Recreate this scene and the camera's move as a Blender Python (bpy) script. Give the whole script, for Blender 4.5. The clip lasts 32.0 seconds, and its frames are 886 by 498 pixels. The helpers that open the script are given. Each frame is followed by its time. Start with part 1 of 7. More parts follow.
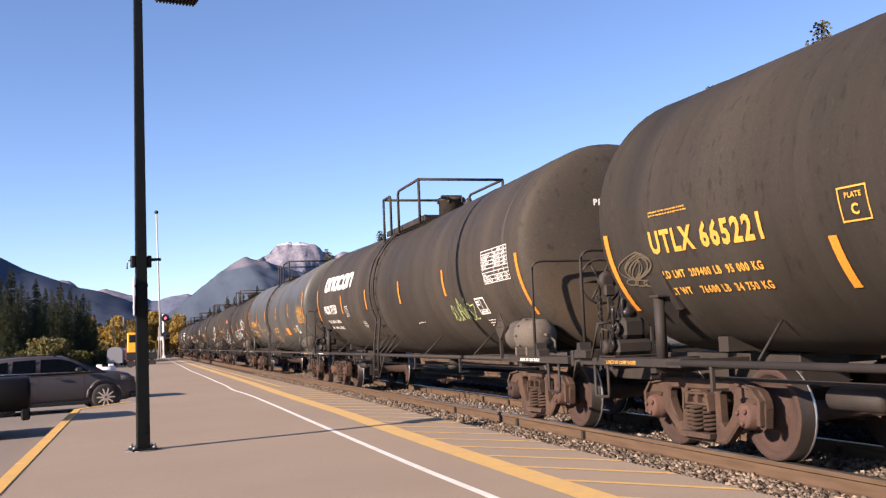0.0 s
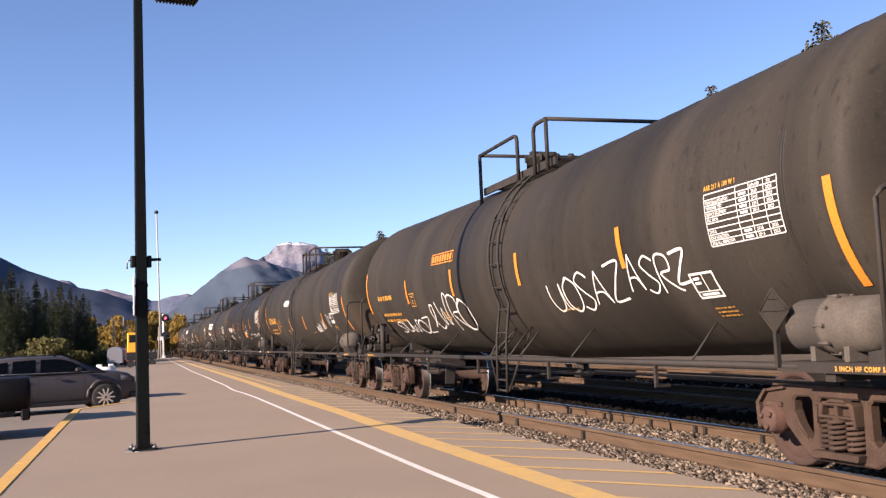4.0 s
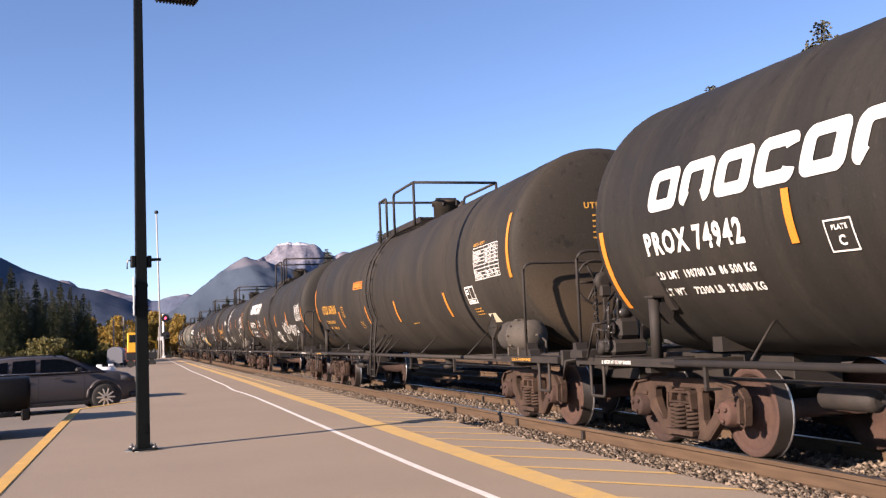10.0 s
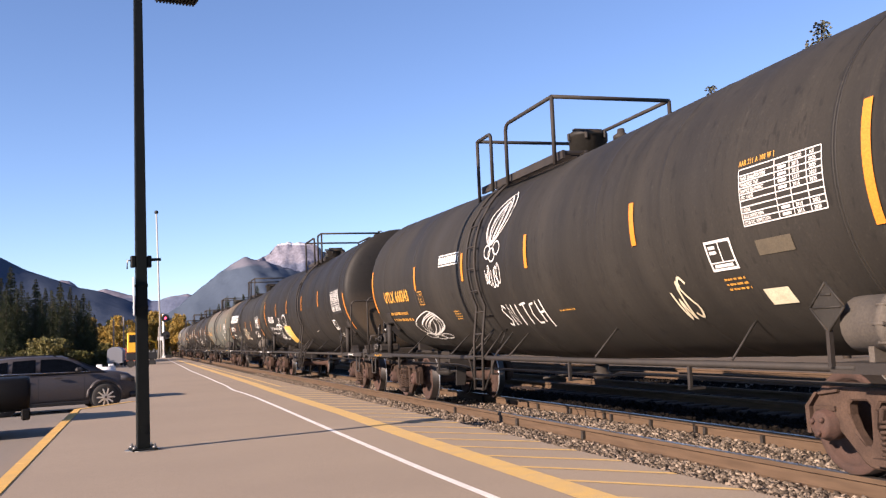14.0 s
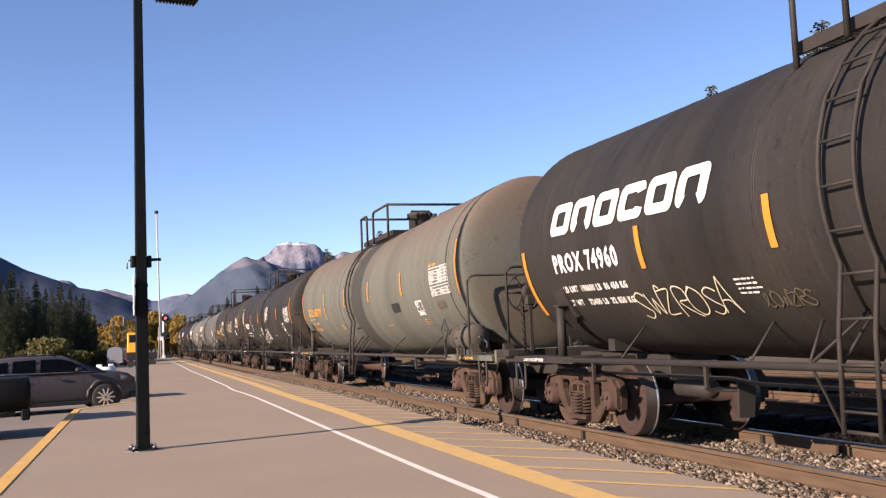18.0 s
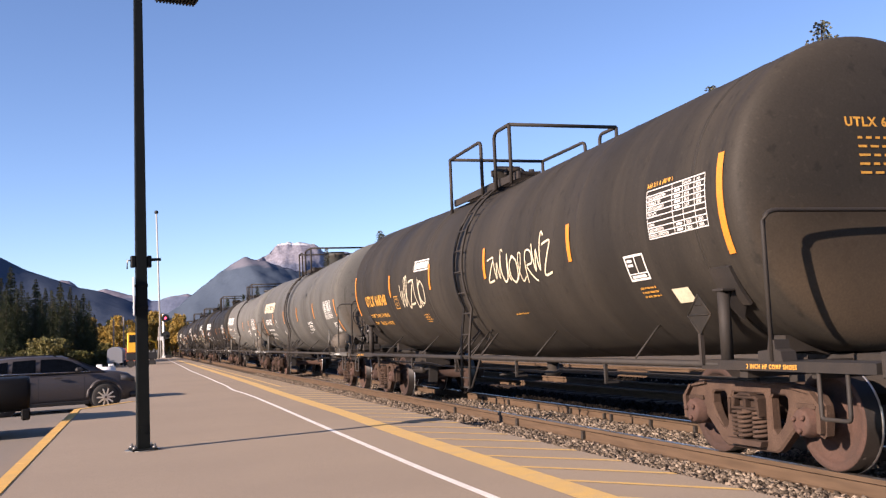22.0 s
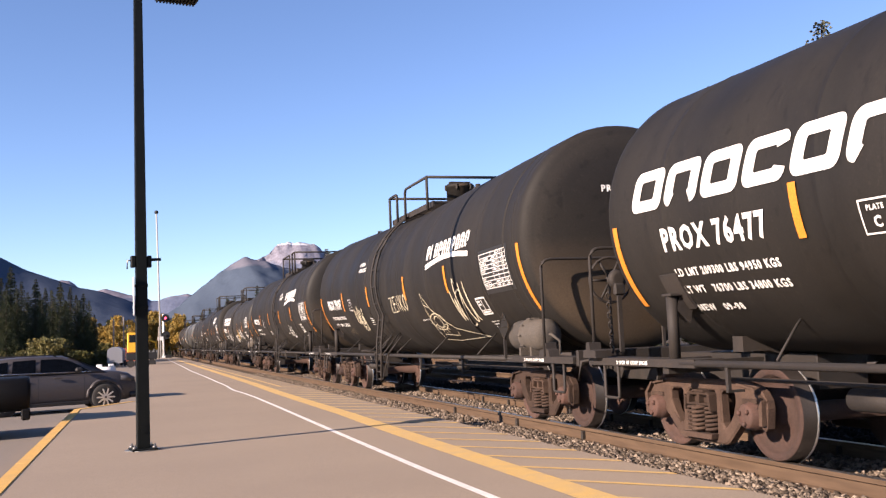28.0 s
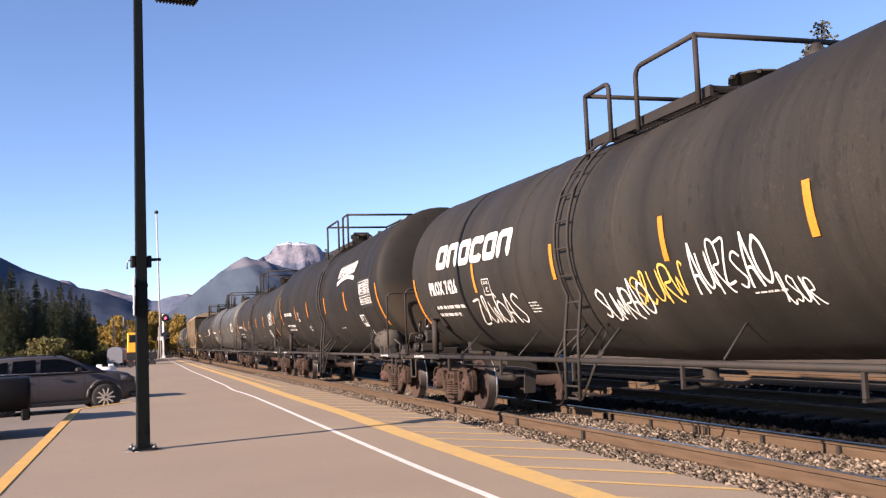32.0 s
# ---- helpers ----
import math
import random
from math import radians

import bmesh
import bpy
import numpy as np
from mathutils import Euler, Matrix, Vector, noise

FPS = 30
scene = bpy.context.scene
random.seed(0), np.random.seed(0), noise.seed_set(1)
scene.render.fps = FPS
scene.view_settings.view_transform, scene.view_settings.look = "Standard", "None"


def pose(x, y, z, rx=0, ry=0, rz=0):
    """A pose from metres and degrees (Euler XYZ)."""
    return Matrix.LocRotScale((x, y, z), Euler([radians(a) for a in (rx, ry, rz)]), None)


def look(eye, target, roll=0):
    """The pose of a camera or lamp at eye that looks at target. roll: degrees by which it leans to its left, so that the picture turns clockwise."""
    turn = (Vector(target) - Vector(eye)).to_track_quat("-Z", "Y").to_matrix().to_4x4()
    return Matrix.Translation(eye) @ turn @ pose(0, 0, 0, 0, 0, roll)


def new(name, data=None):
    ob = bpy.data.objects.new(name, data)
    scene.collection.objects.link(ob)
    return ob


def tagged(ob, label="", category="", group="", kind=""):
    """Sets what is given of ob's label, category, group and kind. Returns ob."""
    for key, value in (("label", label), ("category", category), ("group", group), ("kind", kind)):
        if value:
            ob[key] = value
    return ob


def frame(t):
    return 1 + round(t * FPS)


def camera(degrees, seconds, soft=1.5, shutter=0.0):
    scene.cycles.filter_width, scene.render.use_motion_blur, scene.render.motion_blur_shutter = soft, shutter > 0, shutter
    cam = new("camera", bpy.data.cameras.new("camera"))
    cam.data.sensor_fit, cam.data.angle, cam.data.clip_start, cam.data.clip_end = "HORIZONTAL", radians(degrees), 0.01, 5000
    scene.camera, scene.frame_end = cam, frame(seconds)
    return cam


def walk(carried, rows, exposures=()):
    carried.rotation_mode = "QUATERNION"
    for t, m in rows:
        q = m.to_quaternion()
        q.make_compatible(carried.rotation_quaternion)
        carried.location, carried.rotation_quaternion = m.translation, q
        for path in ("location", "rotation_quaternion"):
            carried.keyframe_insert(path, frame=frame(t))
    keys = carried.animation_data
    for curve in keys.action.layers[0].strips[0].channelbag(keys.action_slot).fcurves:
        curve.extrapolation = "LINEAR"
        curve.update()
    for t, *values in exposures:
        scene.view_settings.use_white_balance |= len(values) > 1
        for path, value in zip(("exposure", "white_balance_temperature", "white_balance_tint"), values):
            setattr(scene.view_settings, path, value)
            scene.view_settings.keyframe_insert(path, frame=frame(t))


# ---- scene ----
# The camera stands still on the platform.
EYE = Vector((0.0, 0.0, 1.53))
YAW, PITCH, LEAN = radians(17.496), radians(5.059), -2.459
cam = camera(48.94, 32.0, soft=1.3)
AIM = EYE + Vector((math.sin(YAW) * math.cos(PITCH), math.cos(YAW) * math.cos(PITCH), math.sin(PITCH)))
walk(cam, [(0.0, look(EYE, AIM, LEAN)), (32.0, look(EYE, AIM, LEAN))], exposures=[(t, e, 6130, 23) for t, e in ((0.0, 1.26), (2.0, 1.21), (6.0, 1.24), (9.0, 1.30), (10.0, 1.20), (14.0, 1.24), (16.6, 1.34), (17.0, 1.34), (18.0, 1.16), (19.0, 1.00), (21.0, 1.16), (23.0, 1.21), (25.0, 1.12), (28.0, 1.30), (32.0, 1.32))])

# Daylight: a low sun behind the camera's left shoulder and a clear sky.
SUN_TO = Vector((1.0, 0.335, -0.44)).normalized()
sun = new("sun", bpy.data.lights.new("sun", "SUN"))
sun.data.energy, sun.data.angle, sun.data.color = 5.0, radians(0.53), (1.0, 0.82, 0.60)
sun.matrix_world = look((0, 0, 60), Vector((0, 0, 60)) + SUN_TO)
world = bpy.data.worlds.new("sky")
scene.world = world
world.use_nodes = True
wn, wl = world.node_tree.nodes, world.node_tree.links
sky = wn.new("ShaderNodeTexSky")
sky.sky_type, sky.sun_disc = "NISHITA", False
sky.sun_elevation = math.asin(-SUN_TO.z)
sky.sun_rotation = math.atan2(-SUN_TO.x, -SUN_TO.y)
sky.altitude, sky.air_density, sky.dust_density, sky.ozone_density = 1400, 0.9, 0.1, 2.5
wl.new(sky.outputs[0], wn["Background"].inputs[0])
wn["Background"].inputs[1].default_value = 0.081

# ---- materials ----
def material(name, color, rough=0.6, metal=0.0, second=None, mix=0.5, scale=4.0, fine=60.0, bump=0.15, stretch=(1, 1, 1), spread=0.0, gloss=0.5):
    """A surface with blotches of a second colour, fine grain, relief and a little variation from piece to piece."""
    m = bpy.data.materials.new(name)
    m.use_nodes = True
    n, k = m.node_tree.nodes, m.node_tree.links
    b = n["Principled BSDF"]
    b.inputs["Roughness"].default_value, b.inputs["Metallic"].default_value = rough, metal
    b.inputs["Specular IOR Level"].default_value = gloss
    at = n.new("ShaderNodeTexCoord")
    mp = n.new("ShaderNodeMapping")
    mp.inputs["Scale"].default_value = stretch
    k.new(at.outputs["Object"], mp.inputs[0])
    info = n.new("ShaderNodeObjectInfo")
    shift = n.new("ShaderNodeVectorMath")
    shift.operation = "MULTIPLY_ADD"
    shift.inputs[1].default_value = (37.0, 23.0, 11.0)
    k.new(info.outputs["Random"], shift.inputs[0])
    k.new(mp.outputs[0], shift.inputs[2])
    big, small = n.new("ShaderNodeTexNoise"), n.new("ShaderNodeTexNoise")
    for t, s, d in ((big, scale, 5.0), (small, fine, 3.0)):
        t.inputs["Scale"].default_value, t.inputs["Detail"].default_value = s, d
        k.new(shift.outputs[0], t.inputs["Vector"])
    ramp = n.new("ShaderNodeMapRange")
    ramp.inputs[1].default_value, ramp.inputs[2].default_value = 0.35, 0.68
    ramp.inputs[4].default_value = mix
    k.new(big.outputs[0], ramp.inputs[0])
    blend = n.new("ShaderNodeMix")
    blend.data_type = "RGBA"
    blend.inputs[6].default_value, blend.inputs[7].default_value = (*color, 1), (*(second or color), 1)
    k.new(ramp.outputs[0], blend.inputs[0])
    grain = n.new("ShaderNodeHueSaturation")
    k.new(blend.outputs[2], grain.inputs["Color"])
    g = n.new("ShaderNodeMapRange")
    g.inputs[1].default_value, g.inputs[2].default_value = 0.25, 0.75
    g.inputs[3].default_value, g.inputs[4].default_value = 0.78, 1.22
    k.new(small.outputs[0], g.inputs[0])
    last = g.outputs[0]
    if spread:
        e = n.new("ShaderNodeMapRange")
        e.inputs[3].default_value, e.inputs[4].default_value = 1 - spread, 1 + spread
        k.new(info.outputs["Random"], e.inputs[0])
        mul = n.new("ShaderNodeMath")
        mul.operation = "MULTIPLY"
        k.new(last, mul.inputs[0])
        k.new(e.outputs[0], mul.inputs[1])
        last = mul.outputs[0]
    k.new(last, grain.inputs["Value"])
    k.new(grain.outputs[0], b.inputs["Base Color"])
    if bump:
        bp = n.new("ShaderNodeBump")
        bp.inputs["Strength"].default_value, bp.inputs["Distance"].default_value = bump, 0.02
        k.new(small.outputs[0], bp.inputs["Height"])
        k.new(bp.outputs[0], b.inputs["Normal"])
    return m


M_ASPHALT = material("asphalt", (0.300, 0.243, 0.182), 0.95, second=(0.2541, 0.2059, 0.1584), scale=0.5, fine=110, bump=0.12, gloss=0.1)
M_LOT = material("lot_asphalt", (0.198, 0.1749, 0.1485), 0.95, second=(0.2442, 0.2112, 0.1782), scale=0.4, fine=60, bump=0.2, gloss=0.1)
M_WHITE_LINE = material("white_line_paint", (0.76, 0.73, 0.67), 0.7, second=(0.52, 0.47, 0.41), mix=0.45, scale=6, fine=80)
M_YELLOW_LINE = material("yellow_line_paint", (0.62, 0.40, 0.115), 0.7, second=(0.50, 0.345, 0.16), mix=0.8, scale=5, fine=80)
M_BALLAST = material("ballast_bed", (0.100, 0.077, 0.054), 0.95, second=(0.05, 0.038, 0.028), scale=3, fine=30, bump=0.8, gloss=0.1)
M_STONE = material("ballast_stone", (0.165, 0.132, 0.1003), 0.95, second=(0.0429, 0.033, 0.0251), mix=0.9, scale=9, fine=90, gloss=0.15)
M_RAIL = material("rusty_rail", (0.088, 0.058, 0.036), 0.9, second=(0.105, 0.068, 0.042), scale=1.5, fine=25, stretch=(1, 0.08, 1), bump=0.05, gloss=0.2)
M_RAIL_TOP = material("worn_rail_head", (0.35, 0.32, 0.3), 0.35, 0.9, second=(0.2, 0.17, 0.15), scale=3, fine=40, bump=0.05)
M_TIE = material("sleeper_wood", (0.0462, 0.033, 0.0264), 0.9, second=(0.0924, 0.0726, 0.0594), scale=4, fine=40, stretch=(0.2, 1, 1), gloss=0.1)
M_POLE = material("dark_green_pole", (0.0035, 0.0052, 0.0045), 0.6, second=(0.009, 0.0095, 0.0082), mix=0.4, scale=3, fine=70, bump=0.05, gloss=0.2)
M_STEEL_DARK = material("grimy_steel", (0.0158, 0.0129, 0.0106), 0.75, second=(0.0343, 0.0251, 0.0178), scale=4, fine=60, spread=0.2)
M_TRUCK = material("rust_brown_casting", (0.041, 0.026, 0.019), 0.9, second=(0.080, 0.050, 0.034), scale=5, fine=60, bump=0.3, spread=0.3, gloss=0.25)
M_WHEEL = material("rusty_wheel", (0.054, 0.028, 0.020), 0.9, second=(0.028, 0.018, 0.014), scale=6, fine=60, spread=0.35)
M_TREAD = material("worn_tread", (0.0231, 0.0185, 0.0158), 0.45, 0.4, second=(0.0132, 0.0112, 0.0099), scale=6, bump=0.03)
M_FLANGE = material("polished_flange", (0.75, 0.73, 0.70), 0.38, 0.75, bump=0.02)
M_BEARING = material("red_brown_bearing", (0.062, 0.030, 0.021), 0.85, second=(0.036, 0.024, 0.018), scale=9, fine=60, bump=0.2, spread=0.5)
M_VALVE = material("oily_valve_steel", (0.020, 0.018, 0.017), 0.32, 0.5, second=(0.10, 0.095, 0.09), mix=0.5, scale=14, fine=60, spread=0.4)
M_RESERVOIR = material("dusty_reservoir_paint", (0.062, 0.053, 0.043), 0.85, second=(0.10, 0.083, 0.064), scale=5, fine=50, spread=0.3)
M_ORANGE = material("reflective_stripe", (0.60, 0.205, 0.014), 0.45, second=(0.46, 0.19, 0.03), mix=0.5, scale=5, bump=0.02)
M_WHITE_MARK = material("white_stencil_paint", (0.78, 0.77, 0.72), 0.6, second=(0.5, 0.48, 0.44), mix=0.5, scale=7, bump=0.02)
M_YELLOW_MARK = material("yellow_stencil_paint", (0.60, 0.30, 0.035), 0.6, second=(0.42, 0.22, 0.045), mix=0.5, scale=7, bump=0.02)


# ---- mesh helpers ----
def link_mesh(name, bm, mats, parent=None, smooth=False):
    me = bpy.data.meshes.new(name)
    bm.to_mesh(me)
    bm.free()
    for m in mats if isinstance(mats, (list, tuple)) else [mats]:
        me.materials.append(m)
    if smooth:
        me.polygons.foreach_set("use_smooth", [True] * len(me.polygons))
    ob = new(name, me)
    if parent is not None:
        ob.parent = parent
    return ob


def part(name, bm, mat, parent, label="", smooth=False):
    ob = link_mesh(name, bm, mat, parent, smooth)
    return tagged(ob, label=label) if label else ob


def box(bm, x0, x1, y0, y1, z0, z1, bevel=0.0, mat=0):
    r = bmesh.ops.create_cube(bm, size=1.0)
    for v in r["verts"]:
        v.co = Vector((x0 + (v.co.x + 0.5) * (x1 - x0), y0 + (v.co.y + 0.5) * (y1 - y0), z0 + (v.co.z + 0.5) * (z1 - z0)))
    faces = {f for v in r["verts"] for f in v.link_faces}
    for f in faces:
        f.material_index = mat
    if bevel:
        bmesh.ops.bevel(bm, geom=list({e for f in faces for e in f.edges}), offset=bevel, segments=1, affect="EDGES")
    return r["verts"]


def tube(bm, pts, r, seg=8, mat=0, cap=True):
    """A round bar through the points, with mitred bends."""
    pts = [Vector(p) for p in pts]
    rings = []
    for i, p in enumerate(pts):
        a = (p - pts[i - 1]).normalized() if i else (pts[1] - p).normalized()
        b = (pts[i + 1] - p).normalized() if i < len(pts) - 1 else a
        d = (a + b).normalized()
        u = d.cross(Vector((0.13, 0.31, 1.0)) if abs(d.z) < 0.9 else Vector((1, 0.07, 0.02))).normalized()
        w = d.cross(u)
        k = 1 / max(0.5, math.sqrt((1 + a.dot(b)) / 2))
        rings.append([bm.verts.new(p + (u * math.cos(2 * math.pi * j / seg) + w * math.sin(2 * math.pi * j / seg)) * r * (k if 0 < i < len(pts) - 1 else 1)) for j in range(seg)])
    for q, s in zip(rings, rings[1:]):
        for j in range(seg):
            f = bm.faces.new((q[j], q[(j + 1) % seg], s[(j + 1) % seg], s[j]))
            f.smooth, f.material_index = True, mat
    if cap:
        for q in (rings[0][::-1], rings[-1]):
            bm.faces.new(q).material_index = mat


def lathe(bm, profile, axis="y", seg=32, centre=(0, 0, 0), mat=None):
    """Turns a profile of (along, radius) round an axis."""
    c = Vector(centre)
    rings = []
    for a, r in profile:
        ring = []
        for j in range(seg):
            t = 2 * math.pi * j / seg
            p = {"y": (r * math.cos(t), a, r * math.sin(t)), "x": (a, r * math.cos(t), r * math.sin(t)), "z": (r * math.cos(t), r * math.sin(t), a)}[axis]
            ring.append(bm.verts.new(c + Vector(p)))
        rings.append(ring)
    for i, (q, s) in enumerate(zip(rings, rings[1:])):
        for j in range(seg):
            f = bm.faces.new((q[j], q[(j + 1) % seg], s[(j + 1) % seg], s[j]))
            f.smooth = True
            if mat:
                f.material_index = mat[i]
    bm.faces.new(rings[0][::-1]), bm.faces.new(rings[-1])
    bmesh.ops.recalc_face_normals(bm, faces=bm.faces)


def arc(p0, corner, p1, n=5):
    """Points of a rounded bend from p0 round the corner to p1."""
    a, b, c = Vector(p0), Vector(corner), Vector(p1)
    return [(a * (1 - t) + b * t) * (1 - t) + (b * (1 - t) + c * t) * t for t in (i / n for i in range(n + 1))]


def plate(bm, outline, lo, hi, axis="x"):
    """A slab of the outline (a list of 2D points), from lo to hi along the axis."""
    def at(p, a):
        return {"x": (a, p[0], p[1]), "y": (p[0], a, p[1]), "z": (p[0], p[1], a)}[axis]
    n = len(outline)
    low, high = [bm.verts.new(at(p, lo)) for p in outline], [bm.verts.new(at(p, hi)) for p in outline]
    made = [bm.faces.new(low[::-1]), bm.faces.new(high)]
    made += [bm.faces.new((low[i], low[(i + 1) % n], high[(i + 1) % n], high[i])) for i in range(n)]
    bmesh.ops.recalc_face_normals(bm, faces=made)
    return made

# ---- the ground, the platform and the tracks ----
XC, RAIL_Z = 6.70, 0.17          # the train's track: its middle and the top of its rails
CURVE_AT, CURVE_R = 165.0, 700.0  # beyond here the line bends away to the right


def along(d, side=0.0):
    """The place and heading on the track d metres ahead of the camera, side metres to the right of its middle."""
    if d <= CURVE_AT:
        return XC + side, d, 0.0
    a = (d - CURVE_AT) / CURVE_R
    return XC + CURVE_R - (CURVE_R - side) * math.cos(a), CURVE_AT + (CURVE_R - side) * math.sin(a), -math.degrees(a)


PLATFORM_Z = 0.159                # the platform lies level with the rails

M_GRAVEL = material("yard_gravel", (0.115, 0.092, 0.068), 0.95, second=(0.17, 0.14, 0.11), scale=1.2, fine=14, bump=0.6, gloss=0.05)
# near-black so that the colour itself carries the train's shadow
M_YARD_SHADE = material("shadow_dark_yard_ground", (0.0099, 0.0079, 0.0066), 0.95, second=(0.0059, 0.005, 0.0043), scale=1.5, fine=30, bump=0.6, gloss=0.03)


def sheet(name, x0, x1, y0, y1, z, mat, kind="structure", nx=1, ny=1):
    bm = bmesh.new()
    vs = [[bm.verts.new((x0 + (x1 - x0) * i / nx, y0 + (y1 - y0) * j / ny, z)) for i in range(nx + 1)] for j in range(ny + 1)]
    for j in range(ny):
        for i in range(nx):
            bm.faces.new((vs[j][i], vs[j][i + 1], vs[j + 1][i + 1], vs[j + 1][i]))
    return tagged(link_mesh(name, bm, mat), kind=kind)


M_EARTH = material("dry_ground", (0.0924, 0.0792, 0.0495), 0.95, second=(0.0594, 0.0561, 0.033), scale=0.05, fine=3, bump=0.5)
tagged(sheet("ground", -4500, 4500, -600, 4700, -0.45, M_EARTH), label="dry grass and gravel ground of the valley", category="ground")

bm = bmesh.new()
plate(bm, [(-1.31, -40), (4.75, -40), (4.75, 136), (0.09, 136), (0.09, 27.4), (-0.27, 26.65), (-1.31, 24.68)], -0.4, PLATFORM_Z, "z")
tagged(link_mesh("platform", bm, M_ASPHALT), label="worn grey-brown asphalt station platform", category="platform", kind="structure")
tagged(sheet("parking_lot", -60, 0.0, -40, 140, -0.11, M_LOT), label="grey asphalt parking lot", category="parking lot", kind="structure")
bm = bmesh.new()
grid = [[bm.verts.new((x, -60 + 2.0 * j, z + (0.02 * noise.noise((x, j * 0.7, 0)) if x > 5.5 else 0))) for x, z in ((4.72, 0.02), (5.3, -0.02), (5.6, -0.05), (5.85, -0.05), (6.0, -0.03), (6.7, -0.01), (7.4, -0.02), (8.2, -0.03), (9.5, -0.12), (11, -0.05), (13, -0.12), (16, -0.15), (22, -0.2), (60, -0.3))] for j in range(130)]
for q, r in zip(grid, grid[1:]):
    for i in range(len(q) - 1):
        bm.faces.new((q[i], q[i + 1], r[i + 1], r[i]))
# the train's shadow is painted as a dark strip behind the far rail
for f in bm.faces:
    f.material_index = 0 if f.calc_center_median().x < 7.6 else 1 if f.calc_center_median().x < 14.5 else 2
tagged(link_mesh("track_bed", bm, [M_BALLAST, M_YARD_SHADE, M_GRAVEL]), label="dirty ballast bed, coloured near-black where the train's shadow lies", category="track bed", kind="structure")

# the yellow kerb between platform and parking lot
M_KERB = material("yellow_kerb_paint", (0.62, 0.36, 0.075), 0.8, second=(0.45, 0.29, 0.10), mix=0.6, scale=3, fine=60)
for i, (p, q) in enumerate([((-1.49, -17.92 + 2.84 * j), (-1.49, -15.107 + 2.84 * j)) for j in range(15)] + [((-1.47, 24.73), (-0.87, 25.79)), ((-0.86, 25.81), (-0.27, 26.84))]):
    d = (Vector(q) - Vector(p)).normalized()
    w = Vector((d.y, -d.x)) * 0.18
    bm = bmesh.new()
    plate(bm, [tuple(Vector(v)) for v in (Vector(p), Vector(p) + w, Vector(q) + w, Vector(q))], -0.3, PLATFORM_Z + 0.011, "z")
    bmesh.ops.bevel(bm, geom=bm.edges[:], offset=0.012, segments=1, affect="EDGES")
    tagged(link_mesh("kerb", bm, M_KERB), label="yellow painted concrete kerb", category="kerb", kind="structure", group="kerbs")

# the white line wavers a little as it goes
bm = bmesh.new()
WAVER = ((-10, 2.83), (7.8, 2.81), (9.8, 2.78), (12.4, 2.78), (16.8, 2.79), (20.4, 2.81), (25.5, 2.81), (28, 2.76), (30, 2.68), (31.5, 2.71), (33.5, 2.76), (46, 2.76), (54, 2.72), (67, 2.80), (92, 2.95), (110, 3.0))
line = [[bm.verts.new((float(np.interp(y, *zip(*WAVER))) + dx, y, PLATFORM_Z + 0.004)) for dx in (-0.043, 0.043)] for y in (-10 + 0.5 * i for i in range(241))]
for a, b in zip(line, line[1:]):
    bm.faces.new((a[0], a[1], b[1], b[0]))
tagged(link_mesh("white_line", bm, M_WHITE_LINE), label="white painted waiting line on the platform", category="line marking", kind="structure")
bm = bmesh.new()
SWAY = ((-10, 3.55), (8, 3.55), (12, 3.56), (15, 3.59), (18, 3.64), (23, 3.62), (27, 3.62), (34, 3.70), (45, 3.72), (62, 3.72), (110, 3.78))


def safety_line_x(y):
    return float(np.interp(y, *zip(*SWAY)))


line = [[bm.verts.new((safety_line_x(y) + dx, y, PLATFORM_Z + 0.004)) for dx in (-0.155, 0.155)] for y in (-10 + 0.5 * i for i in range(241))]
for a, b in zip(line, line[1:]):
    bm.faces.new((a[0], a[1], b[1], b[0]))
tagged(link_mesh("yellow_line", bm, M_YELLOW_LINE), label="broad yellow painted safety line on the platform", category="line marking", kind="structure")


def rail_line(x, y0, y1, name):
    bm = bmesh.new()
    prof = [(-0.076, -0.205), (0.076, -0.205), (0.076, -0.188), (0.012, -0.168), (0.012, -0.06), (0.037, -0.045), (0.037, -0.004), (0.03, 0), (-0.03, 0), (-0.037, -0.004), (-0.037, -0.045), (-0.012, -0.06), (-0.012, -0.168), (-0.076, -0.188)]
    ds = [y0, CURVE_AT] + [CURVE_AT + 15 * i for i in range(1, 30)] if y1 > CURVE_AT else [y0, y1]
    rings = []
    for d in ds:
        px, py, h = along(d, x - XC)
        c, s = math.cos(radians(h)), math.sin(radians(h))
        rings.append([bm.verts.new((px + u * c, py + u * s, RAIL_Z + w)) for u, w in prof])
    n = len(prof)
    for q, r in zip(rings, rings[1:]):
        for j in range(n):
            f = bm.faces.new((q[j], q[(j + 1) % n], r[(j + 1) % n], r[j]))
            f.material_index = 1 if j in (6, 7, 8) else 0
    bmesh.ops.recalc_face_normals(bm, faces=bm.faces)
    return tagged(link_mesh(name, bm, [M_RAIL, M_RAIL_TOP if x < 8 else M_RAIL]), label="rust-brown steel rail with a worn bright head", category="rail", kind="structure", group="rails")


for x in (XC - 0.755, XC + 0.755):
    rail_line(x, -60, 500, "rail")
for c in (XC + 4.4, XC + 9.0):
    for x in (c - 0.755, c + 0.755):
        rail_line(x, -60, 170, "rail")

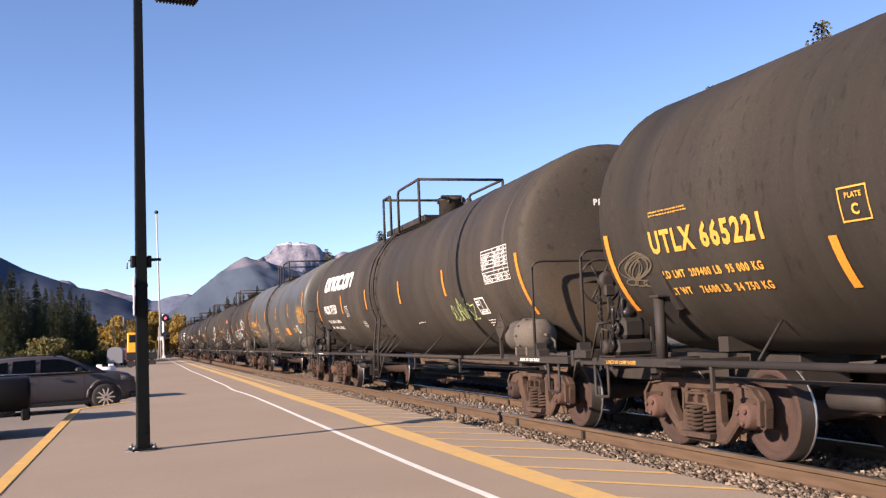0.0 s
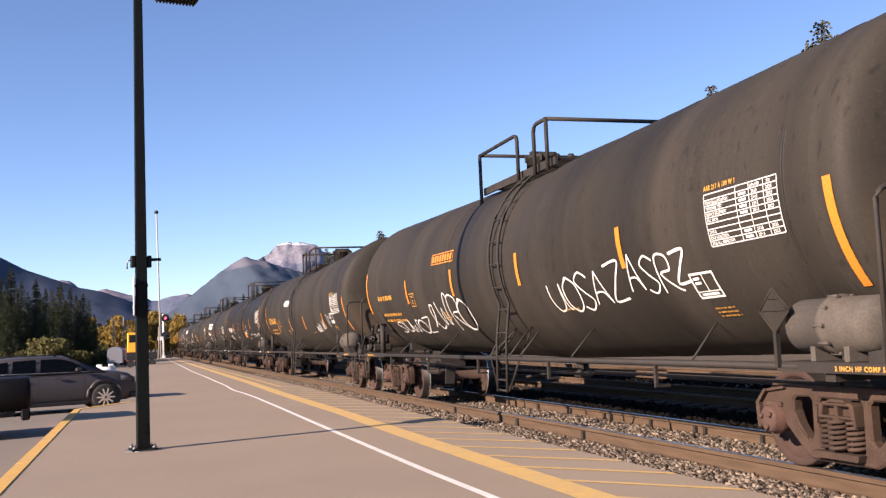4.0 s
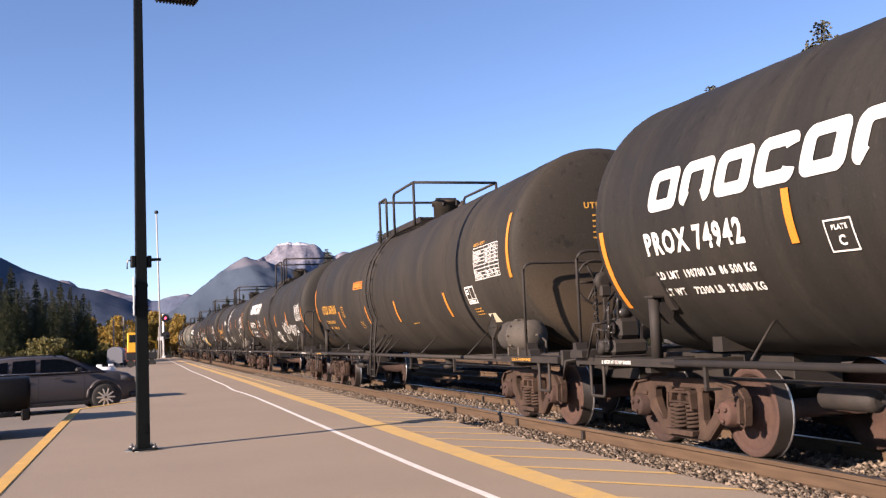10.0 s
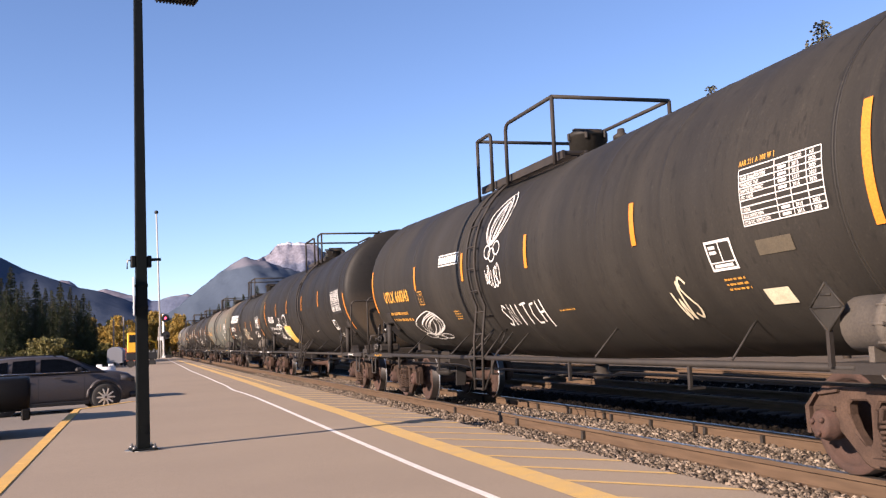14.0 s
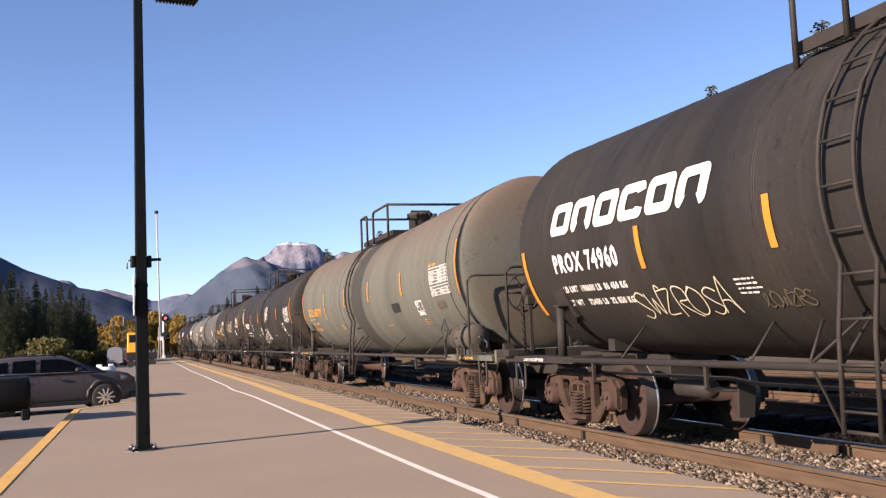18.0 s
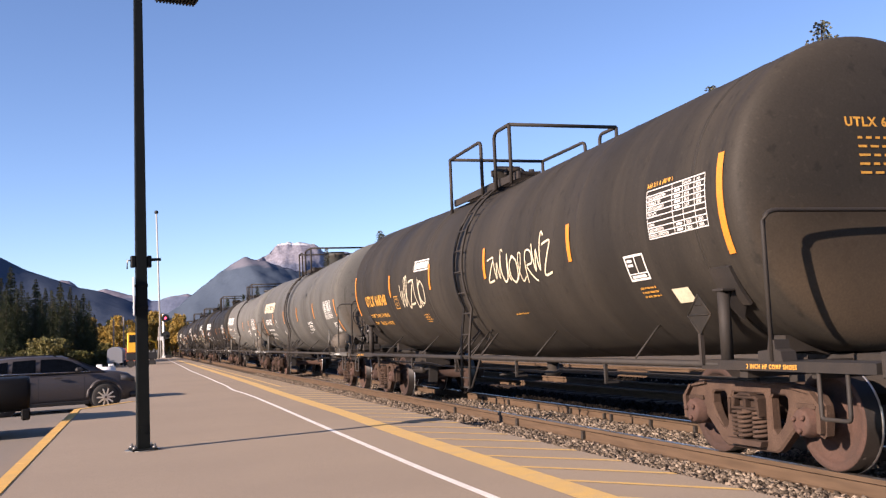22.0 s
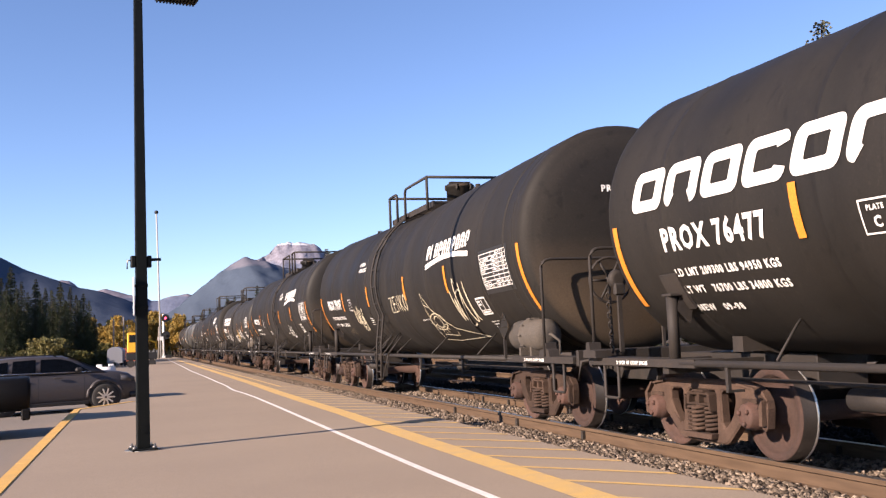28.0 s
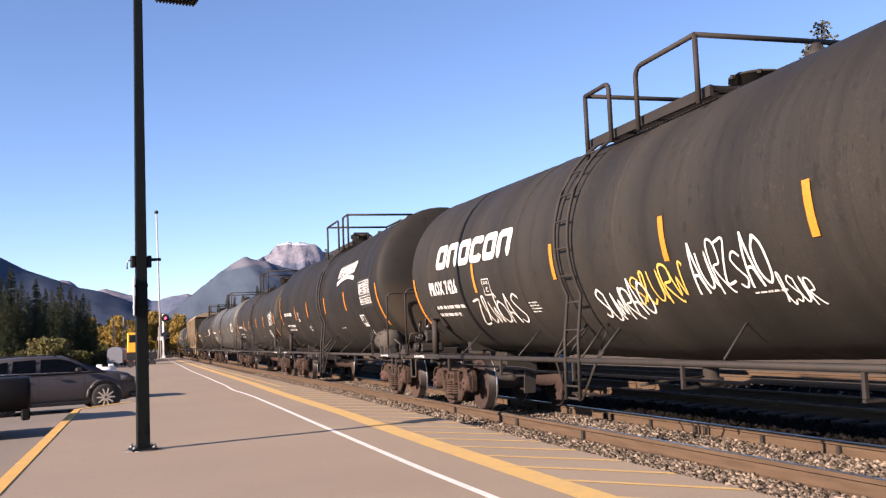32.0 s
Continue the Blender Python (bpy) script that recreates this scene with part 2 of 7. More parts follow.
# dark blocks added on the rails' webs in place of small shadows
for x, ys in ((XC + 0.755, (9.2, 10.6, 11.9, 12.15, 13.4, 14.7, 14.95, 16.3, 17.8, 19.4, 21.0)), (XC - 0.755, (12.6, 15.1, 18.4))):
    for y in ys:
        bm = bmesh.new()
        box(bm, x - 0.062, x - 0.014, y - 0.025, y + 0.025, -0.03, 0.115, 0.006)
        tagged(link_mesh("rail_anchor", bm, M_STEEL_DARK), label="dark block on the side of the rail, standing for a shadow", category="rail clip", kind="structure", group="rail clips")

# slanted yellow bars between the safety line and the platform's edge
for i in range(52):
    end = 2.72 + 1.085 * i
    x0 = safety_line_x(end + 1.2) + 0.16
    y0 = end + (4.74 - x0) * 1.235
    bm = bmesh.new()
    q = [bm.verts.new((x, y, PLATFORM_Z + 0.004)) for x, y in ((x0, y0 + 0.065), (x0, y0 - 0.065), (4.74, end - 0.065), (4.74, end + 0.065))]
    bm.faces.new(q)
    tagged(link_mesh("hatch_line", bm, M_YELLOW_LINE), label="thin slanted yellow line on the platform", category="line marking", kind="structure", group="hatch lines")
tagged(sheet("yellow_edge_line", 4.12, 4.22, 30.5, 72, PLATFORM_Z + 0.005, M_YELLOW_LINE), label="thin yellow line on the platform", category="line marking", kind="structure")


def scatter_stones(name, count, seed, rects, lo, hi, mat, label):
    """Loose broken stones, joined into one mesh."""
    rng = np.random.default_rng(seed)
    cube = np.array([(x, y, z) for x in (-1, 1) for y in (-1, 1) for z in (-1, 1)], float) * 0.5
    quads = np.array([(0, 1, 3, 2), (4, 6, 7, 5), (0, 4, 5, 1), (2, 3, 7, 6), (0, 2, 6, 4), (1, 5, 7, 3)])
    area = np.array([(r[1] - r[0]) * (r[3] - r[2]) * r[5] for r in rects])
    pick = rng.choice(len(rects), count, p=area / area.sum())
    r = np.array([q[:5] for q in rects])[pick]
    pos = np.stack([r[:, 0] + (r[:, 1] - r[:, 0]) * rng.random(count), r[:, 2] + (r[:, 3] - r[:, 2]) * rng.random(count), r[:, 4] + rng.uniform(-0.015, 0.02, count)], 1)
    size = rng.uniform(lo, hi, (count, 1, 1)) * rng.uniform(0.6, 1.25, (count, 1, 3))
    v = (cube[None] + rng.uniform(-0.2, 0.2, (count, 8, 3))) * size
    q = rng.normal(size=(count, 4))
    q /= np.linalg.norm(q, axis=1)[:, None]
    w, x, y, z = q.T
    rot = np.stack([1 - 2 * (y * y + z * z), 2 * (x * y - z * w), 2 * (x * z + y * w), 2 * (x * y + z * w), 1 - 2 * (x * x + z * z), 2 * (y * z - x * w), 2 * (x * z - y * w), 2 * (y * z + x * w), 1 - 2 * (x * x + y * y)], 1).reshape(-1, 3, 3)
    v = np.einsum("nij,nkj->nki", rot, v) + pos[:, None]
    f = (quads[None] + 8 * np.arange(count)[:, None, None]).reshape(-1, 4)
    me = bpy.data.meshes.new(name)
    me.vertices.add(count * 8)
    me.vertices.foreach_set("co", v.reshape(-1))
    me.loops.add(len(f) * 4)
    me.loops.foreach_set("vertex_index", f.reshape(-1))
    me.polygons.add(len(f))
    me.polygons.foreach_set("loop_start", np.arange(len(f)) * 4)
    me.update(calc_edges=True)
    me.materials.append(mat)
    return tagged(new(name, me), label=label, category="ballast", kind="stuff")


def island_tint(mat, lo, hi):
    """Lets each stone of a joined heap differ."""
    n, k = mat.node_tree.nodes, mat.node_tree.links
    geo, r, h = n.new("ShaderNodeNewGeometry"), n.new("ShaderNodeMapRange"), n.new("ShaderNodeHueSaturation")
    r.inputs[3].default_value, r.inputs[4].default_value = lo, hi
    b = n["Principled BSDF"].inputs["Base Color"]
    k.new(geo.outputs["Random Per Island"], r.inputs[0])
    k.new(b.links[0].from_socket, h.inputs["Color"])
    k.new(r.outputs[0], h.inputs["Value"])
    k.new(h.outputs[0], b)


island_tint(M_STONE, 0.4, 2.2)
scatter_stones("ballast_stones", 52000, 3, [(4.80, 5.25, 3, 16, 0.01, 0.35), (5.25, 5.86, 3, 16, -0.03, 1.3), (4.80, 5.86, 16, 50, -0.01, 0.4), (6.0, 7.38, 4, 18, -0.01, 1.1), (6.0, 7.38, 18, 50, -0.01, 0.35), (7.5, 7.9, 4, 24, 0.0, 0.5)], 0.022, 0.055, M_STONE, "loose grey and brown broken ballast stones")
# stones behind the far rail, their colour darkened for the train's shadow
M_SHADE_STONE = material("shadow_dark_stone", (0.0079, 0.0066, 0.0056), 0.95, second=(0.0145, 0.0119, 0.0099), scale=8, fine=60, bump=0.5, gloss=0.05)
island_tint(M_SHADE_STONE, 0.5, 1.6)
scatter_stones("cinders", 15000, 5, [(7.9, 10.2, 4, 30, -0.05, 1.0), (10.2, 16, 5, 45, -0.1, 0.35)], 0.035, 0.08, M_SHADE_STONE, "stones between the tracks, coloured dark for the train's shadow")

# far sleepers of the next track
for i in range(60):
    bm = bmesh.new()
    box(bm, XC + 3.1, XC + 5.7, 2 + 0.6 * i - 0.11, 2 + 0.6 * i + 0.11, -0.2, 0.02, 0.01)
    tagged(link_mesh("sleeper", bm, M_TIE), label="weathered wooden sleeper", category="sleeper", kind="structure", group="sleepers")

# ---- the train: how its parts are made ----
ZC, RT = 2.46, 1.51     # the tank's middle over the rails and its radius
HEAD = 0.30             # how far the tank's ends bulge
AXLE = 0.889            # half the bogie's wheelbase
SLOPE = 0.0165          # the tank's two halves fall towards the outlet in its middle


def fall(y):
    """How much higher than its mean line the tank lies at y along the car."""
    return SLOPE * (abs(y) - 2.5)


MESHES = {}


def shared(name, key, mats, build, parent, at=(0, 0, 0), turn=0.0, label=""):
    """An object on a mesh that is built once for each key."""
    if key not in MESHES:
        bm = bmesh.new()
        build(bm)
        me = bpy.data.meshes.new(name)
        bm.to_mesh(me)
        bm.free()
        for m in mats if isinstance(mats, (list, tuple)) else [mats]:
            me.materials.append(m)
        MESHES[key] = me
    ob = new(name, MESHES[key])
    ob.parent, ob.location, ob.rotation_euler = parent, at, (0, 0, turn)
    return tagged(ob, label=label) if label else ob


def tank_paint(name, color, dust, streak, amount=0.5, rough=0.62, top=None, scratch=0.3, spill=None):
    """Old paint on a tank: road dust in soft patches, run marks down the side, scuffs and small chips."""
    m = bpy.data.materials.new(name)
    m.use_nodes = True
    n, k = m.node_tree.nodes, m.node_tree.links
    b = n["Principled BSDF"]
    b.inputs["Specular IOR Level"].default_value = 0.26
    b.inputs["Sheen Weight"].default_value, b.inputs["Sheen Roughness"].default_value = 0.10, 0.45
    b.inputs["Sheen Tint"].default_value = (*dust, 1)
    at, info = n.new("ShaderNodeTexCoord"), n.new("ShaderNodeObjectInfo")

    def noise_at(stretch, scale, detail, seed):
        mp, t = n.new("ShaderNodeMapping"), n.new("ShaderNodeTexNoise")
        mp.inputs["Scale"].default_value = stretch
        off = n.new("ShaderNodeVectorMath")
        off.operation = "MULTIPLY_ADD"
        off.inputs[1].default_value = (seed, seed * 1.7, seed * 0.6)
        k.new(info.outputs["Random"], off.inputs[0])
        k.new(at.outputs["Object"], mp.inputs[0])
        k.new(mp.outputs[0], off.inputs[2])
        t.inputs["Scale"].default_value, t.inputs["Detail"].default_value = scale, detail
        k.new(off.outputs[0], t.inputs["Vector"])
        return t.outputs[0]

    def span(value, lo, hi, out_lo, out_hi):
        r = n.new("ShaderNodeMapRange")
        for i, v in zip((1, 2, 3, 4), (lo, hi, out_lo, out_hi)):
            r.inputs[i].default_value = v
        k.new(value, r.inputs[0])
        return r.outputs[0]

    def mix(a, c, f):
        x = n.new("ShaderNodeMix")
        x.data_type = "RGBA"
        for s, v in ((6, a), (7, c)):
            if isinstance(v, tuple):
                x.inputs[s].default_value = (*v, 1)
            else:
                k.new(v, x.inputs[s])
        if isinstance(f, float):
            x.inputs[0].default_value = f
        else:
            k.new(f, x.inputs[0])
        return x.outputs[2]

    patches = noise_at((0.5, 0.7, 0.5), 1.0, 4, 31.0)
    runs = noise_at((0.25, 7.0, 0.25), 1.0, 5, 17.0)
    scratches = noise_at((0.5, 38.0, 0.5), 1.0, 3, 19.0)
    bands = noise_at((0.02, 1.1, 0.02), 1.0, 2, 53.0)
    rings = noise_at((0.05, 9.0, 0.05), 1.0, 2, 41.0)
    shade = noise_at((0.02, 0.8, 0.02), 1.0, 3, 71.0)
    fine = noise_at((1, 1, 1), 45.0, 3, 7.0)
    specks = noise_at((1, 1.3, 1), 16.0, 4, 13.0)
    chips = noise_at((1, 2, 1), 6.0, 6, 11.0)
    c = mix(color, dust, span(patches, 0.35, 0.7, 0.1, amount))
    c = mix(c, streak, span(runs, 0.46, 0.74, 0.0, 0.45))
    c = mix(c, streak, span(scratches, 0.56, 0.72, 0.0, scratch))
    c = mix(c, dust, span(scratches, 0.40, 0.28, 0.0, scratch * 0.6))
    c = mix(c, dust, span(bands, 0.45, 0.66, 0.0, amount * 0.7))
    c = mix(c, tuple(v * 1.5 for v in dust), span(specks, 0.60, 0.70, 0.0, 0.26))
    c = mix(c, streak, span(shade, 0.47, 0.66, 0.0, 0.6))
    c = mix(c, tuple(v * 1.9 for v in dust), span(rings, 0.66, 0.76, 0.0, 0.12))
    c = mix(c, tuple(v * 0.5 for v in color), span(chips, 0.60, 0.68, 0.0, 0.5))
    if top:
        z = n.new("ShaderNodeSeparateXYZ")
        k.new(at.outputs["Object"], z.inputs[0])
        up = n.new("ShaderNodeMath")
        up.operation = "ADD"
        k.new(z.outputs[2], up.inputs[0])
        k.new(span(runs, 0.2, 0.8, -0.5, 0.5), up.inputs[1])
        c = mix(c, top, span(up.outputs[0], ZC + 0.35, ZC + 1.35, 0.0, 0.8))
    if spill:
        reach = n.new("ShaderNodeSeparateXYZ")
        k.new(at.outputs["Object"], reach.inputs[0])
        wavy, band = n.new("ShaderNodeMath"), n.new("ShaderNodeMath")
        wavy.operation, band.operation = "ADD", "MULTIPLY"
        k.new(reach.outputs[1], wavy.inputs[0])
        k.new(span(patches, 0.2, 0.8, -0.12, 0.12), wavy.inputs[1])
        k.new(span(wavy.outputs[0], spill[0], spill[0] + 0.18, 0.0, 1.0), band.inputs[0])
        k.new(span(wavy.outputs[0], spill[1] - 0.2, spill[1], 0.9, 0.0), band.inputs[1])
        c = mix(c, tuple(v * 0.5 for v in streak), band.outputs[0])
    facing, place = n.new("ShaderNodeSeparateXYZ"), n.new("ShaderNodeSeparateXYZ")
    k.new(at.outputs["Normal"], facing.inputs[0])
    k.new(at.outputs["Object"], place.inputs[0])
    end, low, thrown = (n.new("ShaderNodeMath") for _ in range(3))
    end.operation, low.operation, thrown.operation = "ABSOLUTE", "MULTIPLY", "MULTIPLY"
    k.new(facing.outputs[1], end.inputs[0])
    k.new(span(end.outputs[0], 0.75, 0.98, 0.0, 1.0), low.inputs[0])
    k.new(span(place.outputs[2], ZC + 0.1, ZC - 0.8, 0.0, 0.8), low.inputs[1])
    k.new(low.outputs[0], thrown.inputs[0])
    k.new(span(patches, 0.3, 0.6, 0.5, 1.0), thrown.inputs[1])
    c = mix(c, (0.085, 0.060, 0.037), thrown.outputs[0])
    g = n.new("ShaderNodeHueSaturation")
    k.new(c, g.inputs["Color"])
    k.new(span(fine, 0.25, 0.75, 0.86, 1.14), g.inputs["Value"])
    k.new(g.outputs[0], b.inputs["Base Color"])
    k.new(span(patches, 0.3, 0.7, rough - 0.12, rough + 0.15), b.inputs["Roughness"])
    bp = n.new("ShaderNodeBump")
    bp.inputs["Strength"].default_value, bp.inputs["Distance"].default_value = 0.25, 0.03
    k.new(noise_at((0.6, 1.4, 0.6), 1.0, 2, 3.0), bp.inputs["Height"])
    k.new(bp.outputs[0], b.inputs["Normal"])
    return m


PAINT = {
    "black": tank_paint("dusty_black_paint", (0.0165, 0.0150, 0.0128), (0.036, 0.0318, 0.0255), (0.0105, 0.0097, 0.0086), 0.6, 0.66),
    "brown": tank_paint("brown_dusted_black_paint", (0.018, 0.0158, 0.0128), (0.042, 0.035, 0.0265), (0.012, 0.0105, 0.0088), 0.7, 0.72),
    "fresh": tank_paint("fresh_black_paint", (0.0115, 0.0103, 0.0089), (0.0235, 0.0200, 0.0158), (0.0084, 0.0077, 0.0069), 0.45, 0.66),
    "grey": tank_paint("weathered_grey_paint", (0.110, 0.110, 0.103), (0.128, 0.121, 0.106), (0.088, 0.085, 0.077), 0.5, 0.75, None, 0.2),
    # streak and slate mix in a paler colour towards the tank's top
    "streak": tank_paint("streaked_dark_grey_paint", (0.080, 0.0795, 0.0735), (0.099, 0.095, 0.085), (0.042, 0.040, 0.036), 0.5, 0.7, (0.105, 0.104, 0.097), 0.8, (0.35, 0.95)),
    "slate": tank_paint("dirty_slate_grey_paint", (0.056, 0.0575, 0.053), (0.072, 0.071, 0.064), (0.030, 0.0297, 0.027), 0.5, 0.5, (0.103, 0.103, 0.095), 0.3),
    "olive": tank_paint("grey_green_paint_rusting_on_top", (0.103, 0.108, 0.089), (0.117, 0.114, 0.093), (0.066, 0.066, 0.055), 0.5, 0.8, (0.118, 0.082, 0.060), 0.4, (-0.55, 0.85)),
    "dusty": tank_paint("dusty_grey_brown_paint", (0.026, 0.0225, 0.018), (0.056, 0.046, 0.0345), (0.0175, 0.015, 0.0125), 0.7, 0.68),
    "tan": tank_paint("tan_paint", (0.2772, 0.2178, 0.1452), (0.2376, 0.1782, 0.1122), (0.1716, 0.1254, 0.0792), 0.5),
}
M_GREEN_SPRAY = material("green_spray_paint", (0.45, 0.55, 0.2), 0.6, bump=0.02)
M_RED_SPRAY = material("red_brown_spray_paint", (0.20, 0.085, 0.045), 0.6, bump=0.02)
M_DARK_PATCH = material("dark_repaint_patch", (0.0145, 0.0145, 0.0145), 0.6, bump=0.05)
M_CREAM = material("cream_label_paint", (0.62, 0.56, 0.40), 0.6, second=(0.45, 0.38, 0.25), mix=0.5, scale=9, bump=0.02)
M_DUSTY_PATCH = material("dusty_touch_up_paint", (0.085, 0.070, 0.045), 0.7, second=(0.06, 0.05, 0.035), scale=6, bump=0.03)
M_YELLOW_SPRAY = material("yellow_spray_paint", (0.65, 0.42, 0.08), 0.6, bump=0.02)


def bend(bm, y0, z0, r, cut=0.09):
    """Wraps a flat drawing (x to the right, y up) on the tank's platform side: its left edge at y0, its foot at the height z0."""
    ys = [v.co.y for v in bm.verts]
    if not ys:
        return
    lo, hi = min(ys), max(ys)
    h = lo + cut
    while h < hi:
        bmesh.ops.bisect_plane(bm, geom=bm.verts[:] + bm.edges[:] + bm.faces[:], plane_co=(0, h, 0), plane_no=(0, 1, 0))
        h += cut
    start = math.asin(max(-0.99, min(0.99, (z0 - ZC) / RT)))
    for v in bm.verts:
        a = start + v.co.y / RT
        v.co = Vector((-r * math.cos(a), y0 - v.co.x, ZC + r * math.sin(a)))


LETTERS = {}


def flat_text(text, height, wide=1.0):
    """The words as flat faces, their foot on y = 0."""
    key = (text, height, wide)
    if key not in LETTERS:
        cu = bpy.data.curves.new("letters", "FONT")
        cu.body, cu.size, cu.resolution_u, cu.space_character, cu.offset = text, height * 1.36, 2, 1.2, height * 0.05
        ob = bpy.data.objects.new("letters", cu)
        me = bpy.data.meshes.new_from_object(ob)
        for v in me.vertices:
            v.co.x *= wide
        LETTERS[key] = me
        bpy.data.objects.remove(ob)
    bm = bmesh.new()
    bm.from_mesh(LETTERS[key])
    bmesh.ops.triangulate(bm, faces=bm.faces[:])
    return bm


def slab2(bm, x0, x1, y0, y1, lean=0.0):
    q = [bm.verts.new((x + lean * y, y, 0)) for x, y in ((x0, y0), (x1, y0), (x1, y1), (x0, y1))]
    bm.faces.new(q)


def stroke(bm, pts, w):
    """A flat brush stroke through 2D points."""
    left, right = [], []
    for i, p in enumerate(pts):
        a, b = pts[max(0, i - 1)], pts[min(len(pts) - 1, i + 1)]
        d = Vector((b[0] - a[0], b[1] - a[1])).normalized() if a != b else Vector((1, 0))
        left.append(bm.verts.new((p[0] - d.y * w / 2, p[1] + d.x * w / 2, 0)))
        right.append(bm.verts.new((p[0] + d.y * w / 2, p[1] - d.x * w / 2, 0)))
    for i in range(len(pts) - 1):
        bm.faces.new((left[i], right[i], right[i + 1], left[i + 1]))


def wordmark(bm, w, h, n=6, gap=0.10):
    """A row of bold leaning rounded blocks, each with a slot, some of them open on one side."""
    cell = w / n
    for i in range(n):
        x0, b, t = i * cell, cell * (1 - gap), min(0.33 * cell, 0.16)
        def corner_ring(lo_x, hi_x, lo_y, hi_y, r):
            pts = []
            for cx, cy, a0 in ((hi_x - r, hi_y - r, 0.0), (lo_x + r, hi_y - r, 0.25), (lo_x + r, lo_y + r, 0.5), (hi_x - r, lo_y + r, 0.75)):
                for k in range(5):
                    a = 2 * math.pi * (a0 + 0.25 * k / 4)
                    pts.append((cx + r * math.cos(a), cy + r * math.sin(a)))
            return [bm.verts.new((x + 0.26 * y, y, 0)) for x, y in pts]
        outer = corner_ring(x0, x0 + b, 0, h, 0.25 * h)
        inner = corner_ring(x0 + t, x0 + b - t, 0.27 * h, 0.73 * h, 0.06 * h)
        m = len(outer)
        skip = {3: (m - 1,), 1: (14,), 5: (14,)}.get(i, ())
        for k in range(m):
            if k not in skip:
                bm.faces.new((outer[k], outer[(k + 1) % m], inner[(k + 1) % m], inner[k]))


TAGS = (
    ((0.9, 0.85), (0.5, 1.0), (0.15, 0.8), (0.5, 0.5), (0.85, 0.25), (0.5, 0.0), (0.1, 0.15)),
    ((0.5, 1.0), (0.1, 0.75), (0.1, 0.25), (0.5, 0.0), (0.9, 0.25), (0.9, 0.75), (0.45, 1.0), (0.3, 0.9)),
    ((0.1, 1.0), (0.12, 0.4), (0.4, 0.0), (0.8, 0.2), (0.9, 1.0), (0.95, 0.2), (1.15, 0.0)),
    ((0.0, 0.1), (0.5, 0.6), (0.6, 1.05), (0.35, 1.05), (0.3, 0.5), (0.55, 0.0), (1.0, 0.2)),
    ((0.0, 0.0), (0.4, 1.0), (0.5, 1.0), (0.85, 0.0), (0.6, 0.4), (0.1, 0.4)),
    ((0.15, -0.1), (0.2, 1.0), (0.8, 1.0), (0.85, 0.6), (0.3, 0.5), (0.9, 0.0), (1.2, -0.1)),
    ((0.1, 0.9), (0.9, 0.95), (0.5, 0.5), (0.1, 0.05), (0.95, 0.1)),
    ((0.05, 0.9), (0.3, 0.1), (0.5, 0.7), (0.75, 0.1), (1.0, 1.1), (1.3, 1.0)),
)


def scribble(bm, w, h, seed, letters=5, thick=0.035):
    """A sprayed tag of looping strokes."""
    rnd = random.Random(seed)
    letters = min(letters + 1, max(1, int(w / (0.42 * h))))
    w *= 0.85
    used = []
    cell = w / letters
    for i in range(letters):
        tall, dx, dy = rnd.uniform(0.75, 1.1), rnd.uniform(-0.1, 0.1), rnd.uniform(-0.08, 0.1)
        glyph = rnd.choice([g for g in range(len(TAGS)) if g not in used])
        used = (used + [glyph])[-4:]
        ctrl = [Vector(((i + dx + 1.1 * p[0]) * cell, (dy + p[1] * tall) * h)) for p in TAGS[glyph]]
        pts = []
        for a, b, c, d in zip([ctrl[0]] + ctrl, ctrl, ctrl[1:], ctrl[2:] + [ctrl[-1]]):
            for j in range(5):
                t = j / 5
                p = 0.5 * ((2 * b) + (c - a) * t + (2 * a - 5 * b + 4 * c - d) * t * t + (3 * b - a - 3 * c + d) * t ** 3)
                pts.append((p.x, p.y))
        stroke(bm, pts, thick * rnd.uniform(0.8, 1.2))


HAND = {
    "Z": (((0.1, 0.95), (0.8, 1.0), (0.1, 0.05), (0.85, 0.0)),),
    "E": (((0.8, 1.0), (0.15, 0.95), (0.12, 0.0), (0.8, 0.05)), ((0.15, 0.5), (0.65, 0.55))),
    "K": (((0.15, 1.0), (0.15, 0.0)), ((0.8, 1.0), (0.2, 0.5), (0.85, 0.0))),
    "O": (((0.5, 1.0), (0.15, 0.8), (0.1, 0.25), (0.45, 0.0), (0.8, 0.25), (0.8, 0.8), (0.5, 1.0)),),
    "L": (((0.2, 1.0), (0.15, 0.05), (0.75, 0.0)),),
    "R": (((0.15, 0.0), (0.15, 1.0), (0.7, 0.9), (0.7, 0.6), (0.2, 0.5), (0.9, 0.0)),),
    "F": (((0.8, 1.0), (0.15, 0.95), (0.12, -0.1)), ((0.15, 0.5), (0.6, 0.5))),
    "M": (((0.05, 0.0), (0.15, 1.0), (0.45, 0.3), (0.75, 1.0), (1.1, -0.15)),),
    "S": (((0.8, 0.85), (0.45, 1.0), (0.15, 0.75), (0.5, 0.5), (0.8, 0.25), (0.45, 0.0), (0.1, 0.1)),),
    "N": (((0.1, 0.0), (0.12, 1.0), (0.7, 0.05), (0.75, 1.0)),),
    "I": (((0.4, 1.0), (0.42, 0.0)),),
    "T": (((0.0, 0.95), (0.85, 1.0)), ((0.42, 1.0), (0.4, 0.0))),
    "C": (((0.8, 0.95), (0.3, 0.9), (0.1, 0.45), (0.3, 0.05), (0.85, 0.05)),),
    "H": (((0.1, 1.0), (0.15, 0.05)), ((0.15, 0.5), (0.7, 0.55)), ((0.75, 1.05), (0.8, -0.2))),
}


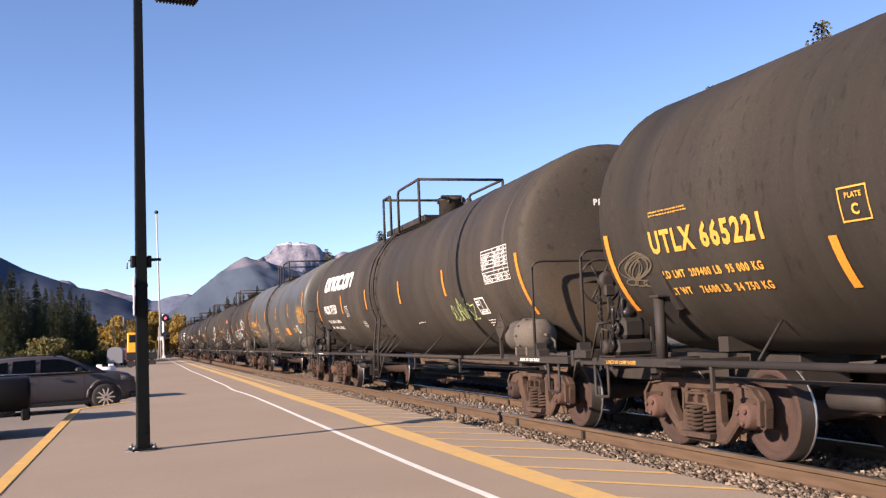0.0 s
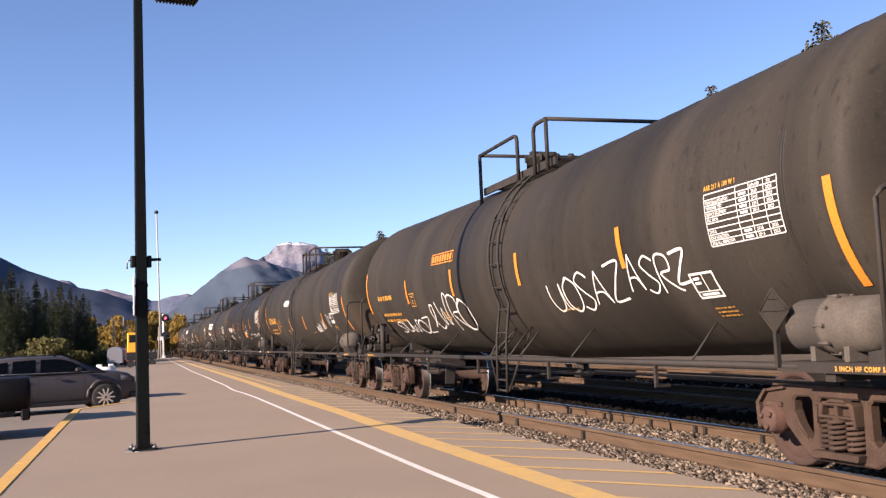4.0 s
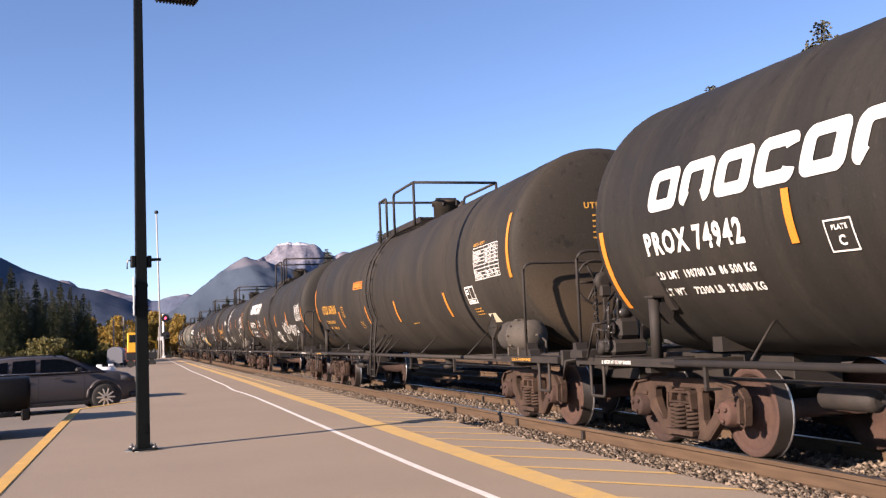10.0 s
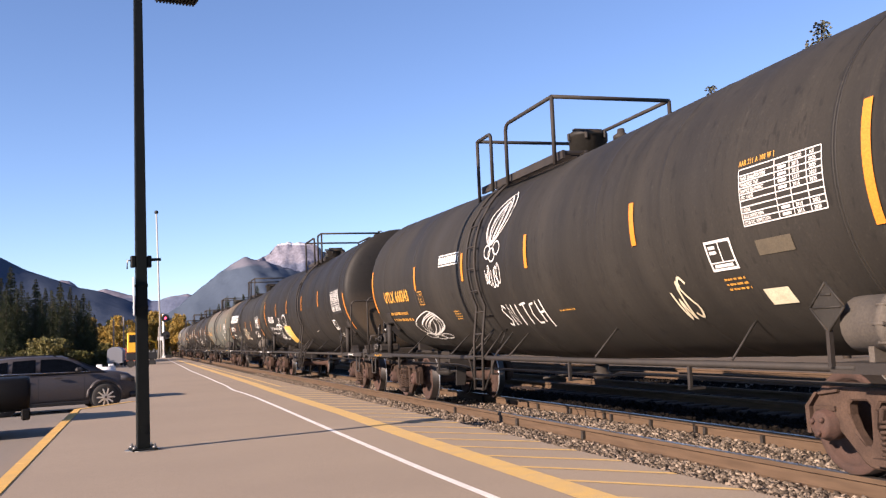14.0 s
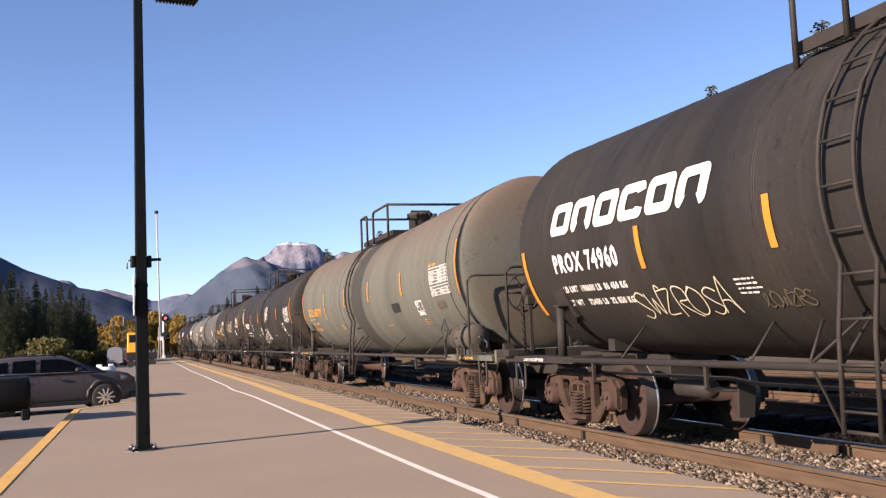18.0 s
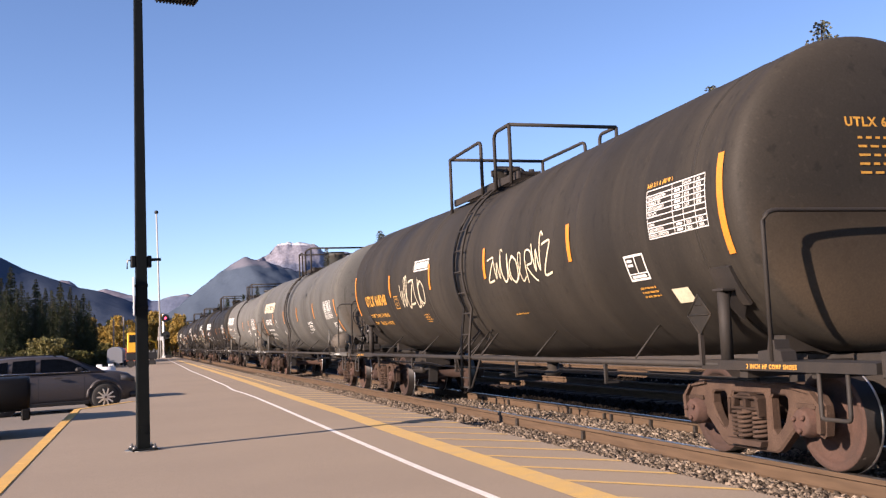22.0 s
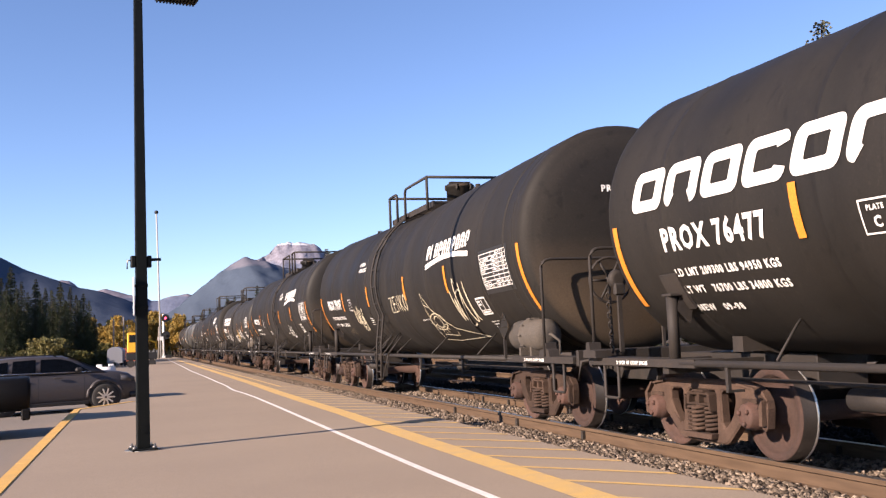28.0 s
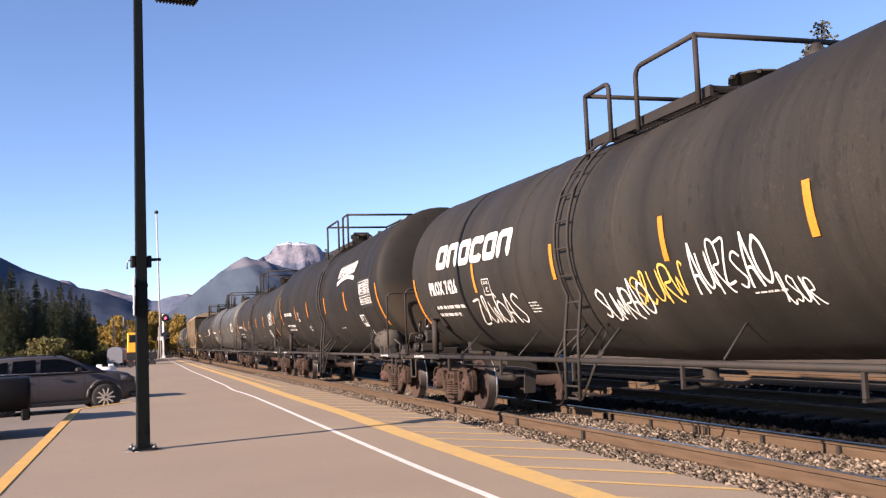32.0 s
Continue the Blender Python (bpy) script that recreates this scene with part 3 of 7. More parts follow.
def hand_letters(bm, text, w, h, thick):
    """Capitals sprayed by hand."""
    cell = w / len(text)
    for i, c in enumerate(text):
        for line in HAND[c]:
            stroke(bm, [((i + 0.95 * x) * cell, y * h) for x, y in line], thick)


def leaf_swirl(bm, w, h, thick):
    """A pointed leaf of uneven sprayed lines with loops at its foot."""
    rnd = random.Random(int(100 * w + 10 * h))
    for k in range(6):
        f = 1 - k / 6.5
        bow, lean = rnd.uniform(0.8, 1.15), rnd.uniform(-0.05, 0.05)
        for s in (-1, 1):
            stroke(bm, [(w * (0.5 + 0.28 * (q - 0.5) + lean + s * 0.42 * f * bow * math.sin(math.pi * min(1.0, q)) ** 0.8), h * (0.22 + (0.78 - 0.05 * k) * q)) for q in (j / 10 for j in range(11))], thick * rnd.uniform(0.7, 1.1))
    for k in range(3):
        ring_stroke(bm, w * (0.25 + 0.2 * k), h * rnd.uniform(0.08, 0.2), w * 0.14, h * 0.09, thick)


def ring_stroke(bm, cx, cy, rx, ry, thick, turn=1.0, start=0.0):
    stroke(bm, [(cx + rx * math.cos(2 * math.pi * (start + turn * i / 28)), cy + ry * math.sin(2 * math.pi * (start + turn * i / 28))) for i in range(29)], thick)


def bars(bm, w, h, rows, seed):
    """Lines of small lettering, as plain bars."""
    rnd = random.Random(seed)
    step = h / rows
    for i in range(rows):
        x = 0.0
        end = w * rnd.uniform(0.75, 1.0)
        while x < end:
            letters = rnd.choice((2, 3, 4, 5, 6))
            z0, z1 = h - (i + 0.66) * step, h - (i + 0.24) * step
            pitch = 0.72 * (z1 - z0)
            for k in range(letters):
                if x + pitch > end:
                    break
                slab2(bm, x, x + pitch * rnd.uniform(0.55, 0.82), z0, z1)
                x += pitch
            x += pitch * rnd.uniform(0.8, 1.6)


def add_words(bm, text, height, x, y, wide=1.0):
    t = flat_text(text, height, wide)
    for v in t.verts:
        v.co += Vector((x, y, 0))
    me = bpy.data.meshes.new("letters")
    t.to_mesh(me)
    t.free()
    bm.from_mesh(me)


def data_panel(bm, w, h):
    """A ruled table of inspections and their years."""
    t = 0.010
    for i in range(10):
        y = h * i / 9
        slab2(bm, 0, w, y - t / 2, y + t / 2)
    for x in (0, 0.46 * w, 0.64 * w, 0.83 * w, w):
        slab2(bm, x - t / 2, x + t / 2, 0.002, h - 0.002)
    rows = ("STUB SILL INSPECTION", "RULE INSPECTION", "LINING", "", "PRD VALVE", "SERVICE EQUIPMENT", "THICKNESS TEST", "TANK QUALIFICATION", "")
    for i, words in enumerate(rows):
        y = h * i / 9 + 0.013
        if words:
            add_words(bm, words, 0.030, 0.02 * w, y, 0.74)
        if words and words != "LINING":
            for x, year in ((0.67, "2015"), (0.86, "2025")):
                add_words(bm, year, 0.030, x * w, y, 0.95)
            slab2(bm, 0.50 * w, 0.60 * w, y + 0.004, y + 0.028)
    for x, word in ((0.655, "QUALIFIED"), (0.87, "DUE")):
        add_words(bm, word, 0.026, x * w, h * 8 / 9 + 0.014, 0.7)


def frame2(bm, w, h, t):
    for a in ((0, w, 0, t), (0, w, h - t, h), (0, t, t, h - t), (w - t, w, t, h - t)):
        slab2(bm, *a)


SMALL = ("stencil_block", "stencilled_words", "load_limit", "stencil_line", "data_panel", "plate_box", "tank_class", "test_panel", "paint_chips", "company_mark", "car_number")


def mark(name, key, mat, draw, tank, y0, z0, label="", lift=0.009):
    """A painted mark on the tank."""
    def build(bm):
        draw(bm)
        mid = y0 - 0.5 * max((v.co.x for v in bm.verts), default=0.0)
        bend(bm, y0, z0 - fall(mid), RT + lift)
        for v in bm.verts:
            v.co.z += fall(v.co.y)
    ob = shared(name, ("mark", key, y0, z0), mat, build, tank, label=label)
    return tagged(ob, label=label, kind="stuff") if name in SMALL else ob


def drawn_text(text, height, length):
    """The words, drawn to the given length."""
    def draw(bm):
        t = flat_text(text, height)
        k = length / max(v.co.x for v in t.verts)
        for v in t.verts:
            v.co.x *= k
        me = bpy.data.meshes.new("letters")
        t.to_mesh(me)
        t.free()
        bm.from_mesh(me)
    return draw


# ---- the pieces of a car ----
def build_shell(bm, lo, hi):
    depth = HEAD
    prof = []
    dish = [(math.cos(math.pi / 2 * i / 12) ** 0.8, math.sin(math.pi / 2 * i / 12) ** 0.8) for i in range(12)]
    prof += [(lo - depth * c, max(0.02, RT * q)) for c, q in dish]
    rnd = random.Random(int(hi * 100))
    y, swell, left = lo, 0.0, 0
    prof += [(lo, RT + 0.003), (lo + 0.12, RT + 0.003), (lo + 0.14, RT)]
    while y < hi - 0.9:
        if left <= 0:
            swell, left = rnd.uniform(-0.003, 0.001), rnd.choice((5, 7, 8, 10))
            prof += [(y + 0.235, RT - 0.001), (y + 0.255, RT + 0.004), (y + 0.285, RT + 0.004), (y + 0.30, RT + swell)]
        y += 0.3
        left -= 1
        prof.append((y + 0.06, RT + swell + rnd.uniform(-0.0015, 0.0015)))
    prof += [(hi - 0.14, RT), (hi - 0.12, RT + 0.003), (hi, RT + 0.003)]
    prof += [(hi + depth * c, max(0.02, RT * q)) for c, q in reversed(dish)]
    prof.append((0.0, RT))
    prof.sort()
    lathe(bm, prof, "y", 64, (0, 0, ZC))
    for v in bm.verts:
        v.co.z += fall(v.co.y)


def build_band(bm):
    for d in (-0.035, 0.0):
        n = 64
        ring = [[bm.verts.new((r * math.cos(2 * math.pi * j / n), y, ZC + r * math.sin(2 * math.pi * j / n))) for j in range(n)] for y, r in ((d, RT), (d + 0.003, RT + 0.006), (d + 0.026, RT + 0.006), (d + 0.03, RT))]
        for a, b in zip(ring, ring[1:]):
            for j in range(n):
                bm.faces.new((a[j], a[(j + 1) % n], b[(j + 1) % n], b[j])).smooth = True
    bmesh.ops.recalc_face_normals(bm, faces=bm.faces)


def build_wheelset(bm):
    half = [(-0.99, 0.075), (-0.86, 0.078), (-0.85, 0.14), (-0.82, 0.16), (-0.745, 0.19), (-0.735, 0.25), (-0.745, 0.36), (-0.80, 0.375), (-0.815, 0.39), (-0.818, 0.44), (-0.81, 0.452), (-0.695, 0.459), (-0.68, 0.485), (-0.655, 0.485), (-0.65, 0.38), (-0.69, 0.34), (-0.69, 0.2), (-0.64, 0.15), (-0.63, 0.1)]
    prof = half + [(-a, r) for a, r in reversed(half)]
    mats = [0] * (len(prof) - 1)
    for i, k in ((10, 1), (11, 1), (12, 2)):
        mats[i] = k
        mats[len(prof) - 2 - i] = k
    lathe(bm, prof, "x", 40, mat=mats)


def plate_with_holes(bm, outline, holes, lo, hi, rim=0.0):
    """A slab across x with openings, its edges taken off."""
    def ring(pts, x, grow):
        n = len(pts)
        mid = [sum(p[k] for p in pts) / n for k in (0, 1)]
        return [bm.verts.new((x, p[0] + grow * (1 if p[0] > mid[0] else -1), p[1] + grow * (1 if p[1] > mid[1] else -1))) for p in pts]
    for x, f in ((lo, 1), (hi, -1)):
        edges = []
        for pts, k in [(outline, -1)] + [(h, 1) for h in holes]:
            inner, outer = ring(pts, x, k * rim), ring(pts, x + f * rim, 0)
            n = len(pts)
            edges += [bm.edges.new((inner[i], inner[(i + 1) % n])) for i in range(n)]
            for i in range(n):
                bm.faces.new((inner[i], inner[(i + 1) % n], outer[(i + 1) % n], outer[i]))
        bmesh.ops.triangle_fill(bm, use_beauty=True, edges=edges)
    for pts in [outline] + list(holes):
        a, b = ring(pts, lo + rim, 0), ring(pts, hi - rim, 0)
        n = len(pts)
        for i in range(n):
            bm.faces.new((a[i], a[(i + 1) % n], b[(i + 1) % n], b[i]))
    bmesh.ops.remove_doubles(bm, verts=bm.verts[:], dist=0.0005)
    bmesh.ops.recalc_face_normals(bm, faces=bm.faces[:])


def build_side_frame(bm):
    half = [(0.0, 0.785), (0.60, 0.785), (0.82, 0.771), (0.96, 0.74), (1.06, 0.686), (1.115, 0.614), (1.125, 0.534), (1.10, 0.345), (1.07, 0.318), (1.04, 0.336), (1.035, 0.516), (1.0, 0.585), (0.79, 0.552), (0.755, 0.525), (0.745, 0.408), (0.69, 0.363), (0.60, 0.282), (0.47, 0.166), (0.40, 0.134), (0.0, 0.13)]
    outline = half + [(-y, z) for y, z in half[-2:0:-1]]
    tri = [(0.36, 0.641), (0.40, 0.677), (0.57, 0.673), (0.61, 0.641), (0.61, 0.552), (0.55, 0.435), (0.45, 0.314), (0.40, 0.309), (0.365, 0.354)]
    window = [(0.23, 0.224), (0.265, 0.256), (0.275, 0.623), (0.24, 0.673), (-0.24, 0.673), (-0.275, 0.623), (-0.265, 0.256), (-0.23, 0.224)]
    plate_with_holes(bm, outline, [tri, [(-y, z) for y, z in tri], window], -0.05, 0.06, 0.016)
    plate(bm, [(-0.27, 0.179), (0.27, 0.179), (0.29, 0.233), (-0.29, 0.233)], -0.13, 0.11)
    for s in (-1, 1):
        plate(bm, [(s * 1.115, 0.605), (s * 0.98, 0.731), (s * 0.94, 0.731), (s * 1.06, 0.605), (s * 1.05, 0.372), (s * 1.10, 0.372)], -0.095, -0.02)
        plate(bm, [(s * 0.70, 0.767), (s * 0.95, 0.731), (s * 0.95, 0.709), (s * 0.70, 0.744)], -0.085, 0.0)


def build_bolster_end(bm):
    """The bolster's end over the springs, with two pockets and a gib on each side."""
    plate_with_holes(bm, [(-0.235, 0.511), (0.235, 0.511), (0.215, 0.628), (0.17, 0.655), (-0.17, 0.655), (-0.215, 0.628)], [[(-0.18, 0.538), (-0.02, 0.538), (-0.02, 0.619), (-0.16, 0.619)], [(0.02, 0.538), (0.18, 0.538), (0.16, 0.619), (0.02, 0.619)]], -0.10, 0.04, 0.012)
    plate(bm, [(-0.16, 0.534), (0.16, 0.534), (0.16, 0.623), (-0.16, 0.623)], -0.03, 0.03)
    for s in (-1, 1):
        plate(bm, [(s * 0.26, 0.462), (s * 0.225, 0.462), (s * 0.205, 0.605), (s * 0.24, 0.623)], -0.11, 0.03)
    plate(bm, [(-0.14, 0.656), (0.10, 0.656), (0.06, 0.679), (-0.12, 0.679)], -0.11, -0.03)


def build_spring(bm):
    turns, r, h, t = 6, 0.078, 0.26, 0.016
    pts = [(r * math.cos(a), r * math.sin(a), 0.25 + h * i / (turns * 10)) for i in range(turns * 10 + 1) for a in (2 * math.pi * i / 10,)]
    tube(bm, pts, t, 5)
    lathe(bm, [(0.245, 0.045), (0.52, 0.045)], "z", 10)


def build_bearing(bm):
    lathe(bm, [(-0.08, 0.10), (-0.02, 0.138), (0.085, 0.142), (0.105, 0.125), (0.145, 0.122), (0.165, 0.105), (0.172, 0.045)], "x", 22)
    for i in range(3):
        a = 2 * math.pi * i / 3 + 0.4
        lathe(bm, [(0.16, 0.026), (0.195, 0.024), (0.2, 0.01)], "x", 6, (0, 0.072 * math.cos(a), 0.072 * math.sin(a)))
    for v in bm.verts:
        v.co.x = -v.co.x


def build_adapter(bm):
    plate(bm, [(-0.13, 0.12), (0.13, 0.12), (0.13, 0.16), (-0.13, 0.16)], -0.07, 0.09)
    plate(bm, [(-0.14, 0.0), (-0.10, 0.0), (-0.10, 0.1), (-0.14, 0.1)], -0.04, 0.085)
    plate(bm, [(0.14, 0.0), (0.10, 0.0), (0.10, 0.1), (0.14, 0.1)], -0.04, 0.085)


def build_bolster(bm):
    plate(bm, [(-0.95, 0.48), (0.95, 0.48), (0.95, 0.62), (0.45, 0.74), (-0.45, 0.74), (-0.95, 0.62)], -0.17, 0.17, "y")
    lathe(bm, [(0.74, 0.2), (0.80, 0.2)], "z", 16)


def build_beam(bm):
    box(bm, -0.75, 0.75, -0.04, 0.04, 0.36, 0.46, 0.01)
    for s in (-1, 1):
        box(bm, s * 0.75 - 0.05, s * 0.75 + 0.05, -0.03, 0.06, 0.28, 0.58, 0.01)


def make_bogie(car, at_y, near):
    bogie = shared("bogie", "bogie", M_TRUCK, build_bolster, car, (0, at_y, 0), label="rust-brown cast steel bogie")
    wheels = []
    for d in (-AXLE, AXLE):
        wheels.append(shared("wheelset", "wheelset", [M_WHEEL, M_TREAD, M_FLANGE], build_wheelset, bogie, (0, d, 0.457), label="rusty wheelset with polished treads"))
        for s in (-1, 1) if near else ():
            shared("bearing", "bearing", M_BEARING, build_bearing, bogie, (s * 0.975, d, 0.457), 0 if s < 0 else math.pi)
            shared("bearing_adapter", "adapter", M_TRUCK, build_adapter, bogie, (s * 1.0, d, 0.457))
        if near:
            shared("brake_beam", "beam", M_TRUCK, build_beam, bogie, (0, d * 0.40, 0))
    for s in (-1, 1):
        shared("side_frame", "side_frame", M_TRUCK, build_side_frame, bogie, (s * 1.0, 0, 0), 0 if s < 0 else math.pi)
        if near:
            shared("bolster_end", "bolster_end", M_TRUCK, build_bolster_end, bogie, (s * 1.0, 0, 0), 0 if s < 0 else math.pi)
        for d in (-0.165, 0.0, 0.165) if near else ():
            shared("spring", "spring", M_TRUCK, build_spring, bogie, (s * (1.02 + (0.0 if d else 0.05)), d, 0))
    return wheels


def build_deck(bm):
    for s in (-1, 1):
        plate(bm, [(s * 1.5, 1.015), (s * 1.5, 0.93), (s * 1.46, 0.93), (s * 1.46, 0.985), (s * 1.16, 0.985), (s * 1.16, 1.015)], -1.05, 1.30, "y")
    box(bm, -1.46, 1.46, 0.62, 0.74, 0.86, 0.984)
    box(bm, -1.46, 1.46, -0.36, -0.26, 0.88, 0.984)


def build_corner_bracket(bm):
    """The wedge that carries the foot of the end rail."""
    plate(bm, [(-0.14, 1.016), (0.20, 1.016), (0.20, 1.10), (0.06, 1.115), (0.04, 1.20), (-0.04, 1.20), (-0.05, 1.12), (-0.12, 1.10)], -0.03, 0.12)


def build_uncoupling_lever(bm):
    """The bent rod across the end that lifts the coupler's pin."""
    tube(bm, [(-1.46, 0.0, 0.72), (-1.44, -0.04, 0.96), (-1.2, -0.06, 0.99), (-0.3, -0.06, 0.97), (0.0, -0.1, 0.99)], 0.016, 6)
    for x in (-1.1, -0.45):
        plate(bm, [(-0.09, 0.93), (-0.03, 0.93), (-0.03, 1.02), (-0.09, 1.02)], x - 0.02, x + 0.02)


def build_end_sill(bm):
    box(bm, -1.46, 1.46, -1.12, -1.052, 0.90, 1.10, 0.01)


def build_draft_sill(bm):
    box(bm, -0.3, 0.3, -1.0, 1.6, 0.66, 1.025, 0.01)


def build_saddle(bm):
    """A round post with a cap, a gusset and a pad against the tank's side."""
    tube(bm, [(-1.38, 0, 1.0), (-1.38, 0, 1.66)], 0.06, 12)
    box(bm, -1.45, -1.30, -0.09, 0.09, 1.66, 1.69, 0.008)
    plate(bm, [(-1.36, 1.52), (-1.27, 1.78), (-1.14, 1.64), (-1.2, 1.38)], -0.05, 0.05, "y")
    a = [radians(-38 + 4 * k) for k in range(5)]
    plate(bm, [(-(RT + 0.016) * math.cos(q), ZC + (RT + 0.016) * math.sin(q)) for q in a] + [(-(RT - 0.02) * math.cos(q), ZC + (RT - 0.02) * math.sin(q)) for q in reversed(a)], -0.17, 0.17, "y")


def build_cradle(bm):
    o = [(-0.8, 1.06), (0.8, 1.06), (0.8, 1.22)]
    o += [(1.5 * math.sin(radians(a)), ZC - 1.48 * math.cos(radians(a))) for a in (32, 24, 16, 8, 0, -8, -16, -24, -32)]
    o += [(-0.8, 1.22)]
    plate(bm, o, -0.09, 0.09, "y")


def build_end_rail(bm):
    """The hoop of pipe across the end of a car."""
    x, z0, z1 = 1.50, 1.02, 2.33
    pts = [(-x, 0, z0), (-x, 0, z1 - 0.2)] + arc((-x, 0, z1 - 0.15), (-x, 0, z1), (-x + 0.16, 0, z1)) + arc((x - 0.16, 0, z1), (x, 0, z1), (x, 0, z1 - 0.15)) + [(x, 0, z0)]
    tube(bm, pts, 0.021, 8)


def build_step(bm):
    pts = [(0, -0.17, 1.0), (0, -0.17, 0.62)] + arc((0, -0.17, 0.60), (0, -0.17, 0.56), (0, -0.13, 0.56), 3) + arc((0, 0.13, 0.56), (0, 0.17, 0.56), (0, 0.17, 0.60), 3) + [(0, 0.17, 1.0)]
    tube(bm, pts, 0.019, 6)


def build_coupler(bm):
    box(bm, -0.09, 0.09, 0.0, 0.75, 0.72, 0.92, 0.02)
    plate(bm, [(-0.14, 0.68), (0.17, 0.68), (0.22, 0.80), (0.20, 0.98), (-0.16, 0.98)], 0.66, 0.90, "y")
    plate(bm, [(-0.19, 0.70), (-0.07, 0.70), (-0.06, 0.95), (-0.18, 0.95)], 0.86, 1.02, "y")


def build_hose(bm):
    tube(bm, [(-0.3, 0.0, 0.7), (-0.3, 0.2, 0.66), (-0.27, 0.4, 0.5), (-0.2, 0.6, 0.4), (-0.1, 0.75, 0.42)], 0.028, 8)


def build_reservoir(bm):
    lathe(bm, [(-0.55, 0.05), (-0.53, 0.15), (-0.46, 0.222), (-0.04, 0.225), (-0.035, 0.25), (0.035, 0.25), (0.04, 0.225), (0.44, 0.222), (0.50, 0.15), (0.52, 0.05)], "y", 20)
    for v in bm.verts:
        v.co.z += 0.29
    for y in (-0.2, 0.2):
        box(bm, -0.15, 0.11, y - 0.03, y + 0.03, 0.0, 0.12)
    for i in range(10):
        a = 2 * math.pi * i / 10
        lathe(bm, [(-0.06, 0.016), (0.06, 0.016)], "y", 5, (0.242 * math.cos(a), 0, 0.29 + 0.242 * math.sin(a)))
    tube(bm, [(0, -0.54, 0.29), (0, -0.62, 0.29), (0.1, -0.66, 0.2), (0.1, -0.66, 0.02)], 0.018, 6)


def build_brake_wheel(bm):
    n = 20
    tube(bm, [(0.28 * math.cos(2 * math.pi * i / n), 0, 0.28 * math.sin(2 * math.pi * i / n)) for i in range(n + 1)], 0.016, 6, cap=False)


def build_spoke(bm, a):
    tube(bm, [(0.05 * math.cos(a), 0.0, 0.05 * math.sin(a)), (0.27 * math.cos(a), 0.01, 0.27 * math.sin(a))], 0.017, 5)


def build_hub(bm):
    lathe(bm, [(-0.06, 0.055), (0.03, 0.055), (0.045, 0.03)], "y", 10)


def build_brake_box(bm):
    lathe(bm, [(-0.13, 0.06), (-0.12, 0.11), (-0.07, 0.12), (-0.055, 0.07)], "y", 16)
    box(bm, -0.07, 0.07, -0.15, -0.08, -0.20, -0.05, 0.02)
    box(bm, -0.025, 0.025, -0.13, -0.09, -0.88, -0.21)


def build_chain(bm):
    """Links of a hand brake chain, turned in turn, with a rod beside it."""
    for i in range(13):
        z = 0.06 * i
        n = 8
        ring = [(0.026 * math.cos(2 * math.pi * j / n), 0.042 * math.sin(2 * math.pi * j / n)) for j in range(n + 1)]
        tube(bm, [(q, 0.004 * i, z + r) if i % 2 else (0, q, z + r) for q, r in ring], 0.010, 5, cap=False)
    tube(bm, [(0.14, 0, -0.02), (0.12, 0, 0.8)], 0.016, 6)


def build_valve_gear(bm):
    box(bm, -0.32, 0.3, -0.2, 0.2, 0.0, 0.018, 0.004)


def build_valve_body(bm):
    box(bm, -0.26, 0.22, -0.16, 0.16, 0.02, 0.20, 0.04)


def build_valve_cover(bm):
    box(bm, -0.16, 0.14, -0.14, 0.14, 0.202, 0.46, 0.05)


def build_valve_cap(bm):
    lathe(bm, [(-0.36, 0.05), (-0.34, 0.09), (-0.262, 0.09)], "x", 12, (0, 0.03, 0.12))


def build_valve_pipe(bm):
    tube(bm, [(0, 0.1, 0.3), (-0.05, 0.22, 0.34), (-0.02, 0.28, 0.12), (0, 0.28, -0.05)], 0.014, 6)


def build_riser(bm, k):
    """A pipe that climbs from the valve, bends and drops to the deck, with a union nut."""
    h, out = 0.55 + 0.12 * k, 0.10 + 0.05 * k
    x = -0.24 + 0.13 * k
    tube(bm, [(x, -0.05, 0.2), (x, -0.06, h)] + arc((x, -0.06, h), (x, -0.06, h + 0.09), (x + 0.06, -0.06 + out, h + 0.09), 4) + [(x + 0.1, 0.18 + out, 0.45), (x + 0.1, 0.2 + out, 0.02)], 0.017, 6)
    lathe(bm, [(h * 0.6, 0.032), (h * 0.6 + 0.05, 0.032)], "z", 6, (x, -0.058, 0))


def build_valve_dome(bm):
    lathe(bm, [(0.46, 0.10), (0.50, 0.12), (0.54, 0.12), (0.58, 0.08), (0.66, 0.07), (0.68, 0.03)], "z", 12, (-0.02, 0, 0))


def build_valve_flange(bm):
    lathe(bm, [(-0.02, 0.085), (0.02, 0.085), (0.022, 0.05), (0.06, 0.045)], "x", 10)
    for i in range(4):
        a = math.pi / 4 + math.pi / 2 * i
        lathe(bm, [(-0.045, 0.014), (0.03, 0.014)], "x", 6, (0, 0.062 * math.cos(a), 0.062 * math.sin(a)))


def build_drain(bm):
    tube(bm, [(-0.15, 0, 0.42), (-0.42, 0, 0.40), (-0.47, 0, 0.16), (-0.47, 0.1, 0.0)], 0.016, 6)


def build_run_rail(bm, half):
    tube(bm, [(0, -half, 0), (0, half, 0)], 0.036, 8)


def build_brake_pipe(bm, half):
    tube(bm, [(0, -half, 0.0), (0, -half * 0.35, 0.0), (0.1, -half * 0.3, -0.05), (0.1, half * 0.5, -0.05), (0, half * 0.55, 0), (0, half, 0)], 0.022, 6)


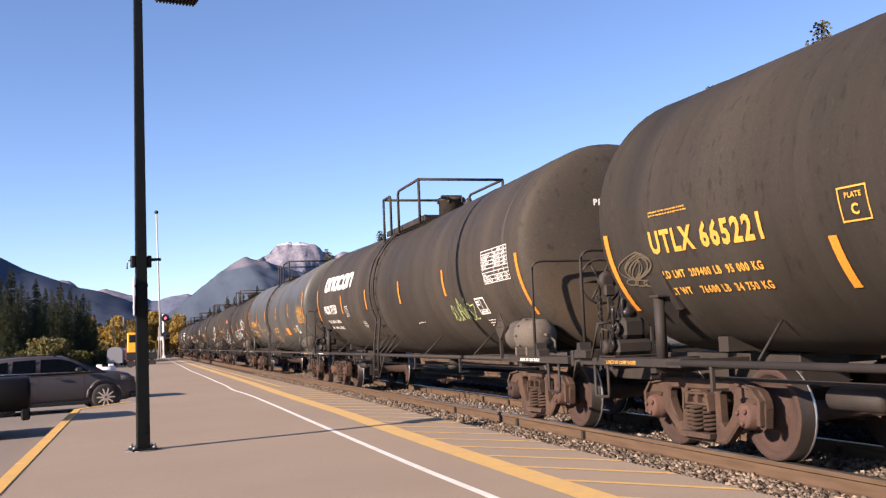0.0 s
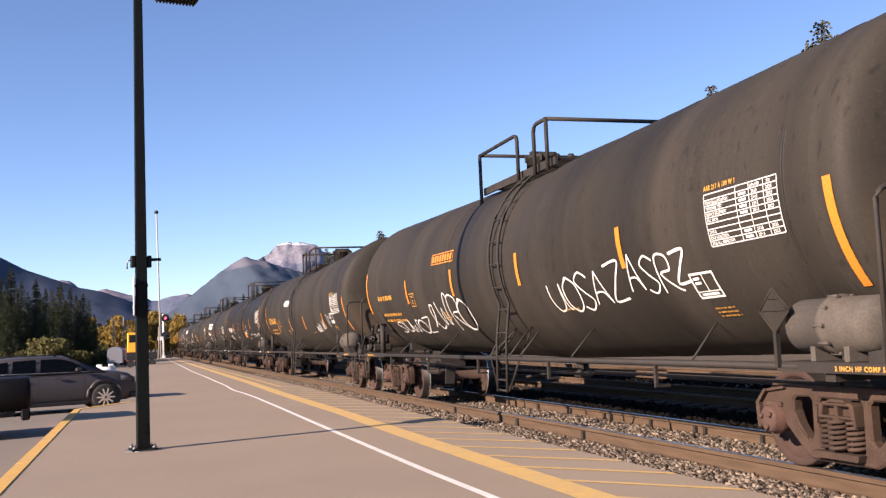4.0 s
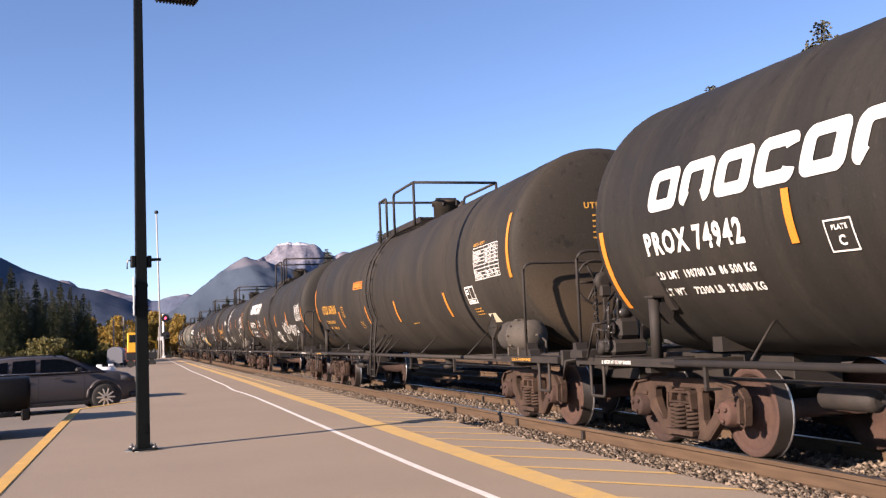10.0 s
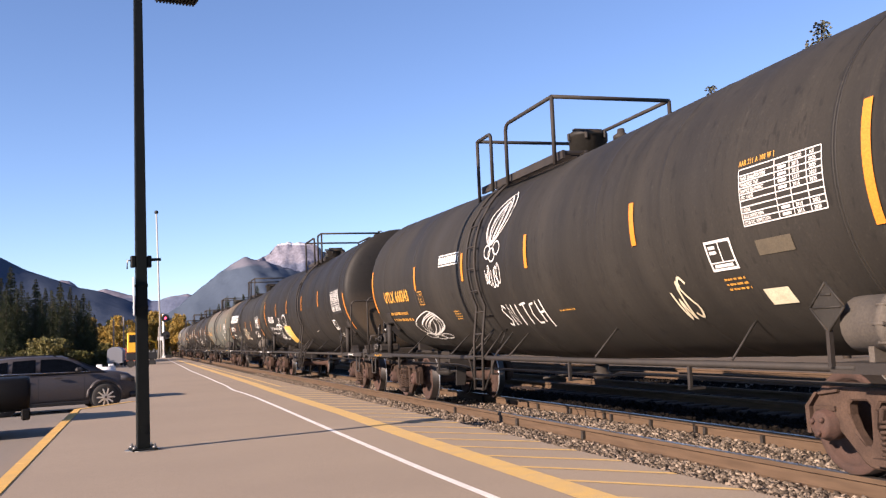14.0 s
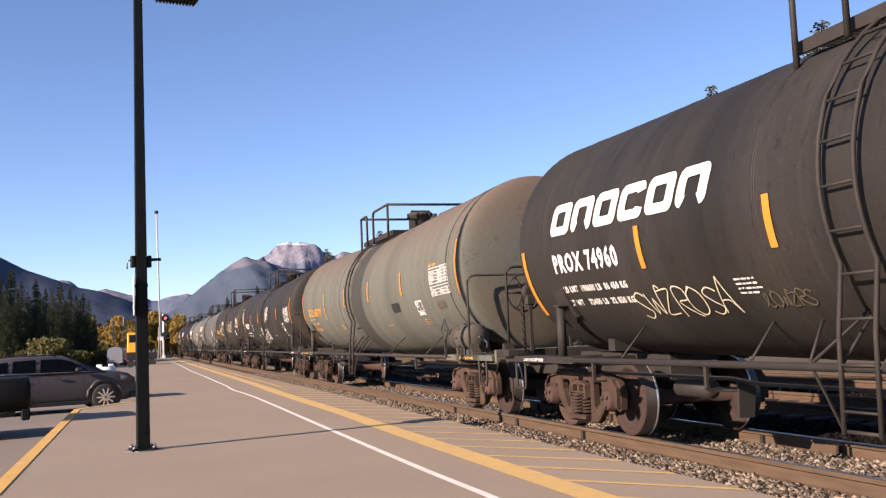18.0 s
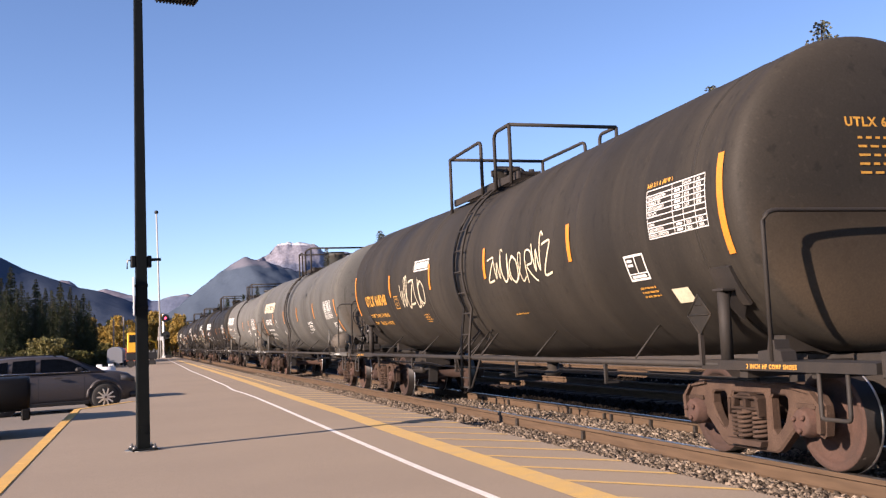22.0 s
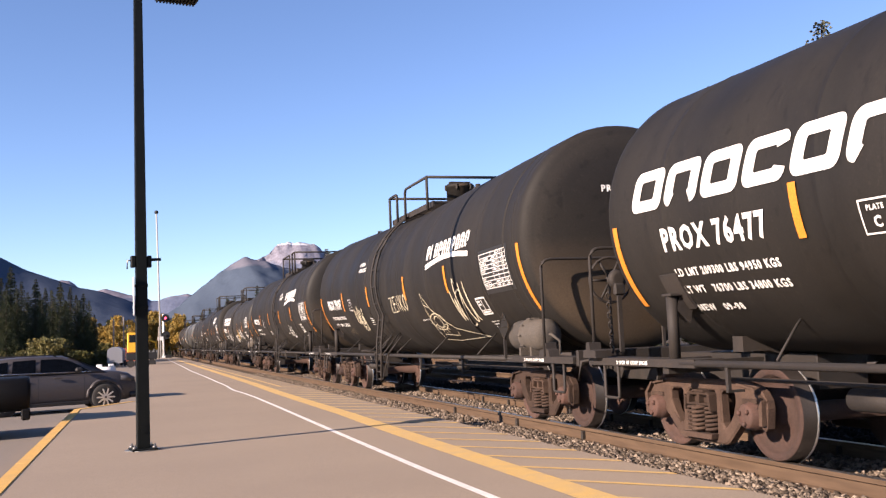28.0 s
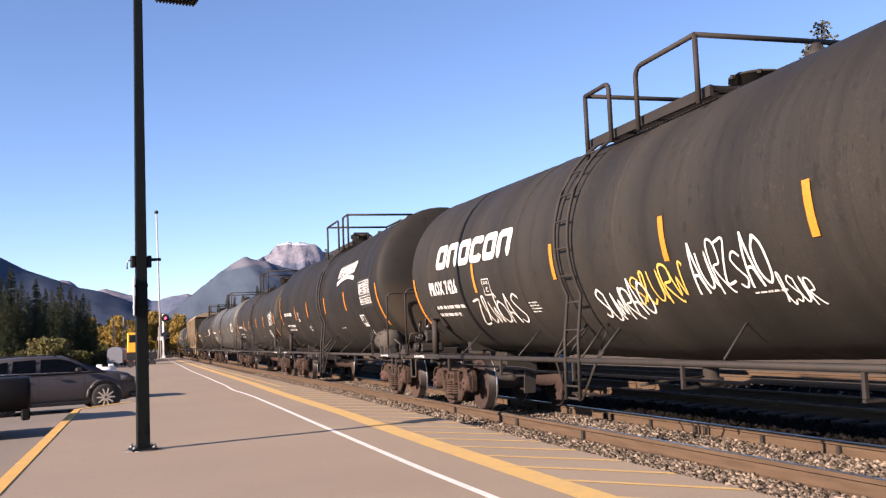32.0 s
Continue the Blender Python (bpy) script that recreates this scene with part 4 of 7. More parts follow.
def build_strut(bm):
    """A bent strap from the tank's side down to the pipe along the car."""
    a = radians(-47)
    top = (-(RT + 0.012) * math.cos(a), 0, ZC + (RT + 0.012) * math.sin(a))
    tube(bm, [(-1.47, -0.25, 1.02), (top[0] - 0.03, -0.03, top[2] - 0.02), (top[0] + 0.02, -0.02, top[2] + 0.02)], 0.012, 6)


def build_outlet(bm):
    lathe(bm, [(0.60, 0.11), (0.64, 0.15), (0.70, 0.15), (0.71, 0.10), (0.96, 0.10)], "z", 14)
    tube(bm, [(0, 0, 0.72), (-0.5, 0.05, 0.7), (-0.95, 0.05, 0.66)], 0.018, 6)


def build_cylinder(bm):
    lathe(bm, [(-0.40, 0.05), (-0.37, 0.10), (0.26, 0.10), (0.30, 0.05)], "y", 18)
    tube(bm, [(0, -0.45, 0), (0, -0.9, 0.02)], 0.03, 6)
    plate(bm, [(-0.08, -0.26), (0.10, -0.26), (0.14, 0.10), (-0.06, 0.10)], -0.96, -0.92, "y")


def build_hanger(bm):
    box(bm, -0.02, 0.02, -0.02, 0.02, 0.74, 1.0, 0.004)
    box(bm, -0.02, 0.16, -0.02, 0.02, 0.715, 0.739)


LADDER_TOP = radians(74)


def ladder_curve(n=16):
    pts = []
    for i in range(n + 1):
        a = LADDER_TOP + (radians(-25) - LADDER_TOP) * i / n
        pts.append(((-(RT + 0.07) * math.cos(a)), ZC + (RT + 0.07) * math.sin(a)))
    return pts + [(-1.50, 1.25), (-1.52, 0.48)]


def build_stringer(bm):
    tube(bm, [(x, 0, z) for x, z in ladder_curve()], 0.022, 6)


def build_rung(bm):
    tube(bm, [(0, -0.20, 0), (0, 0.20, 0)], 0.013, 6)


def build_bracket(bm):
    """The braces of the ladder's foot, spread along the car and back to the tank."""
    for s in (-1, 1):
        tube(bm, [(-1.5, s * 0.22, 0.50), (-1.46, s * 0.62, 1.0), (-1.12, s * 0.30, 1.42)], 0.016, 6)
        tube(bm, [(-1.47, s * 0.62, 1.0), (-1.2, s * 0.75, 1.36)], 0.014, 6)
        tube(bm, [(-1.5, s * 0.22, 0.98), (-1.16, s * 0.22, 1.38)], 0.014, 6)
    tube(bm, [(-1.5, -0.2, 0.50), (-1.5, 0.2, 0.50)], 0.018, 6)


def build_walkway(bm, y0, y1):
    """A grating of bars on two bearers across the top of the tank."""
    z = ZC + RT - 0.08
    for x in (-0.86, -0.5):
        box(bm, x - 0.02, x + 0.02, y0, y1, z - 0.12, z)
    n = int((y1 - y0) / 0.075)
    for i in range(n):
        y = y0 + (y1 - y0) * (i + 0.2) / n
        box(bm, -0.839, -0.521, y, y + 0.02, z - 0.035, z - 0.004)


def cage_bars(style, length, drop):
    """The guard rail round the dome, bar by bar, from its rear near corner at y = 0 forwards."""
    z0, z1, w = ZC + 1.14, 4.66 - drop, 0.96
    b = -length
    if style == 1:
        yield [(-w, 0, z0), (-w, 0, z1)]
        yield [(-w, 0, z1 - 0.005)] + arc((-w, -0.58, z1), (-w, -0.68, z1), (-w, -0.68, z1 - 0.12)) + [(-w, -0.68, z0 + 0.1)]
        yield [(-w, -1.38, z0 + 0.1), (-w, -1.38, z1 - 0.16)] + arc((-w, -1.38, z1 - 0.14), (-w, -1.38, z1), (-w, -1.54, z1)) + [(-w, b, z1)]
        yield [(-w, b, z0 + 0.1), (-w, b, z1)]
        yield [(-w, b, z1), (w, b, z1)]
        yield [(w, b, z1), (w, b, z0)]
        yield [(w, b, z1)] + arc((w, -1.0, z1), (w, -0.85, z1), (w, -0.85, z1 - 0.15)) + [(w, -0.85, z0)]
        yield [(-w, 0, z1), (w, 0, z1)]
        yield [(w, 0, z1), (w, 0, z0)]
    else:
        yield [(-w, 0, z0), (-w, 0, z1)]
        yield [(-w, 0, z1 - 0.005)] + arc((-w, -1.62, z1), (-w, -1.75, z1), (-w, -1.75, z1 - 0.12)) + [(-w, -1.75, z0 + 0.1)]
        yield [(-w, -2.42, z0 + 0.1), (-w, -2.42, z1 - 0.16)] + arc((-w, -2.42, z1 - 0.14), (-w, -2.42, z1), (-w, -2.58, z1)) + [(-w, b, z1)]
        yield [(-w, b, z0 + 0.1), (-w, b, z1)]
        yield [(-w, b, z1), (w, b, z1)]
        yield [(w, b, z1), (w, b, z0)]
        yield [(w, b, z1)] + arc((w, b + 0.5, z1), (w, b + 0.62, z1), (w, b + 0.62, z1 - 0.12)) + [(w, b + 0.62, z0)]
        yield [(w, b + 1.2, z0), (w, b + 1.2, z1 - 0.14)] + arc((w, b + 1.2, z1 - 0.12), (w, b + 1.2, z1), (w, b + 1.34, z1)) + [(w, 0, z1)]
        yield [(-w, 0, z1), (w, 0, z1)]
        yield [(w, 0, z1), (w, 0, z0)]


def build_dome(bm):
    lathe(bm, [(-0.12, 0.29), (0.34, 0.29), (0.35, 0.31), (0.40, 0.31), (0.43, 0.28), (0.44, 0.08)], "z", 24)


def build_lid_gear(bm):
    box(bm, -0.24, 0.24, -0.04, 0.04, 0.03, 0.08, 0.01)


def build_lug(bm):
    box(bm, 0.293, 0.337, -0.022, 0.022, -0.12, 0.0, 0.006)


def build_vent(bm):
    lathe(bm, [(-0.1, 0.09), (0.1, 0.09), (0.11, 0.12), (0.16, 0.12), (0.2, 0.06), (0.26, 0.05)], "z", 12)


def build_placard(bm):
    d, e = 0.2, 0.165
    plate(bm, [(0, -d), (d, 0), (0, d), (-d, 0)], -0.006, 0.006)
    for a, b in (((0, -d), (d, 0)), ((d, 0), (0, d)), ((0, d), (-d, 0)), ((-d, 0), (0, -d)), ((-e, 0.0), (e, 0.0)), ((-0.06, 0.1), (0.06, 0.1))):
        tube(bm, [(-0.008, *a), (-0.008, *b)], 0.011, 5)


def build_placard_post(bm):
    box(bm, -0.02, 0.02, -0.02, 0.02, -0.47, -0.18)


def head_text(bm, text, height, x, z, lo):
    t = flat_text(text, height)
    for v in t.verts:
        px, pz = x + v.co.x, z + v.co.y
        q = min(0.98, math.hypot(px, pz - ZC) / RT)
        v.co = Vector((px, lo - HEAD * (1 - q ** 2.5) ** 0.4 - 0.008, pz))
    me = bpy.data.meshes.new("letters")
    t.to_mesh(me)
    t.free()
    bm.from_mesh(me)


def make_car(spec, near):
    """One tank car. Its origin lies on the rails' level under its middle; +y is its tail."""
    span, paint = spec["span"], PAINT[spec["paint"]]
    bogie = span / 2 + AXLE
    tail = spec["tail"]
    lo, hi = -bogie - 0.50 - spec["nose"], bogie + 1.12 + tail
    car = new("tank_car")
    tank = shared("tank", ("shell", span, spec["paint"], tail, spec["nose"]), paint, lambda bm: build_shell(bm, lo, hi), car, label="tank with rounded ends, " + spec["look"])
    for y in (lo + 0.62, JOINT.get(spec["number_of"], 2.3)):
        shared("jacket_band", ("band", spec["paint"]), paint, build_band, tank, (0, y, fall(y)))
    fat, which = spec["fat"], spec["number_of"]
    tank.scale, tank.location = (fat, 1, fat), (0, 0, 0.94 - 0.95 * fat if fat > 1 else 0)
    rise = 2 * RT * (fat - 1)
    drop, length = spec["cage_size"]
    ends = ((-1, -bogie - 0.92), (1, bogie + 0.92 + tail))
    coat = paint if spec["paint"] in ("grey", "olive", "slate", "streak") else M_STEEL_DARK
    gear = spec["gear"]
    wheels = []
    for s, y in ends:
        set_back = spec["bogies"][s > 0]
        wheels.append((s * bogie + set_back, make_bogie(car, s * bogie + set_back, near)))
        turn = 0 if s < 0 else math.pi
        shared("end_deck", ("deck", coat.name), coat, build_deck, car, (0, y, 0), turn)
        shared("end_sill", ("end_sill", coat.name), coat, build_end_sill, car, (0, y, 0), turn)
        shared("draft_sill", "draft_sill", M_STEEL_DARK, build_draft_sill, car, (0, y, 0), turn)
        shared("saddle", "cradle", M_STEEL_DARK, build_cradle, car, (0, s * (bogie - 0.1), 0))
        shared("end_rail", ("end_rail", coat.name), coat, build_end_rail, car, (0, lo - 0.43 if s < 0 else hi + 0.68, 0))
        shared("coupler", "coupler", M_TRUCK, build_coupler, car, (0, y + s * 0.38, 0), math.pi if s < 0 else 0)
        if near:
            if s > 0 or "r" not in gear:
                shared("saddle_post", ("saddle_post", coat.name), coat, build_saddle, car, (0, -bogie + 0.12 if s < 0 else bogie + 0.17, 0))
            shared("air_hose", "hose", M_POLE, build_hose, car, (0, s * (bogie + 1.35), 0), math.pi if s < 0 else 0)
            shared("corner_bracket", ("corner", coat.name), coat, build_corner_bracket, car, (-1.47, lo - 0.43 if s < 0 else hi + 0.68, 0), turn)
            shared("uncoupling_lever", "lever", M_STEEL_DARK, build_uncoupling_lever, car, (0, y + s * 1.12, 0), 0 if s < 0 else math.pi)
            for x in (-1.47, 1.47):
                shared("sill_step", "step", M_STEEL_DARK, build_step, car, (x, y + s * 0.53, 0))
            mark_at = -bogie - 0.35 if s < 0 else bogie + 1.25 + tail
            bm = flat_text("2 INCH HF COMP SHOES", 0.04)
            for v in bm.verts:
                v.co = Vector((-1.504, mark_at - v.co.x, 0.95 + v.co.y))
            tagged(part("shoe_marking", bm, spec["ink"], car), label="small stencilled brake shoe note", kind="stuff")
    if near:
        if "r" in gear:
            shared("air_reservoir", "reservoir", M_RESERVOIR, build_reservoir, car, (-1.27, -bogie - 0.2, 1.018))
        if "v" in gear:
            valve = shared("valve_gear", "valve_gear", M_STEEL_DARK, build_valve_gear, car, (-1.12, bogie + 1.35 + tail, 1.018), label="grimy brake valve on a tray")
            for i, build in enumerate((build_valve_body, build_valve_cover, build_valve_cap)):
                shared(("valve_body", "valve_cover", "valve_cap")[i], ("valve part", i), M_STEEL_DARK, build, valve)
            for x in (-0.2, -0.05, 0.12):
                shared("valve_pipe", "valve pipe", M_STEEL_DARK, build_valve_pipe, valve, (x, 0, 0))
            shared("drain_pipe", "drain", M_STEEL_DARK, build_drain, valve)
            shared("valve_dome", "valve dome", M_VALVE, build_valve_dome, valve)
            for i in range(4):
                shared("riser_pipe", ("riser", i), M_VALVE, lambda bm: build_riser(bm, i), valve)
            for x, y, z in ((-0.29, -0.07, 0.14), (-0.2, -0.05, 0.33), (-0.2, 0.07, 0.36)):
                shared("flange", "valve flange", M_VALVE, build_valve_flange, valve, (x, y, z))
        if "w" in gear:
            shared("brake_housing", "brake_box", M_STEEL_DARK, build_brake_box, car, (-1.14, hi + 0.78, 1.95))
            wheel_rim = shared("brake_wheel", "brake_wheel", M_STEEL_DARK, build_brake_wheel, car, (-1.14, hi + 0.88, 1.95))
            shared("hub", "brake hub", M_STEEL_DARK, build_hub, wheel_rim)
            for i in range(6):
                shared("spoke", ("brake spoke", i), M_STEEL_DARK, lambda bm: build_spoke(bm, math.pi * i / 3), wheel_rim)
            shared("brake_chain", "chain", M_STEEL_DARK, build_chain, car, (-1.2, hi + 0.80, 1.1))
        sign = shared("end_placard_holder", "placard_end", M_STEEL_DARK, build_placard, car, (0.35, lo - 0.36, 1.55), math.pi / 2)
        shared("placard_post", "placard_post", M_STEEL_DARK, build_placard_post, sign)
        shared("bottom_outlet", "outlet", M_STEEL_DARK, build_outlet, car)
        shared("brake_cylinder", "cylinder", M_STEEL_DARK, build_cylinder, car, (-0.85, bogie - 2.1, 0.66))
        for x in (-1.47, 1.47):
            shared("side_pipe", ("run", span), M_STEEL_DARK, lambda bm: build_run_rail(bm, bogie - 0.1), car, (x, 0, 0.975))
        shared("brake_pipe", ("pipe", span), M_STEEL_DARK, lambda bm: build_brake_pipe(bm, bogie - 0.2), car, (-1.0, 0, 0.80))
        for i in range(5):
            y = -bogie + 2.0 + (2 * bogie - 3.4) * i / 4
            shared("strut", "strut", M_STEEL_DARK, build_strut, car, (0, y, 0))
            shared("pipe_hanger", "hanger", M_STEEL_DARK, build_hanger, car, (-1.47, y + 0.5, 0))
        if which == 8:
            bm = bmesh.new()
            lathe(bm, [(2.55, 0.02), (2.57, 0.045), (2.70, 0.05), (3.22, 0.05), (3.26, 0.03)], "y", 12, (-1.16, 0, 0.79))
            part("marker_tube", bm, M_ORANGE, car, "orange plastic tube strapped under the pipe")
        if near:
            post = shared("placard_holder", ("placard", spec["paint"]), paint, build_placard, car, (-1.52, -bogie + 0.33, 1.45))
            shared("placard_post", "placard_post", M_STEEL_DARK, build_placard_post, post)
    else:
        shared("side_pipe", ("run", span), M_STEEL_DARK, lambda bm: build_run_rail(bm, bogie - 0.1), car, (-1.47, 0, 0.975))
    # ladder and dome platform
    rear, style = spec["cage"], spec["style"]
    ladder_y = LADDER.get(spec["number_of"], rear - (1.05 if style == 1 else 2.08))
    ladder = shared("ladder", "stringer", M_STEEL_DARK, build_stringer, car, (0, ladder_y + 0.2, 0))
    ladder.scale, ladder.location.z = (fat, 1, fat), (0.94 - 0.95 * fat if fat > 1 else 0)
    shared("stringer", "stringer2", M_STEEL_DARK, build_stringer, ladder, (0, -0.4, 0))
    if near:
        curve = ladder_curve(40)
        total = [0.0]
        for a, b in zip(curve, curve[1:]):
            total.append(total[-1] + math.dist(a, b))
        for i in range(1, 12):
            d = total[-1] * i / 11.5
            j = max(k for k in range(len(curve) - 1) if total[k] <= d)
            f = (d - total[j]) / (total[j + 1] - total[j])
            x, z = (curve[j][q] + (curve[j + 1][q] - curve[j][q]) * f for q in (0, 1))
            shared("rung", "rung", M_STEEL_DARK, build_rung, ladder, (x, -0.2, z))
        shared("ladder_bracket", "bracket", M_STEEL_DARK, build_bracket, ladder, (0, -0.2, 0))
    walk_way = shared("dome_platform", ("walkway", style, length), M_STEEL_DARK, lambda bm: build_walkway(bm, -length - 0.1, 0.1), car, (0, rear, rise))
    for i, pts in enumerate(cage_bars(style, length, drop)):
        shared("guard_rail", ("cage", style, i, length, drop), M_STEEL_DARK, lambda bm: tube(bm, pts, 0.03, 6), walk_way)
    dome_y = rear - (2.4 if style == 1 else 0.55)
    dome = shared("dome", ("dome", spec["paint"]), paint, build_dome, car, (0, dome_y, ZC + RT + rise + fall(dome_y)))
    if which in (2, 16, 20):
        dome.scale.z = 0.42
    shared("lid_bar", "lid_gear", M_STEEL_DARK, build_lid_gear, dome, (0, 0, 0.41))
    for i in range(6) if near else ():
        shared("lid_bolt", "lug", M_STEEL_DARK, build_lug, dome, (0, 0, 0.41), math.pi * i / 3)
    if near:
        shared("relief_valve", "vent", M_STEEL_DARK, build_vent, car, (0.1, dome_y - 0.9, ZC + RT + rise))
    # markings
    ink = spec["ink"]
    foot = STRIPE_FOOT.get(which, 2.03)
    for i, y in enumerate((lo + HEAD_AT.get(which, 0.11), *reversed(STRIPES.get(which, (hi - 3.5, 2.0, -1.1, lo + 3.65))), hi - 0.05)):
        tall = 0.95 if i in (0, 5) else 0.47 / fat
        at_z = HEAD_FOOT.get(which, 1.61) if i == 0 else TAIL_FOOT.get(which, 1.93) if i == 5 else foot
        mark("reflector", ("stripe", i, which), M_ORANGE, lambda bm: slab2(bm, 0, 0.10, 0, tall), tank, y, at_z, "orange reflective stripe", lift=0.012)
    left = hi - 1.05
    number = spec["number"]
    if number:
        mark("car_number", ("number", number), ink, drawn_text(number, 0.235, (0.200 if which == 12 else 0.177) * len(number)), tank, left, ZC - 0.36, "stencilled car number")
    else:
        mark("car_number", ("number bars", spec["seed"]), ink, lambda bm: bars(bm, 1.7, 0.24, 1, spec["seed"]), tank, left, ZC - 0.36)
    for i, line in enumerate(spec["load"]):
        if line:
            mark("load_limit", ("load", line), ink, drawn_text(line, 0.085, 1.72 if len(line) > 20 else 1.25 if len(line) > 15 else 0.8), tank, left - 0.05, ZC - 0.62 - 0.17 * i, "stencilled load limits")
    if not spec["load"]:
        mark("load_limit", ("load bars", spec["seed"]), ink, lambda bm: bars(bm, 1.7, 0.3, 2, spec["seed"] + 1), tank, left - 0.05, ZC - 0.8)
    if near:
        def plate_box(bm):
            frame2(bm, 0.32, 0.27, 0.014)
            add_words(bm, "PLATE", 0.042, 0.075, 0.185)
            add_words(bm, "C", 0.085, 0.12, 0.055)
        plate_y, plate_z = PLATE.get(which, (left - (2.65 if ink is M_YELLOW_MARK else 2.9), ZC - 0.50))
        if which != 11:
            mark("plate_box", ("plate", ink.name), ink, plate_box, tank, plate_y, plate_z)
        mark("stencil_block", ("block", ink.name, 3), ink, lambda bm: bars(bm, 0.40, 0.20, 4, 3), tank, left - (3.82 if span < 11.9 else 4.5), ZC - 0.84)
        mark("stencil_line", ("line", ink.name), ink, lambda bm: bars(bm, 0.55, 0.05, 1, 9), tank, spec["cage"] - 3.9, ZC - 0.85)
    table_y, table_z = TABLE.get(which, (lo + 1.8, ZC - 0.36))
    test_y, test_z = TEST.get(which, (lo + 2.4, ZC - 0.84))
    if near and (spec["paint"] == "fresh" or which == 13):
        mark("data_patch", ("patch", which), M_DARK_PATCH, lambda bm: slab2(bm, -0.05, 1.18, -0.06, 0.58), tank, table_y, table_z - 0.02, lift=0.003)
    mark("data_panel", ("panel", which), spec["panel"], lambda bm: data_panel(bm, 1.12, 0.50), tank, table_y, table_z, "ruled table of stencilled data")
    if near and ink is M_YELLOW_MARK:
        mark("tank_class", ("tank class", which), ink, lambda bm: add_words(bm, "AAR 211 A 100 W 1", 0.05, 0, 0, 0.75), tank, table_y, table_z + 0.525)
    if near:
        def squares(bm):
            frame2(bm, 0.43, 0.30, 0.025)
            slab2(bm, 0.215, 0.231, 0.09, 0.274)
            slab2(bm, 0.026, 0.404, 0.078, 0.09)
            for x, y, w, h in ((0.05, 0.22, 0.11, 0.03), (0.05, 0.17, 0.11, 0.03), (0.06, 0.035, 0.30, 0.03)):
                slab2(bm, x, x + w, y, y + h)
        mark("test_panel", ("squares", which), M_WHITE_MARK, squares, tank, test_y, test_z, "boxed test data panel")
        mark("stencil_block", ("small", which), ink, lambda bm: bars(bm, 0.42, 0.16, 3, 8), tank, test_y - 0.1, test_z - 0.2)
        def head(bm):
            head_text(bm, number if number else "CAPT", 0.09, -0.42, ZC + 0.66, lo)
            for i in range(5):
                rnd = random.Random(i + spec["seed"])
                x = -0.30
                while x < 0.20 + 0.2 * rnd.random():
                    d = rnd.uniform(0.05, 0.14)
                    z = ZC + 0.54 - i * 0.082
                    q = [(x, z), (x + d, z), (x + d, z + 0.023), (x, z + 0.023)]
                    bm.faces.new([bm.verts.new((a, lo - HEAD * (1 - min(0.98, math.hypot(a, b - ZC) / RT) ** 2.5) ** 0.4 - 0.008, b)) for a, b in q])
                    x += d + 0.04
        tagged(part("end_stencil", (lambda b: (head(b), b)[1])(bmesh.new()), ink, tank), kind="stuff")
    for i, (what, y, z, w, h, mat) in enumerate(spec["extra"]):
        key = ("extra", spec["seed"], i)
        if what == "wordmark":
            mark("company_mark", key, mat, lambda bm: wordmark(bm, w, h), tank, y, z, "bold slanted company mark as blocks")
        elif what == "flag":
            def flag(bm):
                rr = random.Random(3)
                for j in range(10):
                    x, t = j * w / 10, w * 0.026
                    slab2(bm, x, x + t, h * 0.42, h, 0.3)
                    if j != 1:
                        slab2(bm, x + w * 0.05, x + w * 0.05 + t, h * 0.42 if j % 3 else h * 0.6, h * 0.94, 0.3)
                        slab2(bm, x + t, x + w * 0.05, h * 0.9, h, 0.3)
                        slab2(bm, x + t, x + w * 0.05, h * (0.42 if rr.random() < 0.5 else 0.64), h * (0.52 if j % 2 else 0.72), 0.3)
                stroke(bm, [(w * j / 12, h * 0.12 + 0.2 * h * math.sin(math.pi * j / 12)) for j in range(13)], h * 0.2)
            mark("company_mark", key, mat, flag, tank, y, z, "slanted company mark over a swoosh")
        elif what == "badge":
            def badge(bm):
                frame2(bm, w, h, 0.02)
                for j in range(8):
                    slab2(bm, 0.05 + j * (w - 0.1) / 8, 0.05 + (j + 0.75) * (w - 0.1) / 8, h * 0.2, h * 0.8)
            mark("company_mark", key, mat, badge, tank, y, z, "small boxed company mark")
        elif what == "panel":
            mark("notice_panel", key, mat, lambda bm: slab2(bm, 0, w, 0, h), tank, y, z, "plain notice panel")
        elif what == "chips":
            def chips(bm):
                rr = random.Random(6)
                for j in range(16):
                    cx, cy = rr.uniform(0, w), rr.uniform(0, h)
                    rx, ry, turn = rr.uniform(0.015, 0.05), rr.uniform(0.03, 0.10), rr.uniform(-0.5, 0.5)
                    bm.faces.new([bm.verts.new((cx + rx * math.cos(q) * rr.uniform(0.7, 1.2) + turn * ry * math.sin(q), cy + ry * math.sin(q) * rr.uniform(0.7, 1.2), 0)) for q in (2 * math.pi * n / 9 for n in range(9))])
            mark("paint_chips", key, mat, chips, tank, y, z, "dark chips in the paint")
        elif what == "bars":
            mark("stencil_block", key, mat, lambda bm: bars(bm, w, h, max(2, int(h / 0.075)), i + 3), tank, y, z)
        elif what.startswith("words:"):
            def words(bm):
                lines = what[6:].split("|")
                for j, text in enumerate(lines):
                    t = flat_text(text, h)
                    size = max(v.co.x for v in t.verts)
                    for v in t.verts:
                        v.co = Vector((v.co.x * min(1.0, w / size), v.co.y + 1.6 * h * (len(lines) - 1 - j), 0))
                    me = bpy.data.meshes.new("letters")
                    t.to_mesh(me)
                    t.free()
                    bm.from_mesh(me)
            mark("stencilled_words", key, mat, words, tank, y, z, "stencilled words")
        elif what == "pyramid":
